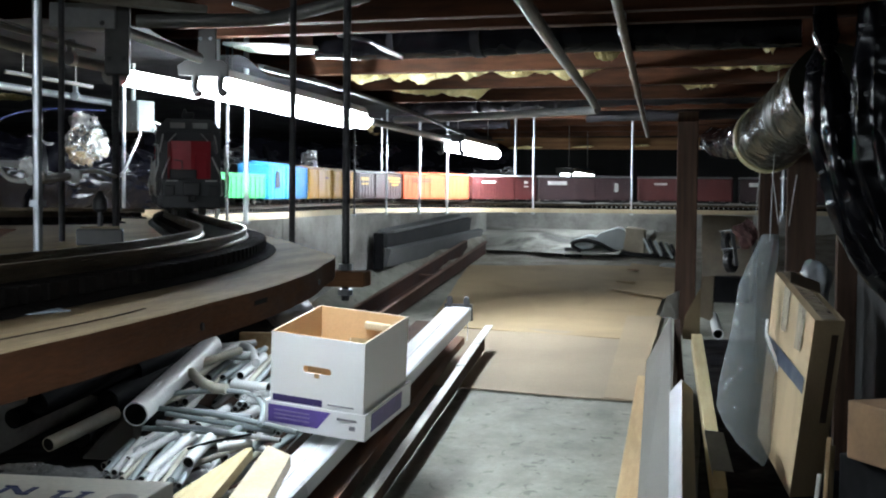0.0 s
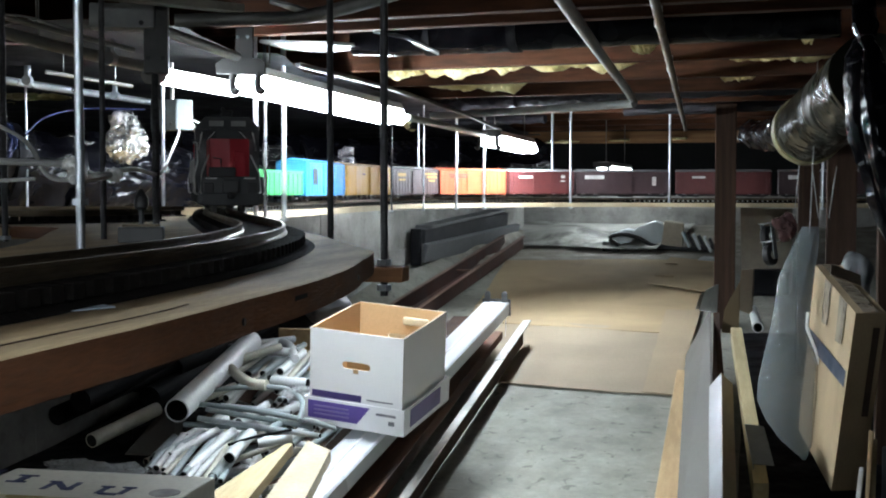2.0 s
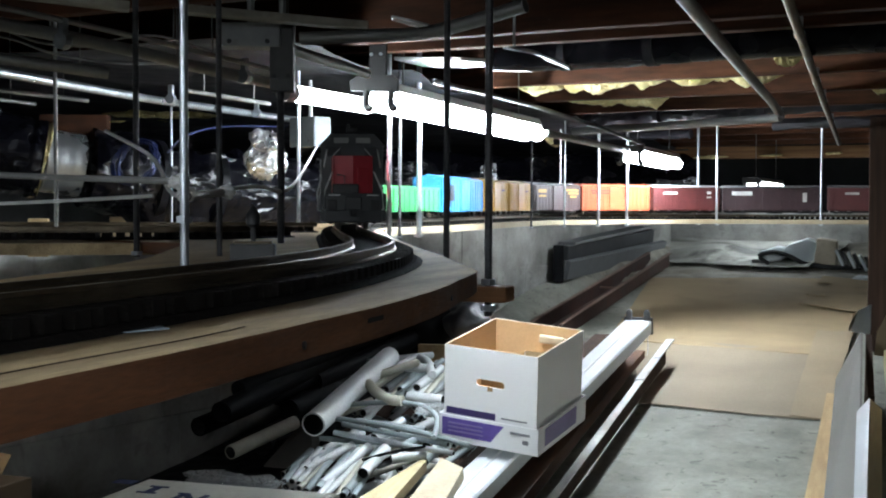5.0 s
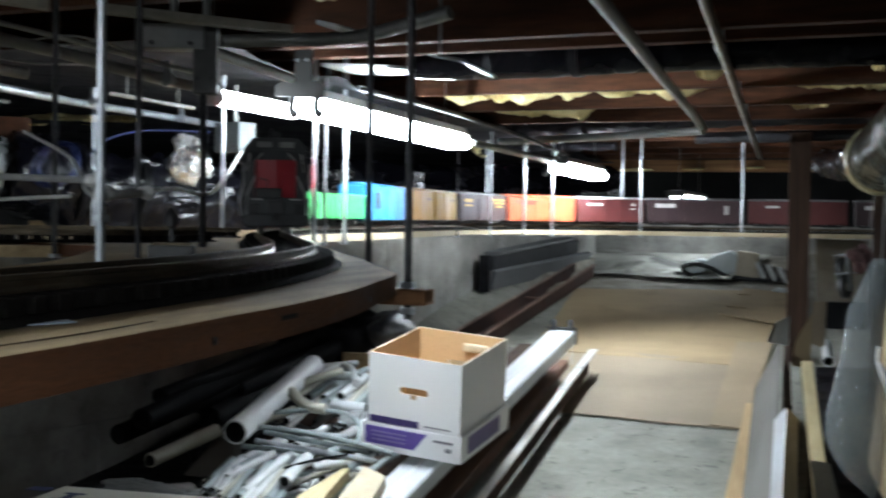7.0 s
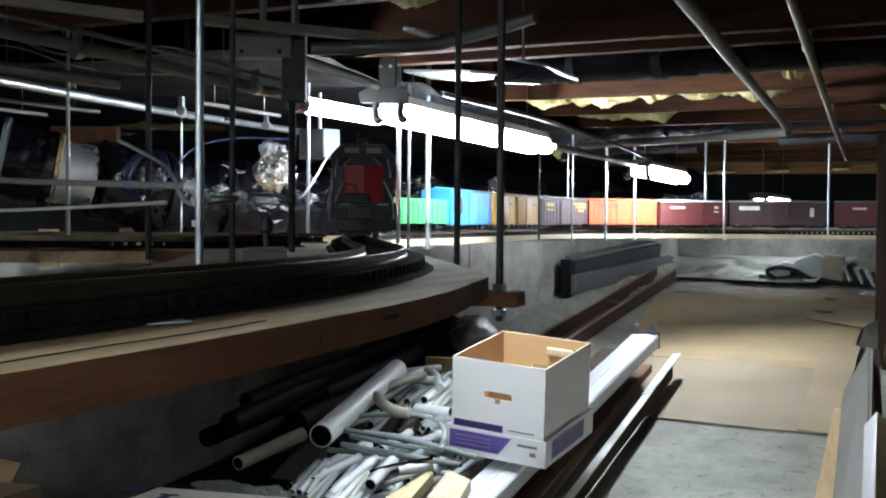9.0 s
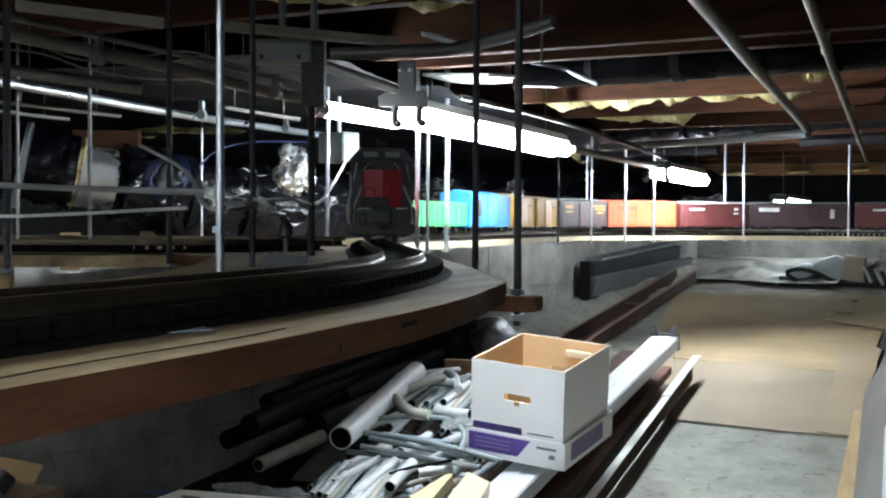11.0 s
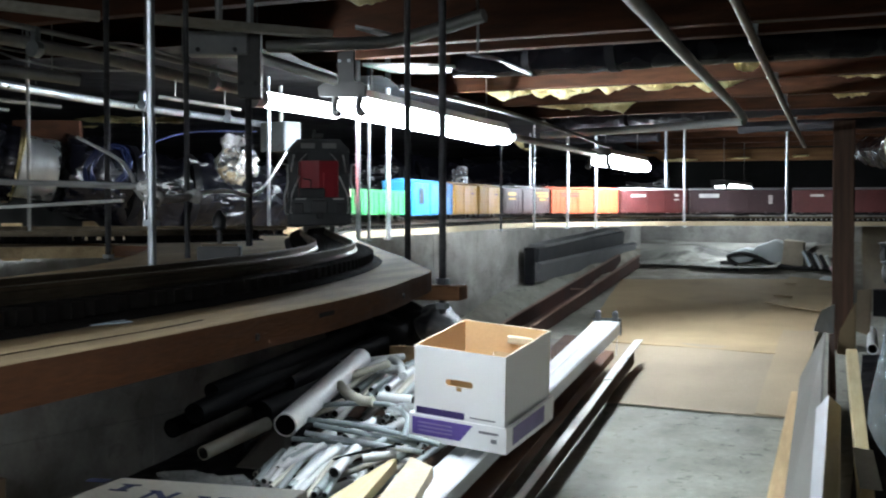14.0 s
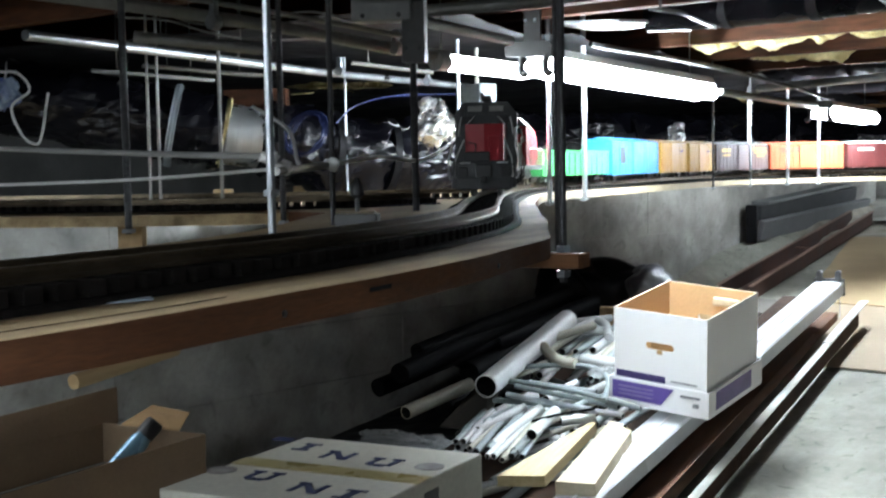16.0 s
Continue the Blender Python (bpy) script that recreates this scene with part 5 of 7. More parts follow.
steel_box("steel_bracket", (-0.877, 1.867, 0.991), (0.038, 0.03, 0.118), "dark grey steel hanger bracket", "bracket", 0.35, mat("dark bracket", (0.12, 0.12, 0.12), (0.08, 0.08, 0.08), 0.5, 0.6, grime=0.3))


def clump(name, c, s, label, n=60, seed=0, material=None, cat="insulation", rot=None):
    """A torn, fluffy batt: one lumpy sheet with a ragged outline."""
    bm = B()
    rnd = random.Random(seed)
    bmesh.ops.create_icosphere(bm, subdivisions=4, radius=1.0)
    c = Vector(c)
    for v in bm.verts:
        p = v.co.copy()
        k = 1 + 0.42 * noise.noise(p * 1.7 + Vector((seed, 0, 0))) + 0.28 * noise.noise(p * 4.3 + Vector((0, seed, 0))) + 0.12 * noise.noise(p * 9.0)
        q = Vector((p.x * s[0] * k, p.y * s[1] * k, p.z * s[2] * (k + 0.25 * noise.noise(p * 6))))
        v.co = c + ((rot @ q) if rot else q)
    return solo(name, bm, material or INSUL, label, cat, "insulation between the joists" if material is None else "", smooth=True)




def batt(a, b, n, r, seed, label="torn yellow glass-wool insulation hanging between joists", material=INSUL, name="insulation_batt", cat="insulation", group="insulation between the joists"):
    """A ragged strip of wool or sheeting with torn, hanging lumps."""
    a, b = Vector(a), Vector(b)
    bm = B()
    m, q = max(n * 16, 40), 18
    d, sd, u = frame_at(b - a)
    off = Vector((seed * 3.1, seed * 1.7, 0))
    rr = []
    for i in range(m + 1):
        f = i / m
        p = a.lerp(b, f)
        x = f * n * 1.1
        end = min(1, 6 * f + 0.15, 6 * (1 - f) + 0.15)
        rag = abs(noise.noise(Vector((x * 0.9, 3, 0)) + off)) + 0.22 * abs(noise.noise(Vector((x * 2.6, 8, 0)) + off))
        k0 = end * max(0.2, 0.5 + 0.75 * noise.noise(Vector((x * 0.45, 0, 0)) + off) + 0.75 * rag)
        ring = []
        for j in range(q):
            t = 2 * math.pi * j / q
            k = k0 * (1 + 0.45 * noise.noise(Vector((x * 0.7, math.cos(t), math.sin(t))) + off) + 0.34 * noise.noise(Vector((x * 1.5, 2.2 * math.cos(t), 2.2 * math.sin(t))) + off) + 0.16 * noise.noise(Vector((x * 3.4, 5 * math.cos(t), 5 * math.sin(t))) + off) + 0.07 * noise.noise(Vector((x * 8, 11 * math.cos(t), 11 * math.sin(t))) + off))
            ring.append(bm.verts.new(p + sd * (0.045 * k * math.cos(t)) + u * (r * k * math.sin(t) + 0.3 * r)))
        rr.append(ring)
    for g, h in zip(rr, rr[1:]):
        for j in range(q):
            bm.faces.new((g[j], g[(j + 1) % q], h[(j + 1) % q], h[j]))
    bm.faces.new(rr[0])
    bm.faces.new(rr[-1][::-1])
    return solo(name, bm, material, label, cat, group, smooth=True)


for k, (a, b, n, r) in enumerate((
        ((-1.100, 4.003, 1.128), (-0.600, 3.93, 1.128), 9, 0.038), ((-1.064, 4.58, 1.128), (-0.690, 4.55, 1.128), 6, 0.036), ((-0.590, 3.889, 1.128), (-0.230, 3.85, 1.128), 6, 0.030),
        ((-0.239, 3.426, 1.125), (-0.169, 3.405, 1.125), 3, 0.03), ((0.005, 3.762, 1.128), (0.309, 3.771, 1.128), 8, 0.014), ((-0.011, 4.366, 1.128), (0.115, 4.353, 1.128), 4, 0.014),
        ((0.191, 3.259, 1.125), (0.221, 3.262, 1.125), 2, 0.02), ((-1.519, 5.899, 1.110), (-1.690, 6.921, 1.090), 3, 0.04), ((-1.103, 8.070, 1.050), (-0.884, 8.070, 1.054), 4, 0.012), ((-0.704, 8.070, 1.058), (-0.561, 8.070, 1.062), 3, 0.010), ((-0.312, 8.070, 1.067), (-0.207, 8.070, 1.071), 3, 0.010),
        ((-1.047, 1.938, 1.125), (-0.668, 2.090, 1.125), 9, 0.02), ((-3.141, 4.542, 1.120), (-2.711, 4.739, 1.120), 6, 0.025), ((-2.50, 3.75, 1.056), (-2.06, 3.75, 1.040), 6, 0.019))):
    batt(a, b, n, r, 20 + k)

# foil-faced piece and black duct slung between joists
bm = B()
sweep(bm, [(-1.111, 3.052, 1.110), (-0.983, 3.026, 1.100), (-0.938, 3.171, 1.110)], [(-0.07, 0), (0.07, 0.004), (0.07, 0.012), (-0.07, 0.008)])
solo("foil_strip", bm, WHITEPL, "pale foil-faced insulation strip above the light", "insulation")


def lumpy_tube(bm, pts, r, n=20, lump=0.12, seed=0, rings=None):
    line = spline(pts, 14)
    rr = []
    for i, p in enumerate(line):
        d = line[min(i + 1, len(line) - 1)] - line[max(i - 1, 0)]
        _, sd, u = frame_at(d, Vector((0.1, 0.05, 1)).normalized())
        ring = []
        for k in range(n):
            a = 2 * math.pi * k / n
            q = r * (1 + lump * noise.noise(Vector((math.cos(a) * 1.6 + seed, math.sin(a) * 1.6, i * 0.22))) + lump * 0.5 * noise.noise(Vector((math.cos(a) * 4, math.sin(a) * 4 + seed, i * 0.6))))
            ring.append(bm.verts.new(p + sd * q * math.cos(a) + u * q * math.sin(a)))
        rr.append(ring)
    for a, b in zip(rr, rr[1:]):
        for k in range(n):
            bm.faces.new((a[k], a[(k + 1) % n], b[(k + 1) % n], b[k]))
    bm.faces.new(rr[0])
    bm.faces.new(rr[-1][::-1])
    return bm


def wrapped(name, bm, material, label, at, r):
    """A wrapped duct with two bands of tape round it."""
    at = [Vector(p) for p in at]
    root = thing(name, at[0], label, "duct")
    part("wrapping", bm, material, root, "black plastic sheet wrapping", True)
    d = (at[1] - at[0]).normalized()
    for p in at:
        bm = B()
        sweep(bm, [p - d * 0.012, p + d * 0.012], circle(r, 24))
        part("tape_band", bm, BLACKMATT, root, "black tape band", True)
    return root


bm = lumpy_tube(B(), [(-0.920, 3.108, 1.140), (-0.719, 3.129, 1.140), (-0.497, 3.094, 1.140), (-0.341, 3.074, 1.145), (-0.017, 3.084, 1.150), (0.267, 3.054, 1.150)], 0.05, seed=2, lump=0.06)
wrapped("sagging_duct", bm, BLACKPL, "black plastic-wrapped duct sagging between the joists", [(-0.719, 3.129, 1.140), (-0.497, 3.094, 1.140)], 0.052)
bm = B()
sweep(bm, spline([(-0.670, 2.485, 1.065), (-0.619, 2.443, 1.049), (-0.574, 2.450, 1.029), (-0.550, 2.455, 1.019)], 5), [(-0.026, 0), (0.026, 0), (0.026, 0.003), (-0.026, 0.003)])
p = Vector((-0.670, 2.485, 1.065))
root = thing("metal_strap", p, "bright metal strap holding the black duct", "strap")
part("band", bm, GALV, root)
bm = B()
rod(bm, p, (p.x, p.y, 1.361), 0.003, 8)
part("hanger", bm, DULL, root, "thin grey hanger rod")
bm = B()
sweep(bm, [(-0.659, 1.789, 1.028), (-0.638, 1.797, 1.023), (-0.622, 1.824, 1.019)], [(-0.014, 0), (0.014, 0), (0.014, 0.003), (-0.014, 0.003)])
solo("metal_strap", bm, GALV, "small bright metal strap on a joist", "strap")

# ---- dark space on the far side of the track ----
def duct_left():
    root = thing("air_duct", (-2.223, 2.856, 0.874), "black plastic-wrapped air duct with a silver collar", "duct")
    bm = lumpy_tube(B(), [(-2.685, 2.538, 1.003), (-2.464, 2.672, 0.953), (-2.281, 2.790, 0.909), (-2.179, 2.874, 0.883), (-2.126, 2.918, 0.871)], 0.105, seed=4, lump=0.12)
    part("wrapping", bm, BLACKWRAP, root, "wrinkled black plastic wrapping", True)
    bm = lumpy_tube(B(), [(-2.123, 2.919, 0.871), (-2.089, 2.954, 0.864), (-2.053, 2.991, 0.857)], 0.086, seed=9, lump=0.02)
    part("collar", bm, mat("collar steel", (0.70, 0.72, 0.74), (0.56, 0.58, 0.60), 0.3, 0.85, scale=8, bump=0.25, fine=30, grime=0.25), root, "silver metal collar", True)
    bm = lumpy_tube(B(), [(-2.132, 2.915, 0.873), (-2.120, 2.925, 0.869)], 0.101, seed=9, lump=0.1)
    part("insulation_rim", bm, INSUL, root, "yellow insulation edge", True)
    bm = lumpy_tube(B(), [(-2.237, 2.824, 0.898), (-2.222, 2.836, 0.894)], 0.119, seed=12, lump=0.04)
    part("tape_band", bm, mat("pale tape", (0.25, 0.28, 0.30), (0.18, 0.20, 0.22), 0.4, scale=8, bump=0.2, grime=0.25), root, "pale grey cloth tape band", True)


duct_left()
bm = lumpy_tube(B(), [(-2.184, 3.197, 0.856), (-2.060, 3.355, 0.819), (-1.952, 3.507, 0.797), (-1.832, 3.773, 0.778), (-1.755, 4.237, 0.762)], 0.12, seed=21, lump=0.25)
wrapped("wrapped_duct", bm, BLACKWRAP, "bulky black plastic-wrapped duct in the dark behind", [(-2.060, 3.355, 0.819), (-1.952, 3.507, 0.797)], 0.13)
bm = lumpy_tube(B(), [(-2.634, 5.825, 0.896), (-2.175, 6.231, 0.879), (-1.738, 6.844, 0.876), (-1.080, 7.550, 0.911)], 0.14, seed=23, lump=0.25)
wrapped("wrapped_duct", bm, BLACKWRAP, "bulky black plastic-wrapped duct behind the train", [(-2.175, 6.231, 0.879), (-1.738, 6.844, 0.876)], 0.15)
for k, (c, s) in enumerate((((-1.640, 3.286, 0.893), (0.056, 0.034, 0.074)), ((-1.797, 5.954, 0.898), (0.04, 0.03, 0.06)))):
    clump("foil_patch", c, s, "crumpled bright foil patch on the black wrapping", seed=40 + k, material=FOIL, cat="foil")
bm = box(B(), (-2.270, 3.270, 0.985), (0.20, 0.05, 0.07), Matrix.Rotation(0.4, 3, "Z"), 0.003)
solo("blocking_timber", bm, JOIST, "red-brown timber blocking behind the duct", "timber")

def coil():
    root = thing("cable_coil", (-1.780, 2.822, 0.858), "loose coil of blue data cable hanging in the dark", "cable coil")
    rnd = random.Random(3)
    c = Vector((-1.780, 2.822, 0.858))
    for k in range(7):
        bm = B()
        r0 = 0.055 + 0.008 * rnd.random()
        tx, tz = rnd.uniform(-0.3, 0.3), rnd.uniform(-0.2, 0.2)
        pts = [c + Vector((r0 * math.cos(a) + 0.01 * rnd.random(), 0.03 * math.sin(a + tx) + k * 0.004, r0 * 0.95 * math.sin(a) + tz * 0.02)) for a in [2 * math.pi * j / 24 for j in range(25)]]
        wire(bm, pts, 0.003, 6)
        part("loop", bm, BLUECABLE, root, smooth=True)


coil()
run("blue_cable", [(-1.697, 2.857, 0.885), (-1.703, 2.964, 0.934), (-1.708, 3.179, 0.970), (-1.733, 3.602, 0.995)], 0.0028, BLUECABLE, "blue data cable strung below the joists", "cable", True, 6)
SHEETING = mat("dark sheeting", (0.022, 0.020, 0.026), (0.010, 0.010, 0.012), 0.6, scale=5, bump=0.3, fine=14, grime=0.4, bumpd=0.02, detail=1, spec=0.25)
for k, (a, b, r) in enumerate((((-1.321, 5.377, 1.110), (-0.818, 5.114, 1.110), 0.026), ((-0.859, 5.151, 1.115), (-0.398, 5.042, 1.115), 0.024), ((-1.456, 6.225, 1.090), (-0.825, 6.024, 1.090), 0.02), ((-0.394, 4.996, 1.125), (0.883, 4.736, 1.125), 0.022), ((-0.430, 5.788, 1.110), (1.019, 5.342, 1.110), 0.022))):
    a, b = Vector(a), Vector(b)
    mids = [a.lerp(b, f) + Vector((0, 0.01 * noise.noise(Vector((f * 7, k, 0))), 0.025 * noise.noise(Vector((f * 5, k, 2))))) for f in (0, 0.2, 0.4, 0.6, 0.8, 1)]
    solo("plastic_sheeting", lumpy_tube(B(), mids, r, seed=90 + k, lump=0.35, n=16), SHEETING, "dark blue-grey plastic sheeting bunched under the joists", "plastic sheeting", smooth=True)
def darkening_sheet():
    """Slack black sheet added under the joists to hide their lit faces, sagging between them."""
    bm = B()
    nx, ny = 44, 60
    rows = []
    for j in range(ny + 1):
        row = []
        for i in range(nx + 1):
            u, v = i / nx, j / ny
            y = 2.35 + v * 5.7
            x = -4.4 + u * (3.27 + 0.05 * noise.noise(Vector((y * 2.0, 0, 0))) + 0.02 * noise.noise(Vector((y * 7.0, 0, 0))))
            sag = 0.012 + 0.02 * abs(math.sin((y + 0.15 * x) * math.pi / 0.6)) + 0.02 * noise.noise(Vector((x * 2.3, y * 2.3, 4))) + 0.008 * noise.noise(Vector((x * 8, y * 5, 9)))
            row.append(bm.verts.new((x, y, 1.117 - max(sag, 0.002))))
        rows.append(row)
    for r0, r1 in zip(rows, rows[1:]):
        for a, b, c, d in zip(r0, r0[1:], r1[1:], r1):
            bm.faces.new((a, b, c, d))
    bmesh.ops.solidify(bm, geom=bm.faces[:], thickness=0.0015)
    return solo("plastic_sheeting", bm, SHEETING, "slack black sheet added under the joists to darken the ceiling", "plastic sheeting", smooth=True)


# added sheet that makes the left ceiling dark
darkening_sheet()
run("white_cable", [(-1.183, 1.829, 0.873), (-1.038, 1.720, 0.832), (-0.963, 1.639, 0.806), (-0.896, 1.556, 0.772), (-0.850, 1.519, 0.762), (-0.767, 1.463, 0.769), (-0.807, 1.641, 0.778), (-0.902, 1.925, 0.775), (-1.097, 2.388, 0.812), (-1.306, 2.900, 0.883), (-1.46, 3.25, 0.915)], 0.0030, WHITECABLE, "looping white cable beside the track", "cable", True, 8)
for pts, r in (([(-1.516, 1.854, 1.088), (-1.441, 1.885, 1.064), (-1.412, 1.951, 1.045), (-1.372, 2.021, 1.043), (-1.358, 2.135, 1.054), (-1.316, 2.261, 1.082)], 0.003), ([(-1.590, 1.932, 1.068), (-1.491, 1.972, 1.057), (-1.444, 2.045, 1.035), (-1.374, 2.128, 1.024), (-1.362, 2.350, 1.046)], 0.0026), ([(-1.542, 2.169, 1.098), (-1.456, 2.204, 1.079), (-1.377, 2.291, 1.097), (-1.295, 2.378, 1.071)], 0.0026)):
    run("grey_cable", pts, r, mat("grey cable", (0.34, 0.34, 0.33), (0.25, 0.25, 0.24), 0.5), "thin grey cable strung loosely under the joists", "cable", True, 6, hang=(0.0, 1.0))
run("looped_cable", [(-2.482, 2.335, 1.130), (-1.670, 1.686, 0.961), (-1.625, 1.710, 0.948), (-1.605, 1.719, 0.916), (-1.633, 1.701, 0.886), (-1.614, 1.707, 0.834), (-1.592, 1.719, 0.818), (-1.583, 1.725, 0.839), (-1.575, 1.735, 0.911)], 0.0026, WHITECABLE, "looped white cable hanging in the dark", "cable", True, 6)
run("hanging_string", [(-1.723, 1.768, 0.930), (-2.883, 2.830, 1.130)], 0.002, WHITECABLE, "thin string holding the small bag", "string", False, 6)
clump("blue_white_bag", (-1.723, 1.768, 0.916), (0.027, 0.024, 0.028), "small blue and white bag hung under the joists", seed=95, material=mat("blue white bag", (0.55, 0.66, 0.75), (0.03, 0.07, 0.3), 0.4, scale=20), cat="bag")
run("white_cable", [(-1.214, 1.293, 0.748), (-1.049, 1.385, 0.752), (-0.795, 1.355, 0.762)], 0.0024, WHITECABLE, "thin white cord stretched between the rods", "cord", True, 6)
run("grey_wire", [(-1.500, 3.31, 0.955), (-1.497, 3.47, 0.944), (-1.505, 3.492, 0.914), (-1.526, 3.489, 0.944), (-1.496, 3.491, 0.864)], 0.003, WHITECABLE, "loose wire loop at the junction box", "cable", True, 6)
run("cross_rod", [(-1.500, 1.410, 0.810), (-1.085, 1.290, 0.792), (-0.899, 1.236, 0.784), (-0.605, 1.098, 0.774)], 0.0034, mat("grey rod", (0.40, 0.40, 0.39), None, 0.5, 0.2), "grey horizontal rod clamped to the hanger rods", "rod", False, 8)
run("cross_rod", [(-0.623, 1.133, 0.759), (-0.666, 1.300, 0.766)], 0.0045, DULL, "short grey tie rod clamped between hanger rods", "rod", False, 8)
for c in ((-0.599, 1.090, 0.773), (-0.660, 1.292, 0.766), (-0.634, 1.162, 0.763)):
    clump("rod_clamp", c, (0.009, 0.009, 0.007), "small pale clamp on a hanger rod", seed=7, material=WHITECABLE, cat="clamp")
for a, b, w in (((-2.277, 3.107, 0.710), (-2.275, 3.095, 0.530), 0.055), ((-1.507, 1.870, 0.667), (-1.506, 1.866, 0.608), 0.045), ((-2.343, 3.611, 0.813), (-2.340, 3.606, 0.541), 0.06)):
    a, b = Vector(a), Vector(b)
    bm = box(B(), ((a.x + b.x) / 2, (a.y + b.y) / 2, (a.z + 0.60) / 2), (w, 0.04, a.z - 0.60), Matrix.Rotation(0.5, 3, "Z"), 0.002)
    solo("support_stud", bm, PINE, "short pine stud holding up the rear board", "stud", "studs under the rear board")

# lineside signal lamp beside the curve
def lineside():
    p = Vector((-0.634, 1.305, BOARD))
    root = thing("switch_stand", p, "small black switch stand with a lantern on the board", "switch stand")
    part("base", box(B(), p + Vector((0, 0, 0.009)), (0.05, 0.032, 0.018), Matrix.Rotation(0.4, 3, "Z"), 0.002), mat("grey casting", (0.09, 0.09, 0.09), None, 0.5, 0.4), root)
    part("plate", box(B(), p + Vector((0, 0, 0.0195)), (0.042, 0.012, 0.003), Matrix.Rotation(0.4, 3, "Z")), RAIL, root)
    bm = B()
    rod(bm, p + Vector((0, 0, 0.018)), p + Vector((0, 0, 0.044)), 0.003, 8)
    part("mast", bm, BLACKPAINT, root)
    bm = B()
    sweep(bm, [p + Vector((0, 0, 0.036)), p + Vector((0, 0, 0.040)), p + Vector((0, 0, 0.050)), p + Vector((0, 0, 0.055)), p + Vector((0, 0, 0.060))], circle(0.008, 12), up=Vector((0, 1, 0)), scales=[0.5, 1, 1, 0.6, 0.3])
    part("lantern", bm, BLACKPAINT, root, smooth=True)


lineside()

# the far end of the same row
light_fixture((-0.655, 7.20, 0.862), (-0.575, 8.0, 0.858), TUBE_FAR)
# two unseen fill lamps added behind the camera
light_fixture((0.22, -0.95, 1.0), (0.26, -0.05, 1.0), FILL_RIGHT, True)
light_fixture((-1.02, -0.95, 1.02), (-1.0, 0.15, 1.02), FILL_LEFT)
# and a low one beside the siding
light_fixture((-3.07, 1.55, 0.82), (-2.08, 1.97, 0.82), TUBE_LOW, True)


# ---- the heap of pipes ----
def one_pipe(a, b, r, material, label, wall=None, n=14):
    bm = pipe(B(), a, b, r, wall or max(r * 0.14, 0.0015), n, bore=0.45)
    return solo("loose_pipe", bm, [material, BORE_SHADE], label, "pipe", "heap of loose pipes", smooth=True)


def bent(pts, r, material, label, n=10, name="pipe_fitting", cat="pipe fitting"):
    bm = wire(B(), spline(pts, 6), r, n)
    return solo(name, bm, material, label, cat, "heap of loose pipes", smooth=True)


one_pipe((-1.538, 3.390, 0.107), (-1.595, 4.138, 0.219), 0.036, mat("large white pvc", (0.86, 0.88, 0.89), (0.76, 0.78, 0.79), 0.4, scale=6, bump=0.04, grime=0.15), "large white plastic drain pipe with an open end", 0.004, 24)
one_pipe((-1.738, 3.254, 0.036), (-1.675, 3.546, 0.079), 0.021, CREAM, "cream plastic pipe with an open end", 0.003, 18)
one_pipe(S(*(-1.906, -1.070, 0.265)), S(*(-1.858, 0.135, 0.225)), 0.035, BLACKABS, "long black plastic drain pipe against the wall", 0.004, 18)
one_pipe(S(*(-1.971, -1.103, 0.225)), S(*(-1.848, -0.071, 0.185)), 0.03, BLACKABS, "long black plastic drain pipe against the wall", 0.004, 18)
one_pipe(S(*(-1.923, -0.921, 0.295)), S(*(-1.806, 0.072, 0.255)), 0.028, BLACKABS, "long black plastic drain pipe against the wall", 0.004, 18)
for x0, s0, n0, x1, s1, n1, r in ((-1.95, -0.75, 0.05, -1.80, 0.35, 0.05, 0.045), (-1.84, -0.80, 0.05, -1.70, 0.30, 0.05, 0.04), (-1.90, -0.62, 0.13, -1.76, 0.36, 0.13, 0.042), (-1.98, -0.55, 0.17, -1.80, 0.4, 0.16, 0.045), (-1.88, -0.45, 0.19, -1.72, 0.36, 0.18, 0.035)):
    one_pipe(S(x0, s0, n0), S(x1, s1, n1), r, BLACKABS, "long black plastic drain pipe against the wall", 0.004, 18)
# added dark sheet in place of the shade below the heap
sheet("black_sheet", [(-2.35, -1.7), (-1.15, -1.7), (-1.12, 0.45), (-2.0, 0.45)], 0.0, BLACKMATT, "black sheet standing for the shade on the floor under the pipes", "plastic sheet", 0.002, 0.03, 19)
bm = extrude(B(), [S(*(-1.742, -1.126, 0.120)), S(*(-1.578, -1.130, 0.120)), S(*(-1.631, -0.899, 0.200)), S(*(-1.686, -0.884, 0.220))], Vector((0, 0, 0.004)))
solo("bent_sheet", bm, HARDBOARD, "bent grey sheet among the pipes", "panel")
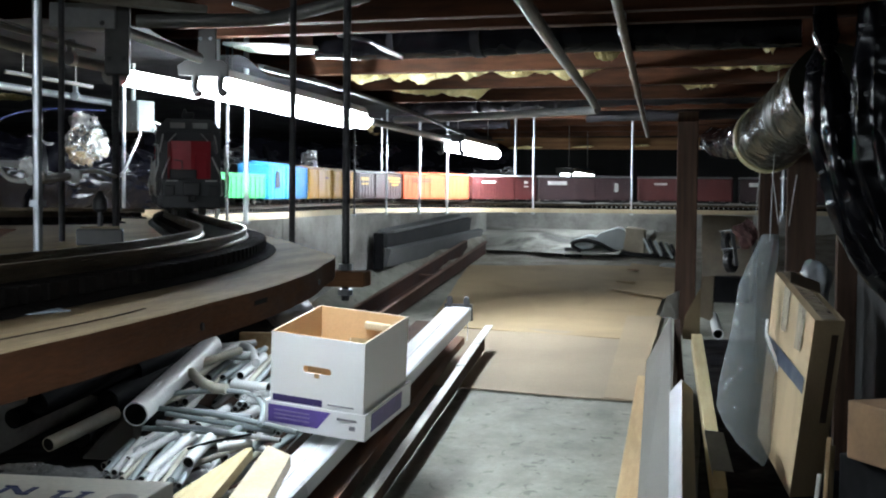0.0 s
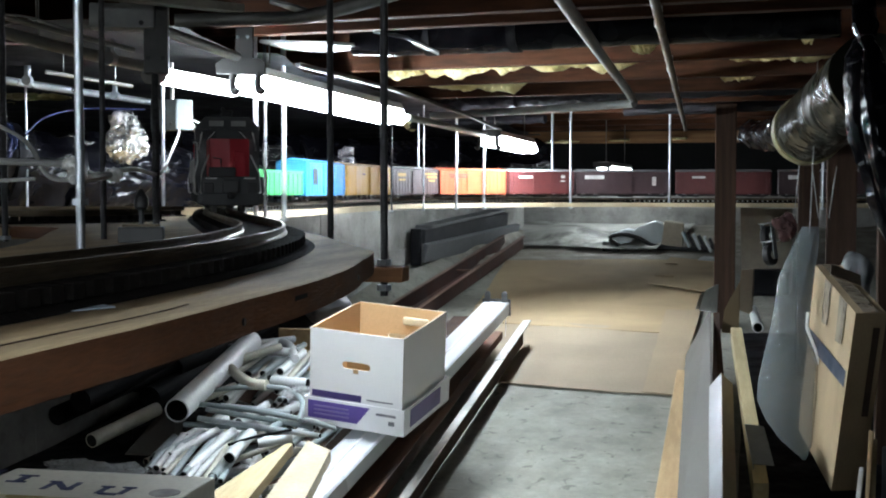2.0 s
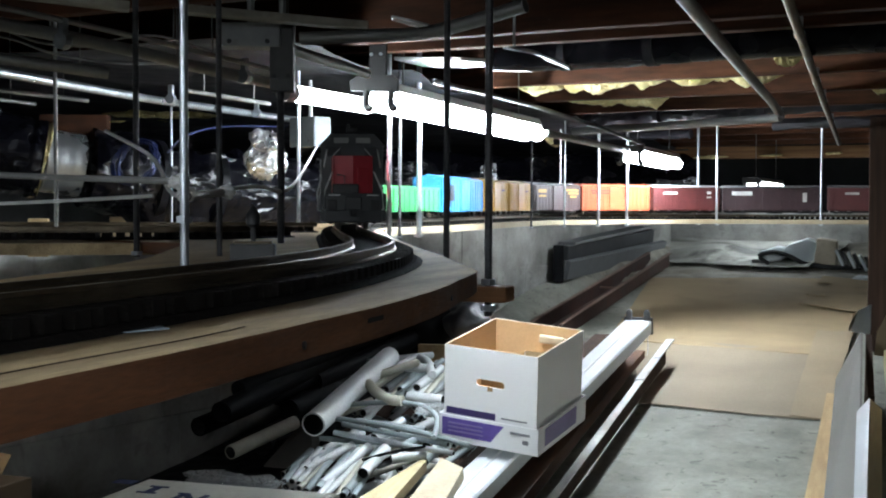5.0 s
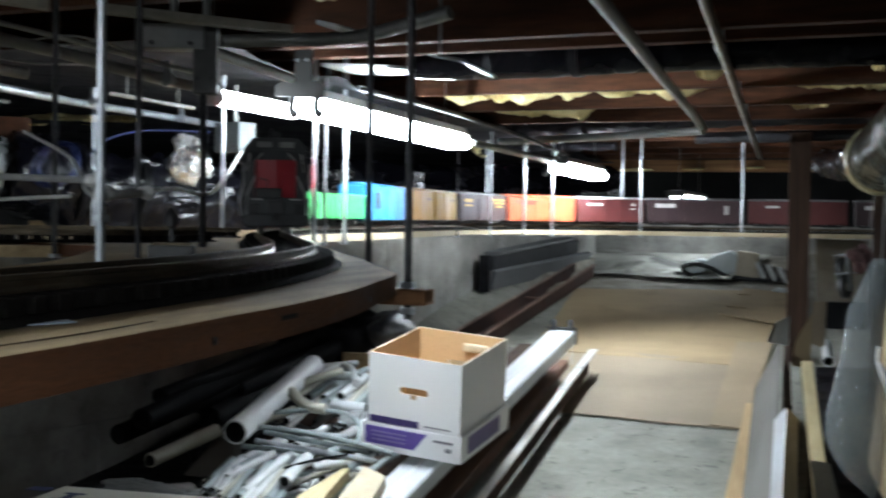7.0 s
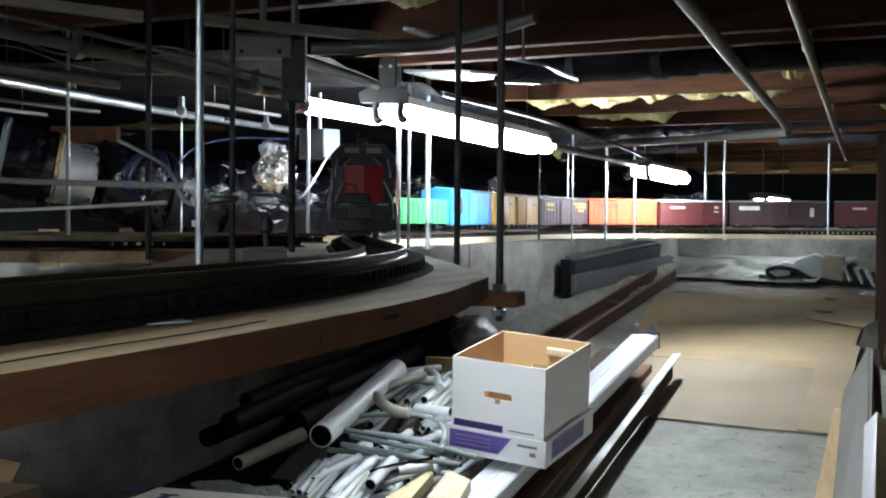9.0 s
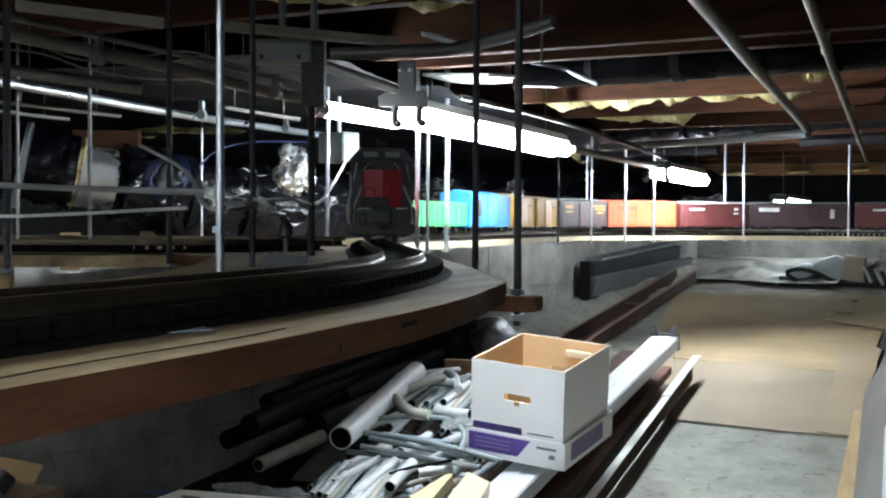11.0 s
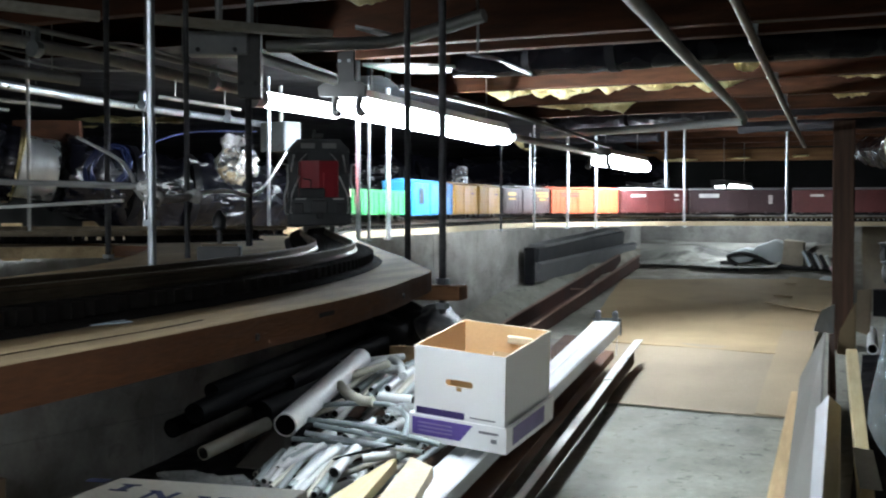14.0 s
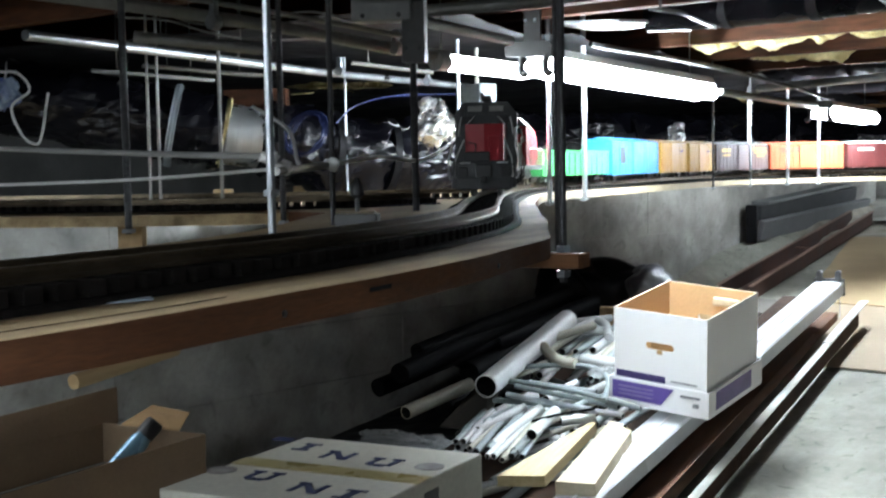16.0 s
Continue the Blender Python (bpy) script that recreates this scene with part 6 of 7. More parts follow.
PIPES = (
    # two ends and radius of pipes that lie on top of the heap
    ((-1.662, -0.458, 0.270), (-1.513, -0.215, 0.240), 0.013, PVC), ((-1.557, -0.636, 0.280), (-1.479, -0.461, 0.280), 0.014, CREAM),
    ((-1.500, -1.324, 0.200), (-1.429, -1.152, 0.220), 0.012, PVC), ((-1.547, -1.339, 0.190), (-1.478, -1.134, 0.200), 0.014, PVCG),
    ((-1.405, -1.417, 0.200), (-1.377, -1.156, 0.220), 0.013, PVC), ((-1.317, -1.463, 0.200), (-1.318, -1.178, 0.220), 0.014, PVCG),
    ((-1.295, -1.394, 0.230), (-1.296, -1.223, 0.240), 0.017, PVC), ((-1.353, -1.460, 0.180), (-1.352, -1.198, 0.190), 0.012, CREAM),
    ((-1.377, -0.819, 0.270), (-1.253, -0.838, 0.270), 0.018, PVC), ((-1.545, -0.596, 0.220), (-1.538, -0.280, 0.220), 0.012, PVCG),
    ((-1.485, -0.619, 0.230), (-1.475, -0.213, 0.220), 0.011, PVCG), ((-1.423, -0.621, 0.240), (-1.429, -0.358, 0.230), 0.013, PVC),
    ((-1.486, -1.087, 0.260), (-1.133, -1.147, 0.240), 0.008, PVCG), ((-1.491, -1.140, 0.250), (-1.093, -1.217, 0.240), 0.008, GALV),
    ((-1.446, -1.071, 0.270), (-1.223, -1.086, 0.260), 0.007, GALV), ((-1.537, -1.142, 0.230), (-1.273, -1.147, 0.230), 0.008, PVCG),
    ((-1.270, -1.247, 0.220), (-1.188, -1.190, 0.220), 0.013, PVC), ((-1.256, -1.189, 0.240), (-1.235, -1.107, 0.240), 0.012, PVCG),
    ((-1.189, -1.191, 0.200), (-1.157, -1.029, 0.220), 0.011, PVCG), ((-1.560, -0.985, 0.250), (-1.503, -0.821, 0.250), 0.012, CREAM),
    ((-1.553, -1.176, 0.170), (-1.469, -0.980, 0.200), 0.012, PVC), ((-1.390, -1.080, 0.220), (-1.354, -0.936, 0.230), 0.014, PVC),
)
for a, b, r, m in PIPES:
    one_pipe(S(*a), S(*b), r, m, {id(PVC): "short white plastic pipe in the heap", id(PVCG): "grey plastic conduit in the heap", id(CREAM): "cream plastic pipe in the heap", id(GALV): "thin steel conduit in the heap"}[id(m)])
bent([S(*(-1.532, -0.769, 0.290)), S(*(-1.485, -0.828, 0.285)), S(*(-1.417, -0.886, 0.280)), S(*(-1.367, -0.894, 0.280))], 0.017, CREAM, "cream plastic elbow fitting on the heap")
bent([S(*(-1.517, -0.332, 0.260)), S(*(-1.466, -0.385, 0.260)), S(*(-1.405, -0.517, 0.255))], 0.015, PVC, "white plastic elbow fitting on the heap")
bent([S(*(-1.558, -0.942, 0.270)), S(*(-1.443, -0.894, 0.270)), S(*(-1.306, -0.907, 0.275)), S(*(-1.210, -1.021, 0.275)), S(*(-1.162, -1.183, 0.270))], 0.008, PVCG, "bent grey conduit curling over the heap")
bent([S(*(-1.521, -1.070, 0.270)), S(*(-1.341, -1.105, 0.270)), S(*(-1.149, -1.149, 0.260)), S(*(-1.056, -1.175, 0.250))], 0.008, PVCG, "bent grey conduit curling over the heap")
bent([S(*(-1.315, -1.344, 0.250)), S(*(-1.260, -1.269, 0.250)), S(*(-1.182, -1.203, 0.250))], 0.004, BLACKABS, "thin black hose across the heap")
rnd = random.Random(11)
HEAPM = (PVC, PVCG, CREAM, PVC, PVCG)
for k in range(85):
    layer = rnd.random()
    x, s = rnd.uniform(-1.62, -1.20), rnd.uniform(-1.35, -0.05)
    ang = rnd.gauss(0.12, 0.22) if rnd.random() < 0.8 else rnd.uniform(-1.4, 1.4)
    ln = rnd.uniform(0.12, 0.42)
    nn = 0.03 + 0.16 * layer
    r = rnd.choice((0.009, 0.011, 0.011, 0.013, 0.016))
    dx, ds = math.sin(ang) * ln / 2, math.cos(ang) * ln / 2
    if x - abs(dx) < -1.78:
        continue
    m = HEAPM[k % 5]
    one_pipe(S(x - dx, s - ds, nn + rnd.uniform(-0.015, 0.015)), S(x + dx, s + ds, nn + rnd.uniform(-0.015, 0.015)), r, m, {id(PVC): "short white plastic pipe in the heap", id(PVCG): "grey plastic conduit in the heap", id(CREAM): "cream plastic pipe in the heap"}[id(m)], n=12)
# a fan of thin pipes at the near end, and a bundle at the far end
for n, f0, f1, b0, b1, r0 in ((11, (-1.530, 3.185, -0.012), (-1.290, 3.115, -0.022), (-1.545, 3.42, 0.026), (-1.335, 3.46, 0.030), 0.0085), (7, (-1.515, 3.97, 0.118), (-1.375, 3.99, 0.120), (-1.565, 4.35, 0.176), (-1.405, 4.27, 0.162), 0.0105)):
    for k in range(n):
        f = (k + rnd.uniform(-0.25, 0.25)) / (n - 1)
        a, b = Vector(f0).lerp(Vector(f1), f), Vector(b0).lerp(Vector(b1), f + rnd.uniform(-0.1, 0.1))
        d = (b - a).normalized()
        m = HEAPM[(k * 2 + n) % 5]
        one_pipe(a - d * rnd.uniform(0, 0.06), b + d * rnd.uniform(-0.03, 0.05), r0 * rnd.uniform(0.85, 1.3), m, {id(PVC): "short white plastic pipe in the heap", id(PVCG): "grey plastic conduit in the heap", id(CREAM): "cream plastic pipe in the heap"}[id(m)], n=12)
for a, b, r, m, lb in (((-1.617, 3.968, 0.158), (-1.549, 4.270, 0.203), 0.013, PVC, "long white plastic pipe beside the drain pipe"), ((-1.554, 3.891, 0.146), (-1.544, 4.130, 0.182), 0.013, CREAM, "cream plastic pipe in the heap"), ((-1.525, 4.118, 0.188), (-1.425, 4.130, 0.188), 0.015, PVC, "white plastic tee fitting on the heap")):
    one_pipe(a, b, r, m, lb)
long_bar("heap_board", (-1.45, -1.6, 0.0), (-1.45, 0.2, 0.0), 0.62, 0.03, DARKWOOD, "dark board under the heap of pipes", "board")



def slump(name, c, s, label, seed, material, cat="bag"):
    """A slack bag: broad sagging lumps with a few soft creases."""
    bm = B()
    bmesh.ops.create_icosphere(bm, subdivisions=4, radius=1.0)
    c = Vector(c)
    for v in bm.verts:
        p = v.co.copy()
        k = 1 + 0.30 * noise.noise(p * 1.2 + Vector((seed, 0, 0))) - 0.12 * abs(noise.noise(p * 2.6 + Vector((0, seed, 0))))
        v.co = c + Vector((p.x * s[0] * k, p.y * s[1] * k, max(p.z, -0.75) * s[2] * k))
    return solo(name, bm, material, label, cat, smooth=True)


# timber and debris behind the heap
solo("plank", box(B(), (-1.415, 4.70, 0.110), (0.55, 0.03, 0.188), Matrix.Rotation(0.03, 3, "Z"), 0.002), PINE, "pale pine plank on edge behind the heap of pipes", "plank")
bm = extrude(B(), [S(-1.80, 0.42, 0.0), S(-1.80, 0.42, 0.09), S(-1.80, 0.50, 0.09), S(-1.80, 0.50, 0.0)], S(-1.14, 0.30) - S(-1.80, 0.42))
solo("timber", bm, PINE, "brown timber lying across behind the heap of pipes", "timber")
bm = extrude(B(), [S(-1.80, 0.51, 0.10), S(-1.80, 0.51, 0.115), S(-1.80, 0.72, 0.115), S(-1.80, 0.72, 0.10)], S(-1.10, 0.36) - S(-1.80, 0.49))
solo("plank", bm, HARDBOARD, "dusty pale plank lying behind the heap", "plank")
for k, (c, s, m, lb) in enumerate((
        ((-1.790, 4.900, 0.233), (0.24, 0.16, 0.14), BLACKMATT, "black plastic bag slumped on the floor"), ((-1.565, 4.900, 0.278), (0.10, 0.11, 0.085), mat("grey bag", (0.12, 0.125, 0.14), (0.05, 0.052, 0.06), 0.4, scale=8, bump=0.5, fine=20, bumpd=0.02, detail=1), "grey plastic bag slumped on the floor"),
        ((-1.925, 4.800, 0.256), (0.16, 0.14, 0.15), BLACKMATT, "black plastic bag slumped on the floor"))):
    slump("plastic_bag", c, s, lb, 60 + k, m)
for k, (c, s) in enumerate((((-1.649, -1.564, 0.250), (0.085, 0.05, 0.022)), ((-1.524, -1.578, 0.250), (0.06, 0.05, 0.022)), ((-1.250, -0.928, 0.270), (0.05, 0.05, 0.018)))):
    clump("plastic_wrap", S(*c), s, "crumpled clear plastic wrap on the heap", seed=70 + k, material=FILM, cat="plastic wrap")

# offcuts in front of the white box
def offcut(poly, off, m, label):
    return solo("wood_offcut", extrude(B(), poly, off), m, label, "wood offcut")


offcut([(-1.197, 3.387, 0.030), (-1.179, 3.375, 0.029), (-1.158, 2.969, -0.032), (-1.280, 2.940, -0.037)], TILT @ Vector((0, 0, -0.03)), PALEWOOD, "pale pine offcut lying on the heap")
offcut([(-1.120, 3.334, 0.048), (-1.034, 3.270, 0.038), (-0.989, 2.894, -0.018), (-1.089, 2.879, -0.020)], TILT @ Vector((0, 0, -0.10)), mat("pale carton", (0.60, 0.52, 0.38), (0.50, 0.42, 0.29), 0.8, grime=0.25), "pale cardboard carton end beside the offcut")


# cartons in front
def carton(name, c, size, yaw, label, m=None, top=None, tape=True, stand=None):
    root = thing(name, c, label, "carton", "cartons")
    c = Vector(c)
    rot = Matrix.Rotation(yaw, 3, "Z")
    part("body", box(B(), c + Vector((0, 0, size[2] / 2)), size, rot, 0.004), m or CARD, root)
    if tape:
        part("tape", box(B(), c + Vector((0, 0, size[2] + 0.0006)), (size[0], 0.05, 0.001), rot), mat("packing tape", (0.55, 0.47, 0.22), (0.5, 0.42, 0.2), 0.3, grime=0.15), root, "yellowish packing tape")
    return root, c, rot


wid, dep2, yaw = 0.375, 0.43, radians(1.5)
mid = Vector((-1.035, 1.815, 0.250))
WC = mat("white carton", (0.80, 0.78, 0.70), (0.74, 0.71, 0.62), 0.7, scale=6, bump=0.05, grime=0.18)
NAVY = mat("navy ink", (0.035, 0.05, 0.16), None, 0.6, grime=0.2)
up_c, cc, rr = carton("carton", (mid.x, mid.y, -0.07), (wid, dep2, 0.32), yaw, "white cardboard carton printed with dark blue marks", WC)
carton("carton", (mid.x, mid.y, -0.42), (wid, dep2, 0.345), yaw, "plain brown cardboard carton under the printed one", CARD)
def printed(c, kind, size=0.052):
    """Heavy dark blue strokes of one printed mark, lying on the carton."""
    c = Vector(c)
    strokes = {"bar": ((0, 0, 0.30, 1, 0), (0, 0.45, 0.7, 0.14, 0), (0, -0.45, 0.7, 0.14, 0)),
               "zig": ((-0.42, 0, 0.2, 1, 0), (0.42, 0, 0.2, 1, 0), (0, 0, 0.24, 1.15, 0.66), (-0.42, 0.45, 0.4, 0.14, 0), (0.42, -0.45, 0.4, 0.14, 0)),
               "cup": ((-0.38, 0.1, 0.22, 0.85, 0), (0.38, 0.1, 0.2, 0.85, 0), (0, -0.38, 0.6, 0.22, 0), (-0.38, 0.48, 0.45, 0.14, 0), (0.38, 0.48, 0.45, 0.14, 0)),
               "dot": ((0, 0, 0.8, 0.55, 0),)}[kind]
    for k, (u, v, w, h, tilt) in enumerate(strokes):
        part("printed_bar", box(B(), c + rr @ Vector((u * size, v * size, 0.0006 + k * 0.0003)), (w * size, h * size, 0.001), rr @ Matrix.Rotation(tilt, 3, "Z")), NAVY, up_c)


for c, kind in (((-1.252, 1.986, 0.250), "dot"), ((-1.171, 1.947, 0.250), "bar"), ((-1.079, 1.913, 0.250), "zig"), ((-0.977, 1.897, 0.250), "cup"), ((-1.112, 1.730, 0.250), "cup"), ((-0.993, 1.698, 0.250), "zig"), ((-0.911, 1.693, 0.250), "bar")):
    printed(c, kind)
GREYINK = mat("grey ink mark", (0.30, 0.27, 0.27), (0.42, 0.40, 0.38), 0.7, scale=40)
for c in ((-0.888, 1.905, 0.250), (-1.201, 1.737, 0.250)):
    bm = B()
    sweep(bm, [Vector(c) + Vector((0, 0, 0.0003)), Vector(c) + Vector((0, 0, 0.0014))], circle(0.026, 14), up=Vector((0, 1, 0)))
    part("printed_mark", bm, GREYINK, up_c, "round grey printed mark")
part("printed_mark", box(B(), cc + rr @ Vector((-0.33 * wid, -dep2 / 2 - 0.0008, 0.28)), (0.03, 0.001, 0.05), rr), mat("red ink", (0.5, 0.03, 0.05), None, 0.6), up_c, "red printed mark")
part("printed_mark", box(B(), cc + rr @ Vector((wid / 2 + 0.0008, 0.02, 0.25)), (0.001, 0.05, 0.10), rr), mat("dark ink", (0.12, 0.11, 0.11), None, 0.6), up_c, "dark printed mark")

# open brown carton below the board, by the wall
def open_carton():
    x0, x1, y0, y1, top = -1.90, -1.60, 1.60, 2.17, 0.195
    base = ground_z(1.9) - 0.01
    mid = Vector(((x0 + x1) / 2, (y0 + y1) / 2, base))
    root = thing("open_carton", mid, "open brown cardboard carton with raised flaps", "carton", "cartons")
    h = top - base
    for c, sz in (((x1, mid.y), (0.005, y1 - y0)), ((x0, mid.y), (0.005, y1 - y0)), ((mid.x, y0), (x1 - x0 - 0.01, 0.005)), ((mid.x, y1), (x1 - x0 - 0.01, 0.005))):
        part("side", box(B(), (c[0], c[1], base + h / 2), (*sz, h)), CARDDARK, root)
    part("bottom", box(B(), (mid.x, mid.y, base + 0.004), (x1 - x0 - 0.02, y1 - y0 - 0.02, 0.005)), CARDDARK, root)
    part("packing_paper", box(B(), (mid.x, mid.y, top - 0.09), (x1 - x0 - 0.02, y1 - y0 - 0.02, 0.006), None, 0.002), mat("grey paper", (0.34, 0.34, 0.32), (0.25, 0.25, 0.24), 0.8, scale=14, bump=0.6, bumpd=0.01), root, "grey packing paper inside")
    part("flap", extrude(B(), [(x0, y0, top), (x0, y1 + 0.05, top - 0.01), (x0 - 0.03, y1 + 0.08, top + 0.068), (x0 - 0.03, y0, top + 0.055)], (0.004, 0, 0)), CARDDARK, root)
    # lamp light on this flap is painted as a lighter orange brown
    part("flap", extrude(B(), [(x0 + 0.06, y1, top), (x1 - 0.07, y1, top), (x1 - 0.11, y1 + 0.08, top + 0.02), (x0 + 0.08, y1 + 0.08, top + 0.03)], (0, 0.002, 0.004)), mat("lamp-lit flap brown", (0.36, 0.22, 0.10), (0.30, 0.18, 0.08), 0.85), root)
    part("flap", extrude(B(), [(x1, y0, top), (x1, y1, top), (x1 + 0.012, y1 - 0.02, top - 0.11), (x1 + 0.012, y0, top - 0.11)], (0.004, 0, 0)), CARDDARK, root)
    p = Vector((-1.72, 2.10, 0.185))
    can = thing("spray_can", p - Vector((0, 0, 0.1)), "blue spray can with a black cap in the open carton", "spray can")
    ax2 = Vector((0.30, 0.45, 0.55)).normalized()
    bm = B()
    sweep(bm, [p - ax2 * 0.12, p, p + ax2 * 0.012], circle(0.022, 18), scales=[1, 1, 0.75])
    part("can_body", bm, mat("blue can", (0.25, 0.42, 0.55), (0.2, 0.36, 0.48), 0.3, 0.4), can, "pale blue metal body", True)
    bm = B()
    sweep(bm, [p + ax2 * 0.012, p + ax2 * 0.045, p + ax2 * 0.052], circle(0.021, 18), scales=[1, 1, 0.8])
    part("cap", bm, BLACKPAINT, can, "black plastic cap", True)


CARDDARK = mat("old brown cardboard", (0.22, 0.145, 0.085), (0.17, 0.11, 0.065), 0.85, scale=4, bump=0.1, fine=140, grime=0.25)
open_carton()
bm = B()
rod(bm, (-1.300, 1.500, 0.434), (-1.299, 1.740, 0.454), 0.0125, 12)
solo("wood_dowel", bm, PINE, "pine stick sticking out below the track board", "stick", smooth=True)

# ---- boards leaning along the right ----
long_bar("pine_board", (-0.138, -1.9, 0.004), (-0.106, 0.27, 0.004), 0.098, 0.022, PINE, "knotty pine board lying on the floor edge", "board")


def leaning(name, far_b, far_t, near_b, near_t, thick, m, label, cat="board"):
    bm = extrude(B(), [far_b, far_t, near_t, near_b], (thick, 0, 0))
    return solo(name, bm, m, label, cat)


leaning("hardboard_sheet", (-0.123, 4.850, 0.122), (-0.037, 4.850, 0.295), (-0.091, 2.750, -0.065), (-0.007, 2.650, 0.030), 0.006, HARDBOARD, "large grey hardboard sheet leaning along the floor")
leaning("dark_board", (-0.023, 4.800, 0.025), (-0.020, 4.800, 0.294), (-0.012, 4.200, -0.109), (-0.004, 4.200, 0.157), 0.02, DARKWOOD, "dark board standing behind the hardboard sheet")
FLASH = mat("bright flashing", (0.52, 0.56, 0.60), (0.40, 0.44, 0.47), 0.3, 0.5, scale=5, bump=0.05, fine=30, stretch=(1, 0.4, 1), grime=0.35, detail=2)


def flashing():
    a, b, c = (Vector(p) for p in ((-0.024, 3.450, 0.221), (0.007, 3.450, 0.259), (0.038, 3.480, 0.225)))
    a2, b2, c2 = (Vector(p) for p in ((-0.012, 2.400, 0.076), (0.011, 2.400, 0.099), (0.041, 2.430, 0.071)))
    root = thing("metal_flashing", (b2.x, b2.y, b2.z - 0.1), "bright galvanised flashing folded over a pale board on edge", "flashing")
    part("leaf", extrude(B(), [a, b, b2, a2], (0.001, 0, -0.001)), FLASH, root, "bright galvanised leaf")
    part("leaf", extrude(B(), [a, a2, a2 - Vector((0, 0, 0.42)), a - Vector((0, 0, 0.38))], (0.001, 0, 0)), FLASH, root, "bright galvanised leaf")
    part("board", extrude(B(), [b + Vector((0.002, 0, -0.002)), c, c2, b2 + Vector((0.002, 0, -0.002))], (0, 0, -0.40)), PALEWOOD, root, "pale yellow board edge")


flashing()


def stick(name, a, b, w, h, m, label, cat="stick"):
    a, b = Vector(a), Vector(b)
    d, sd, u = frame_at(b - a)
    return solo(name, box(B(), (a + b) / 2, (w, (b - a).length, h), Matrix((sd, d, u)).transposed(), 0.002), m, label, cat)


stick("yellow_stud", (0.060, 4.600, 0.236), (0.106, 3.200, -0.001), 0.038, 0.05, PALEWOOD, "pale yellow timber stud leaning along the floor", "stud")
ZINC = mat("grey sheet steel", (0.30, 0.32, 0.345), (0.25, 0.27, 0.29), 0.5, 0.3, grime=0.2, detail=2)
root = thing("metal_bracket", (0.108, 3.400, 0.076), "grey folded metal bracket hooked on the stud", "bracket")
part("face", extrude(B(), [(0.069, 3.420, 0.129), (0.119, 3.420, 0.124), (0.140, 3.250, 0.058), (0.087, 3.250, 0.060)], (0, 0.002, -0.003)), ZINC, root)
part("side", extrude(B(), [(0.069, 3.420, 0.129), (0.087, 3.250, 0.060), (0.089, 3.270, 0.040), (0.071, 3.440, 0.106)], (0.002, 0.002, 0)), ZINC, root)
for k, (a, b, c, d, m, lb) in enumerate((
        ((0.009, 4.750, 0.224), (0.018, 4.750, 0.308), (0.071, 4.790, 0.408), (0.069, 4.790, 0.215), CARD, "torn cardboard piece standing behind the boards"),
        ((0.067, 4.900, 0.296), (0.079, 4.900, 0.447), (0.125, 4.930, 0.450), (0.120, 4.930, 0.275), CARDG, "torn cardboard piece standing behind the boards"),
        ((-0.077, 5.000, 0.282), (-0.052, 5.000, 0.360), (-0.009, 5.100, 0.376), (-0.012, 5.100, 0.263), WHITEPL, "white plastic bag end behind the boards"))):
    solo("torn_piece", extrude(B(), [a, b, c, d], (0.004, 0.01, 0)), m, lb, "cardboard piece")
one_pipe((0.126, 4.300, 0.293), (0.134, 5.300, 0.260), 0.018, PVC, "white plastic pipe end among the boards", 0.003)
# boards and hooks behind the post
# black block put in for the dark opening low on the panel
solo("dark_crate", box(B(), (0.237, 6.24, (ground_z(6.24) + 0.369) / 2), (0.176, 0.08, 0.369 - ground_z(6.24)), None, 0.004), BLACKMATT, "black block standing for the dark opening before the dusty panel", "crate")
bm = extrude(B(), [(0.096, 6.300, 0.665), (0.338, 6.300, 0.657), (0.341, 6.300, 0.228), (0.104, 6.300, 0.222)], (0, 0.03, 0))
solo("dusty_board", bm, mat("pale panel", (0.24, 0.21, 0.16), (0.18, 0.155, 0.12), 0.75, grime=0.4), "dusty pale panel standing behind the post", "panel")


def caster(c):
    """A swivel caster hung by its plate: tyre, pale hub and folded fork."""
    c = Vector(c)
    root = thing("caster_wheel", c, "black caster wheel with a pale hub by the panel", "caster", "casters")
    ax = Vector((0.85, -0.5, 0.15)).normalized()
    up = Vector((0, 0, 1))
    bm = B()
    sweep(bm, [c - ax * 0.016, c - ax * 0.010, c + ax * 0.010, c + ax * 0.016], circle(0.046, 20), scales=[0.86, 1, 1, 0.86])
    part("tyre", bm, BLACKPAINT, root, "black rubber tyre", True)
    bm = B()
    sweep(bm, [c - ax * 0.019, c + ax * 0.019], circle(0.018, 14))
    part("hub", bm, CREAM, root, "pale plastic hub", True)
    rot = Matrix((ax, up.cross(ax).normalized(), ax.cross(up.cross(ax)).normalized())).transposed()
    for k in (-0.023, 0.023):
        part("fork", box(B(), c + ax * k + up * 0.02, (0.003, 0.03, 0.075), rot, 0.001), GALV, root, "folded steel fork")
    part("plate", box(B(), c + up * 0.058, (0.06, 0.06, 0.004), rot, 0.001), GALV, root, "steel mounting plate")


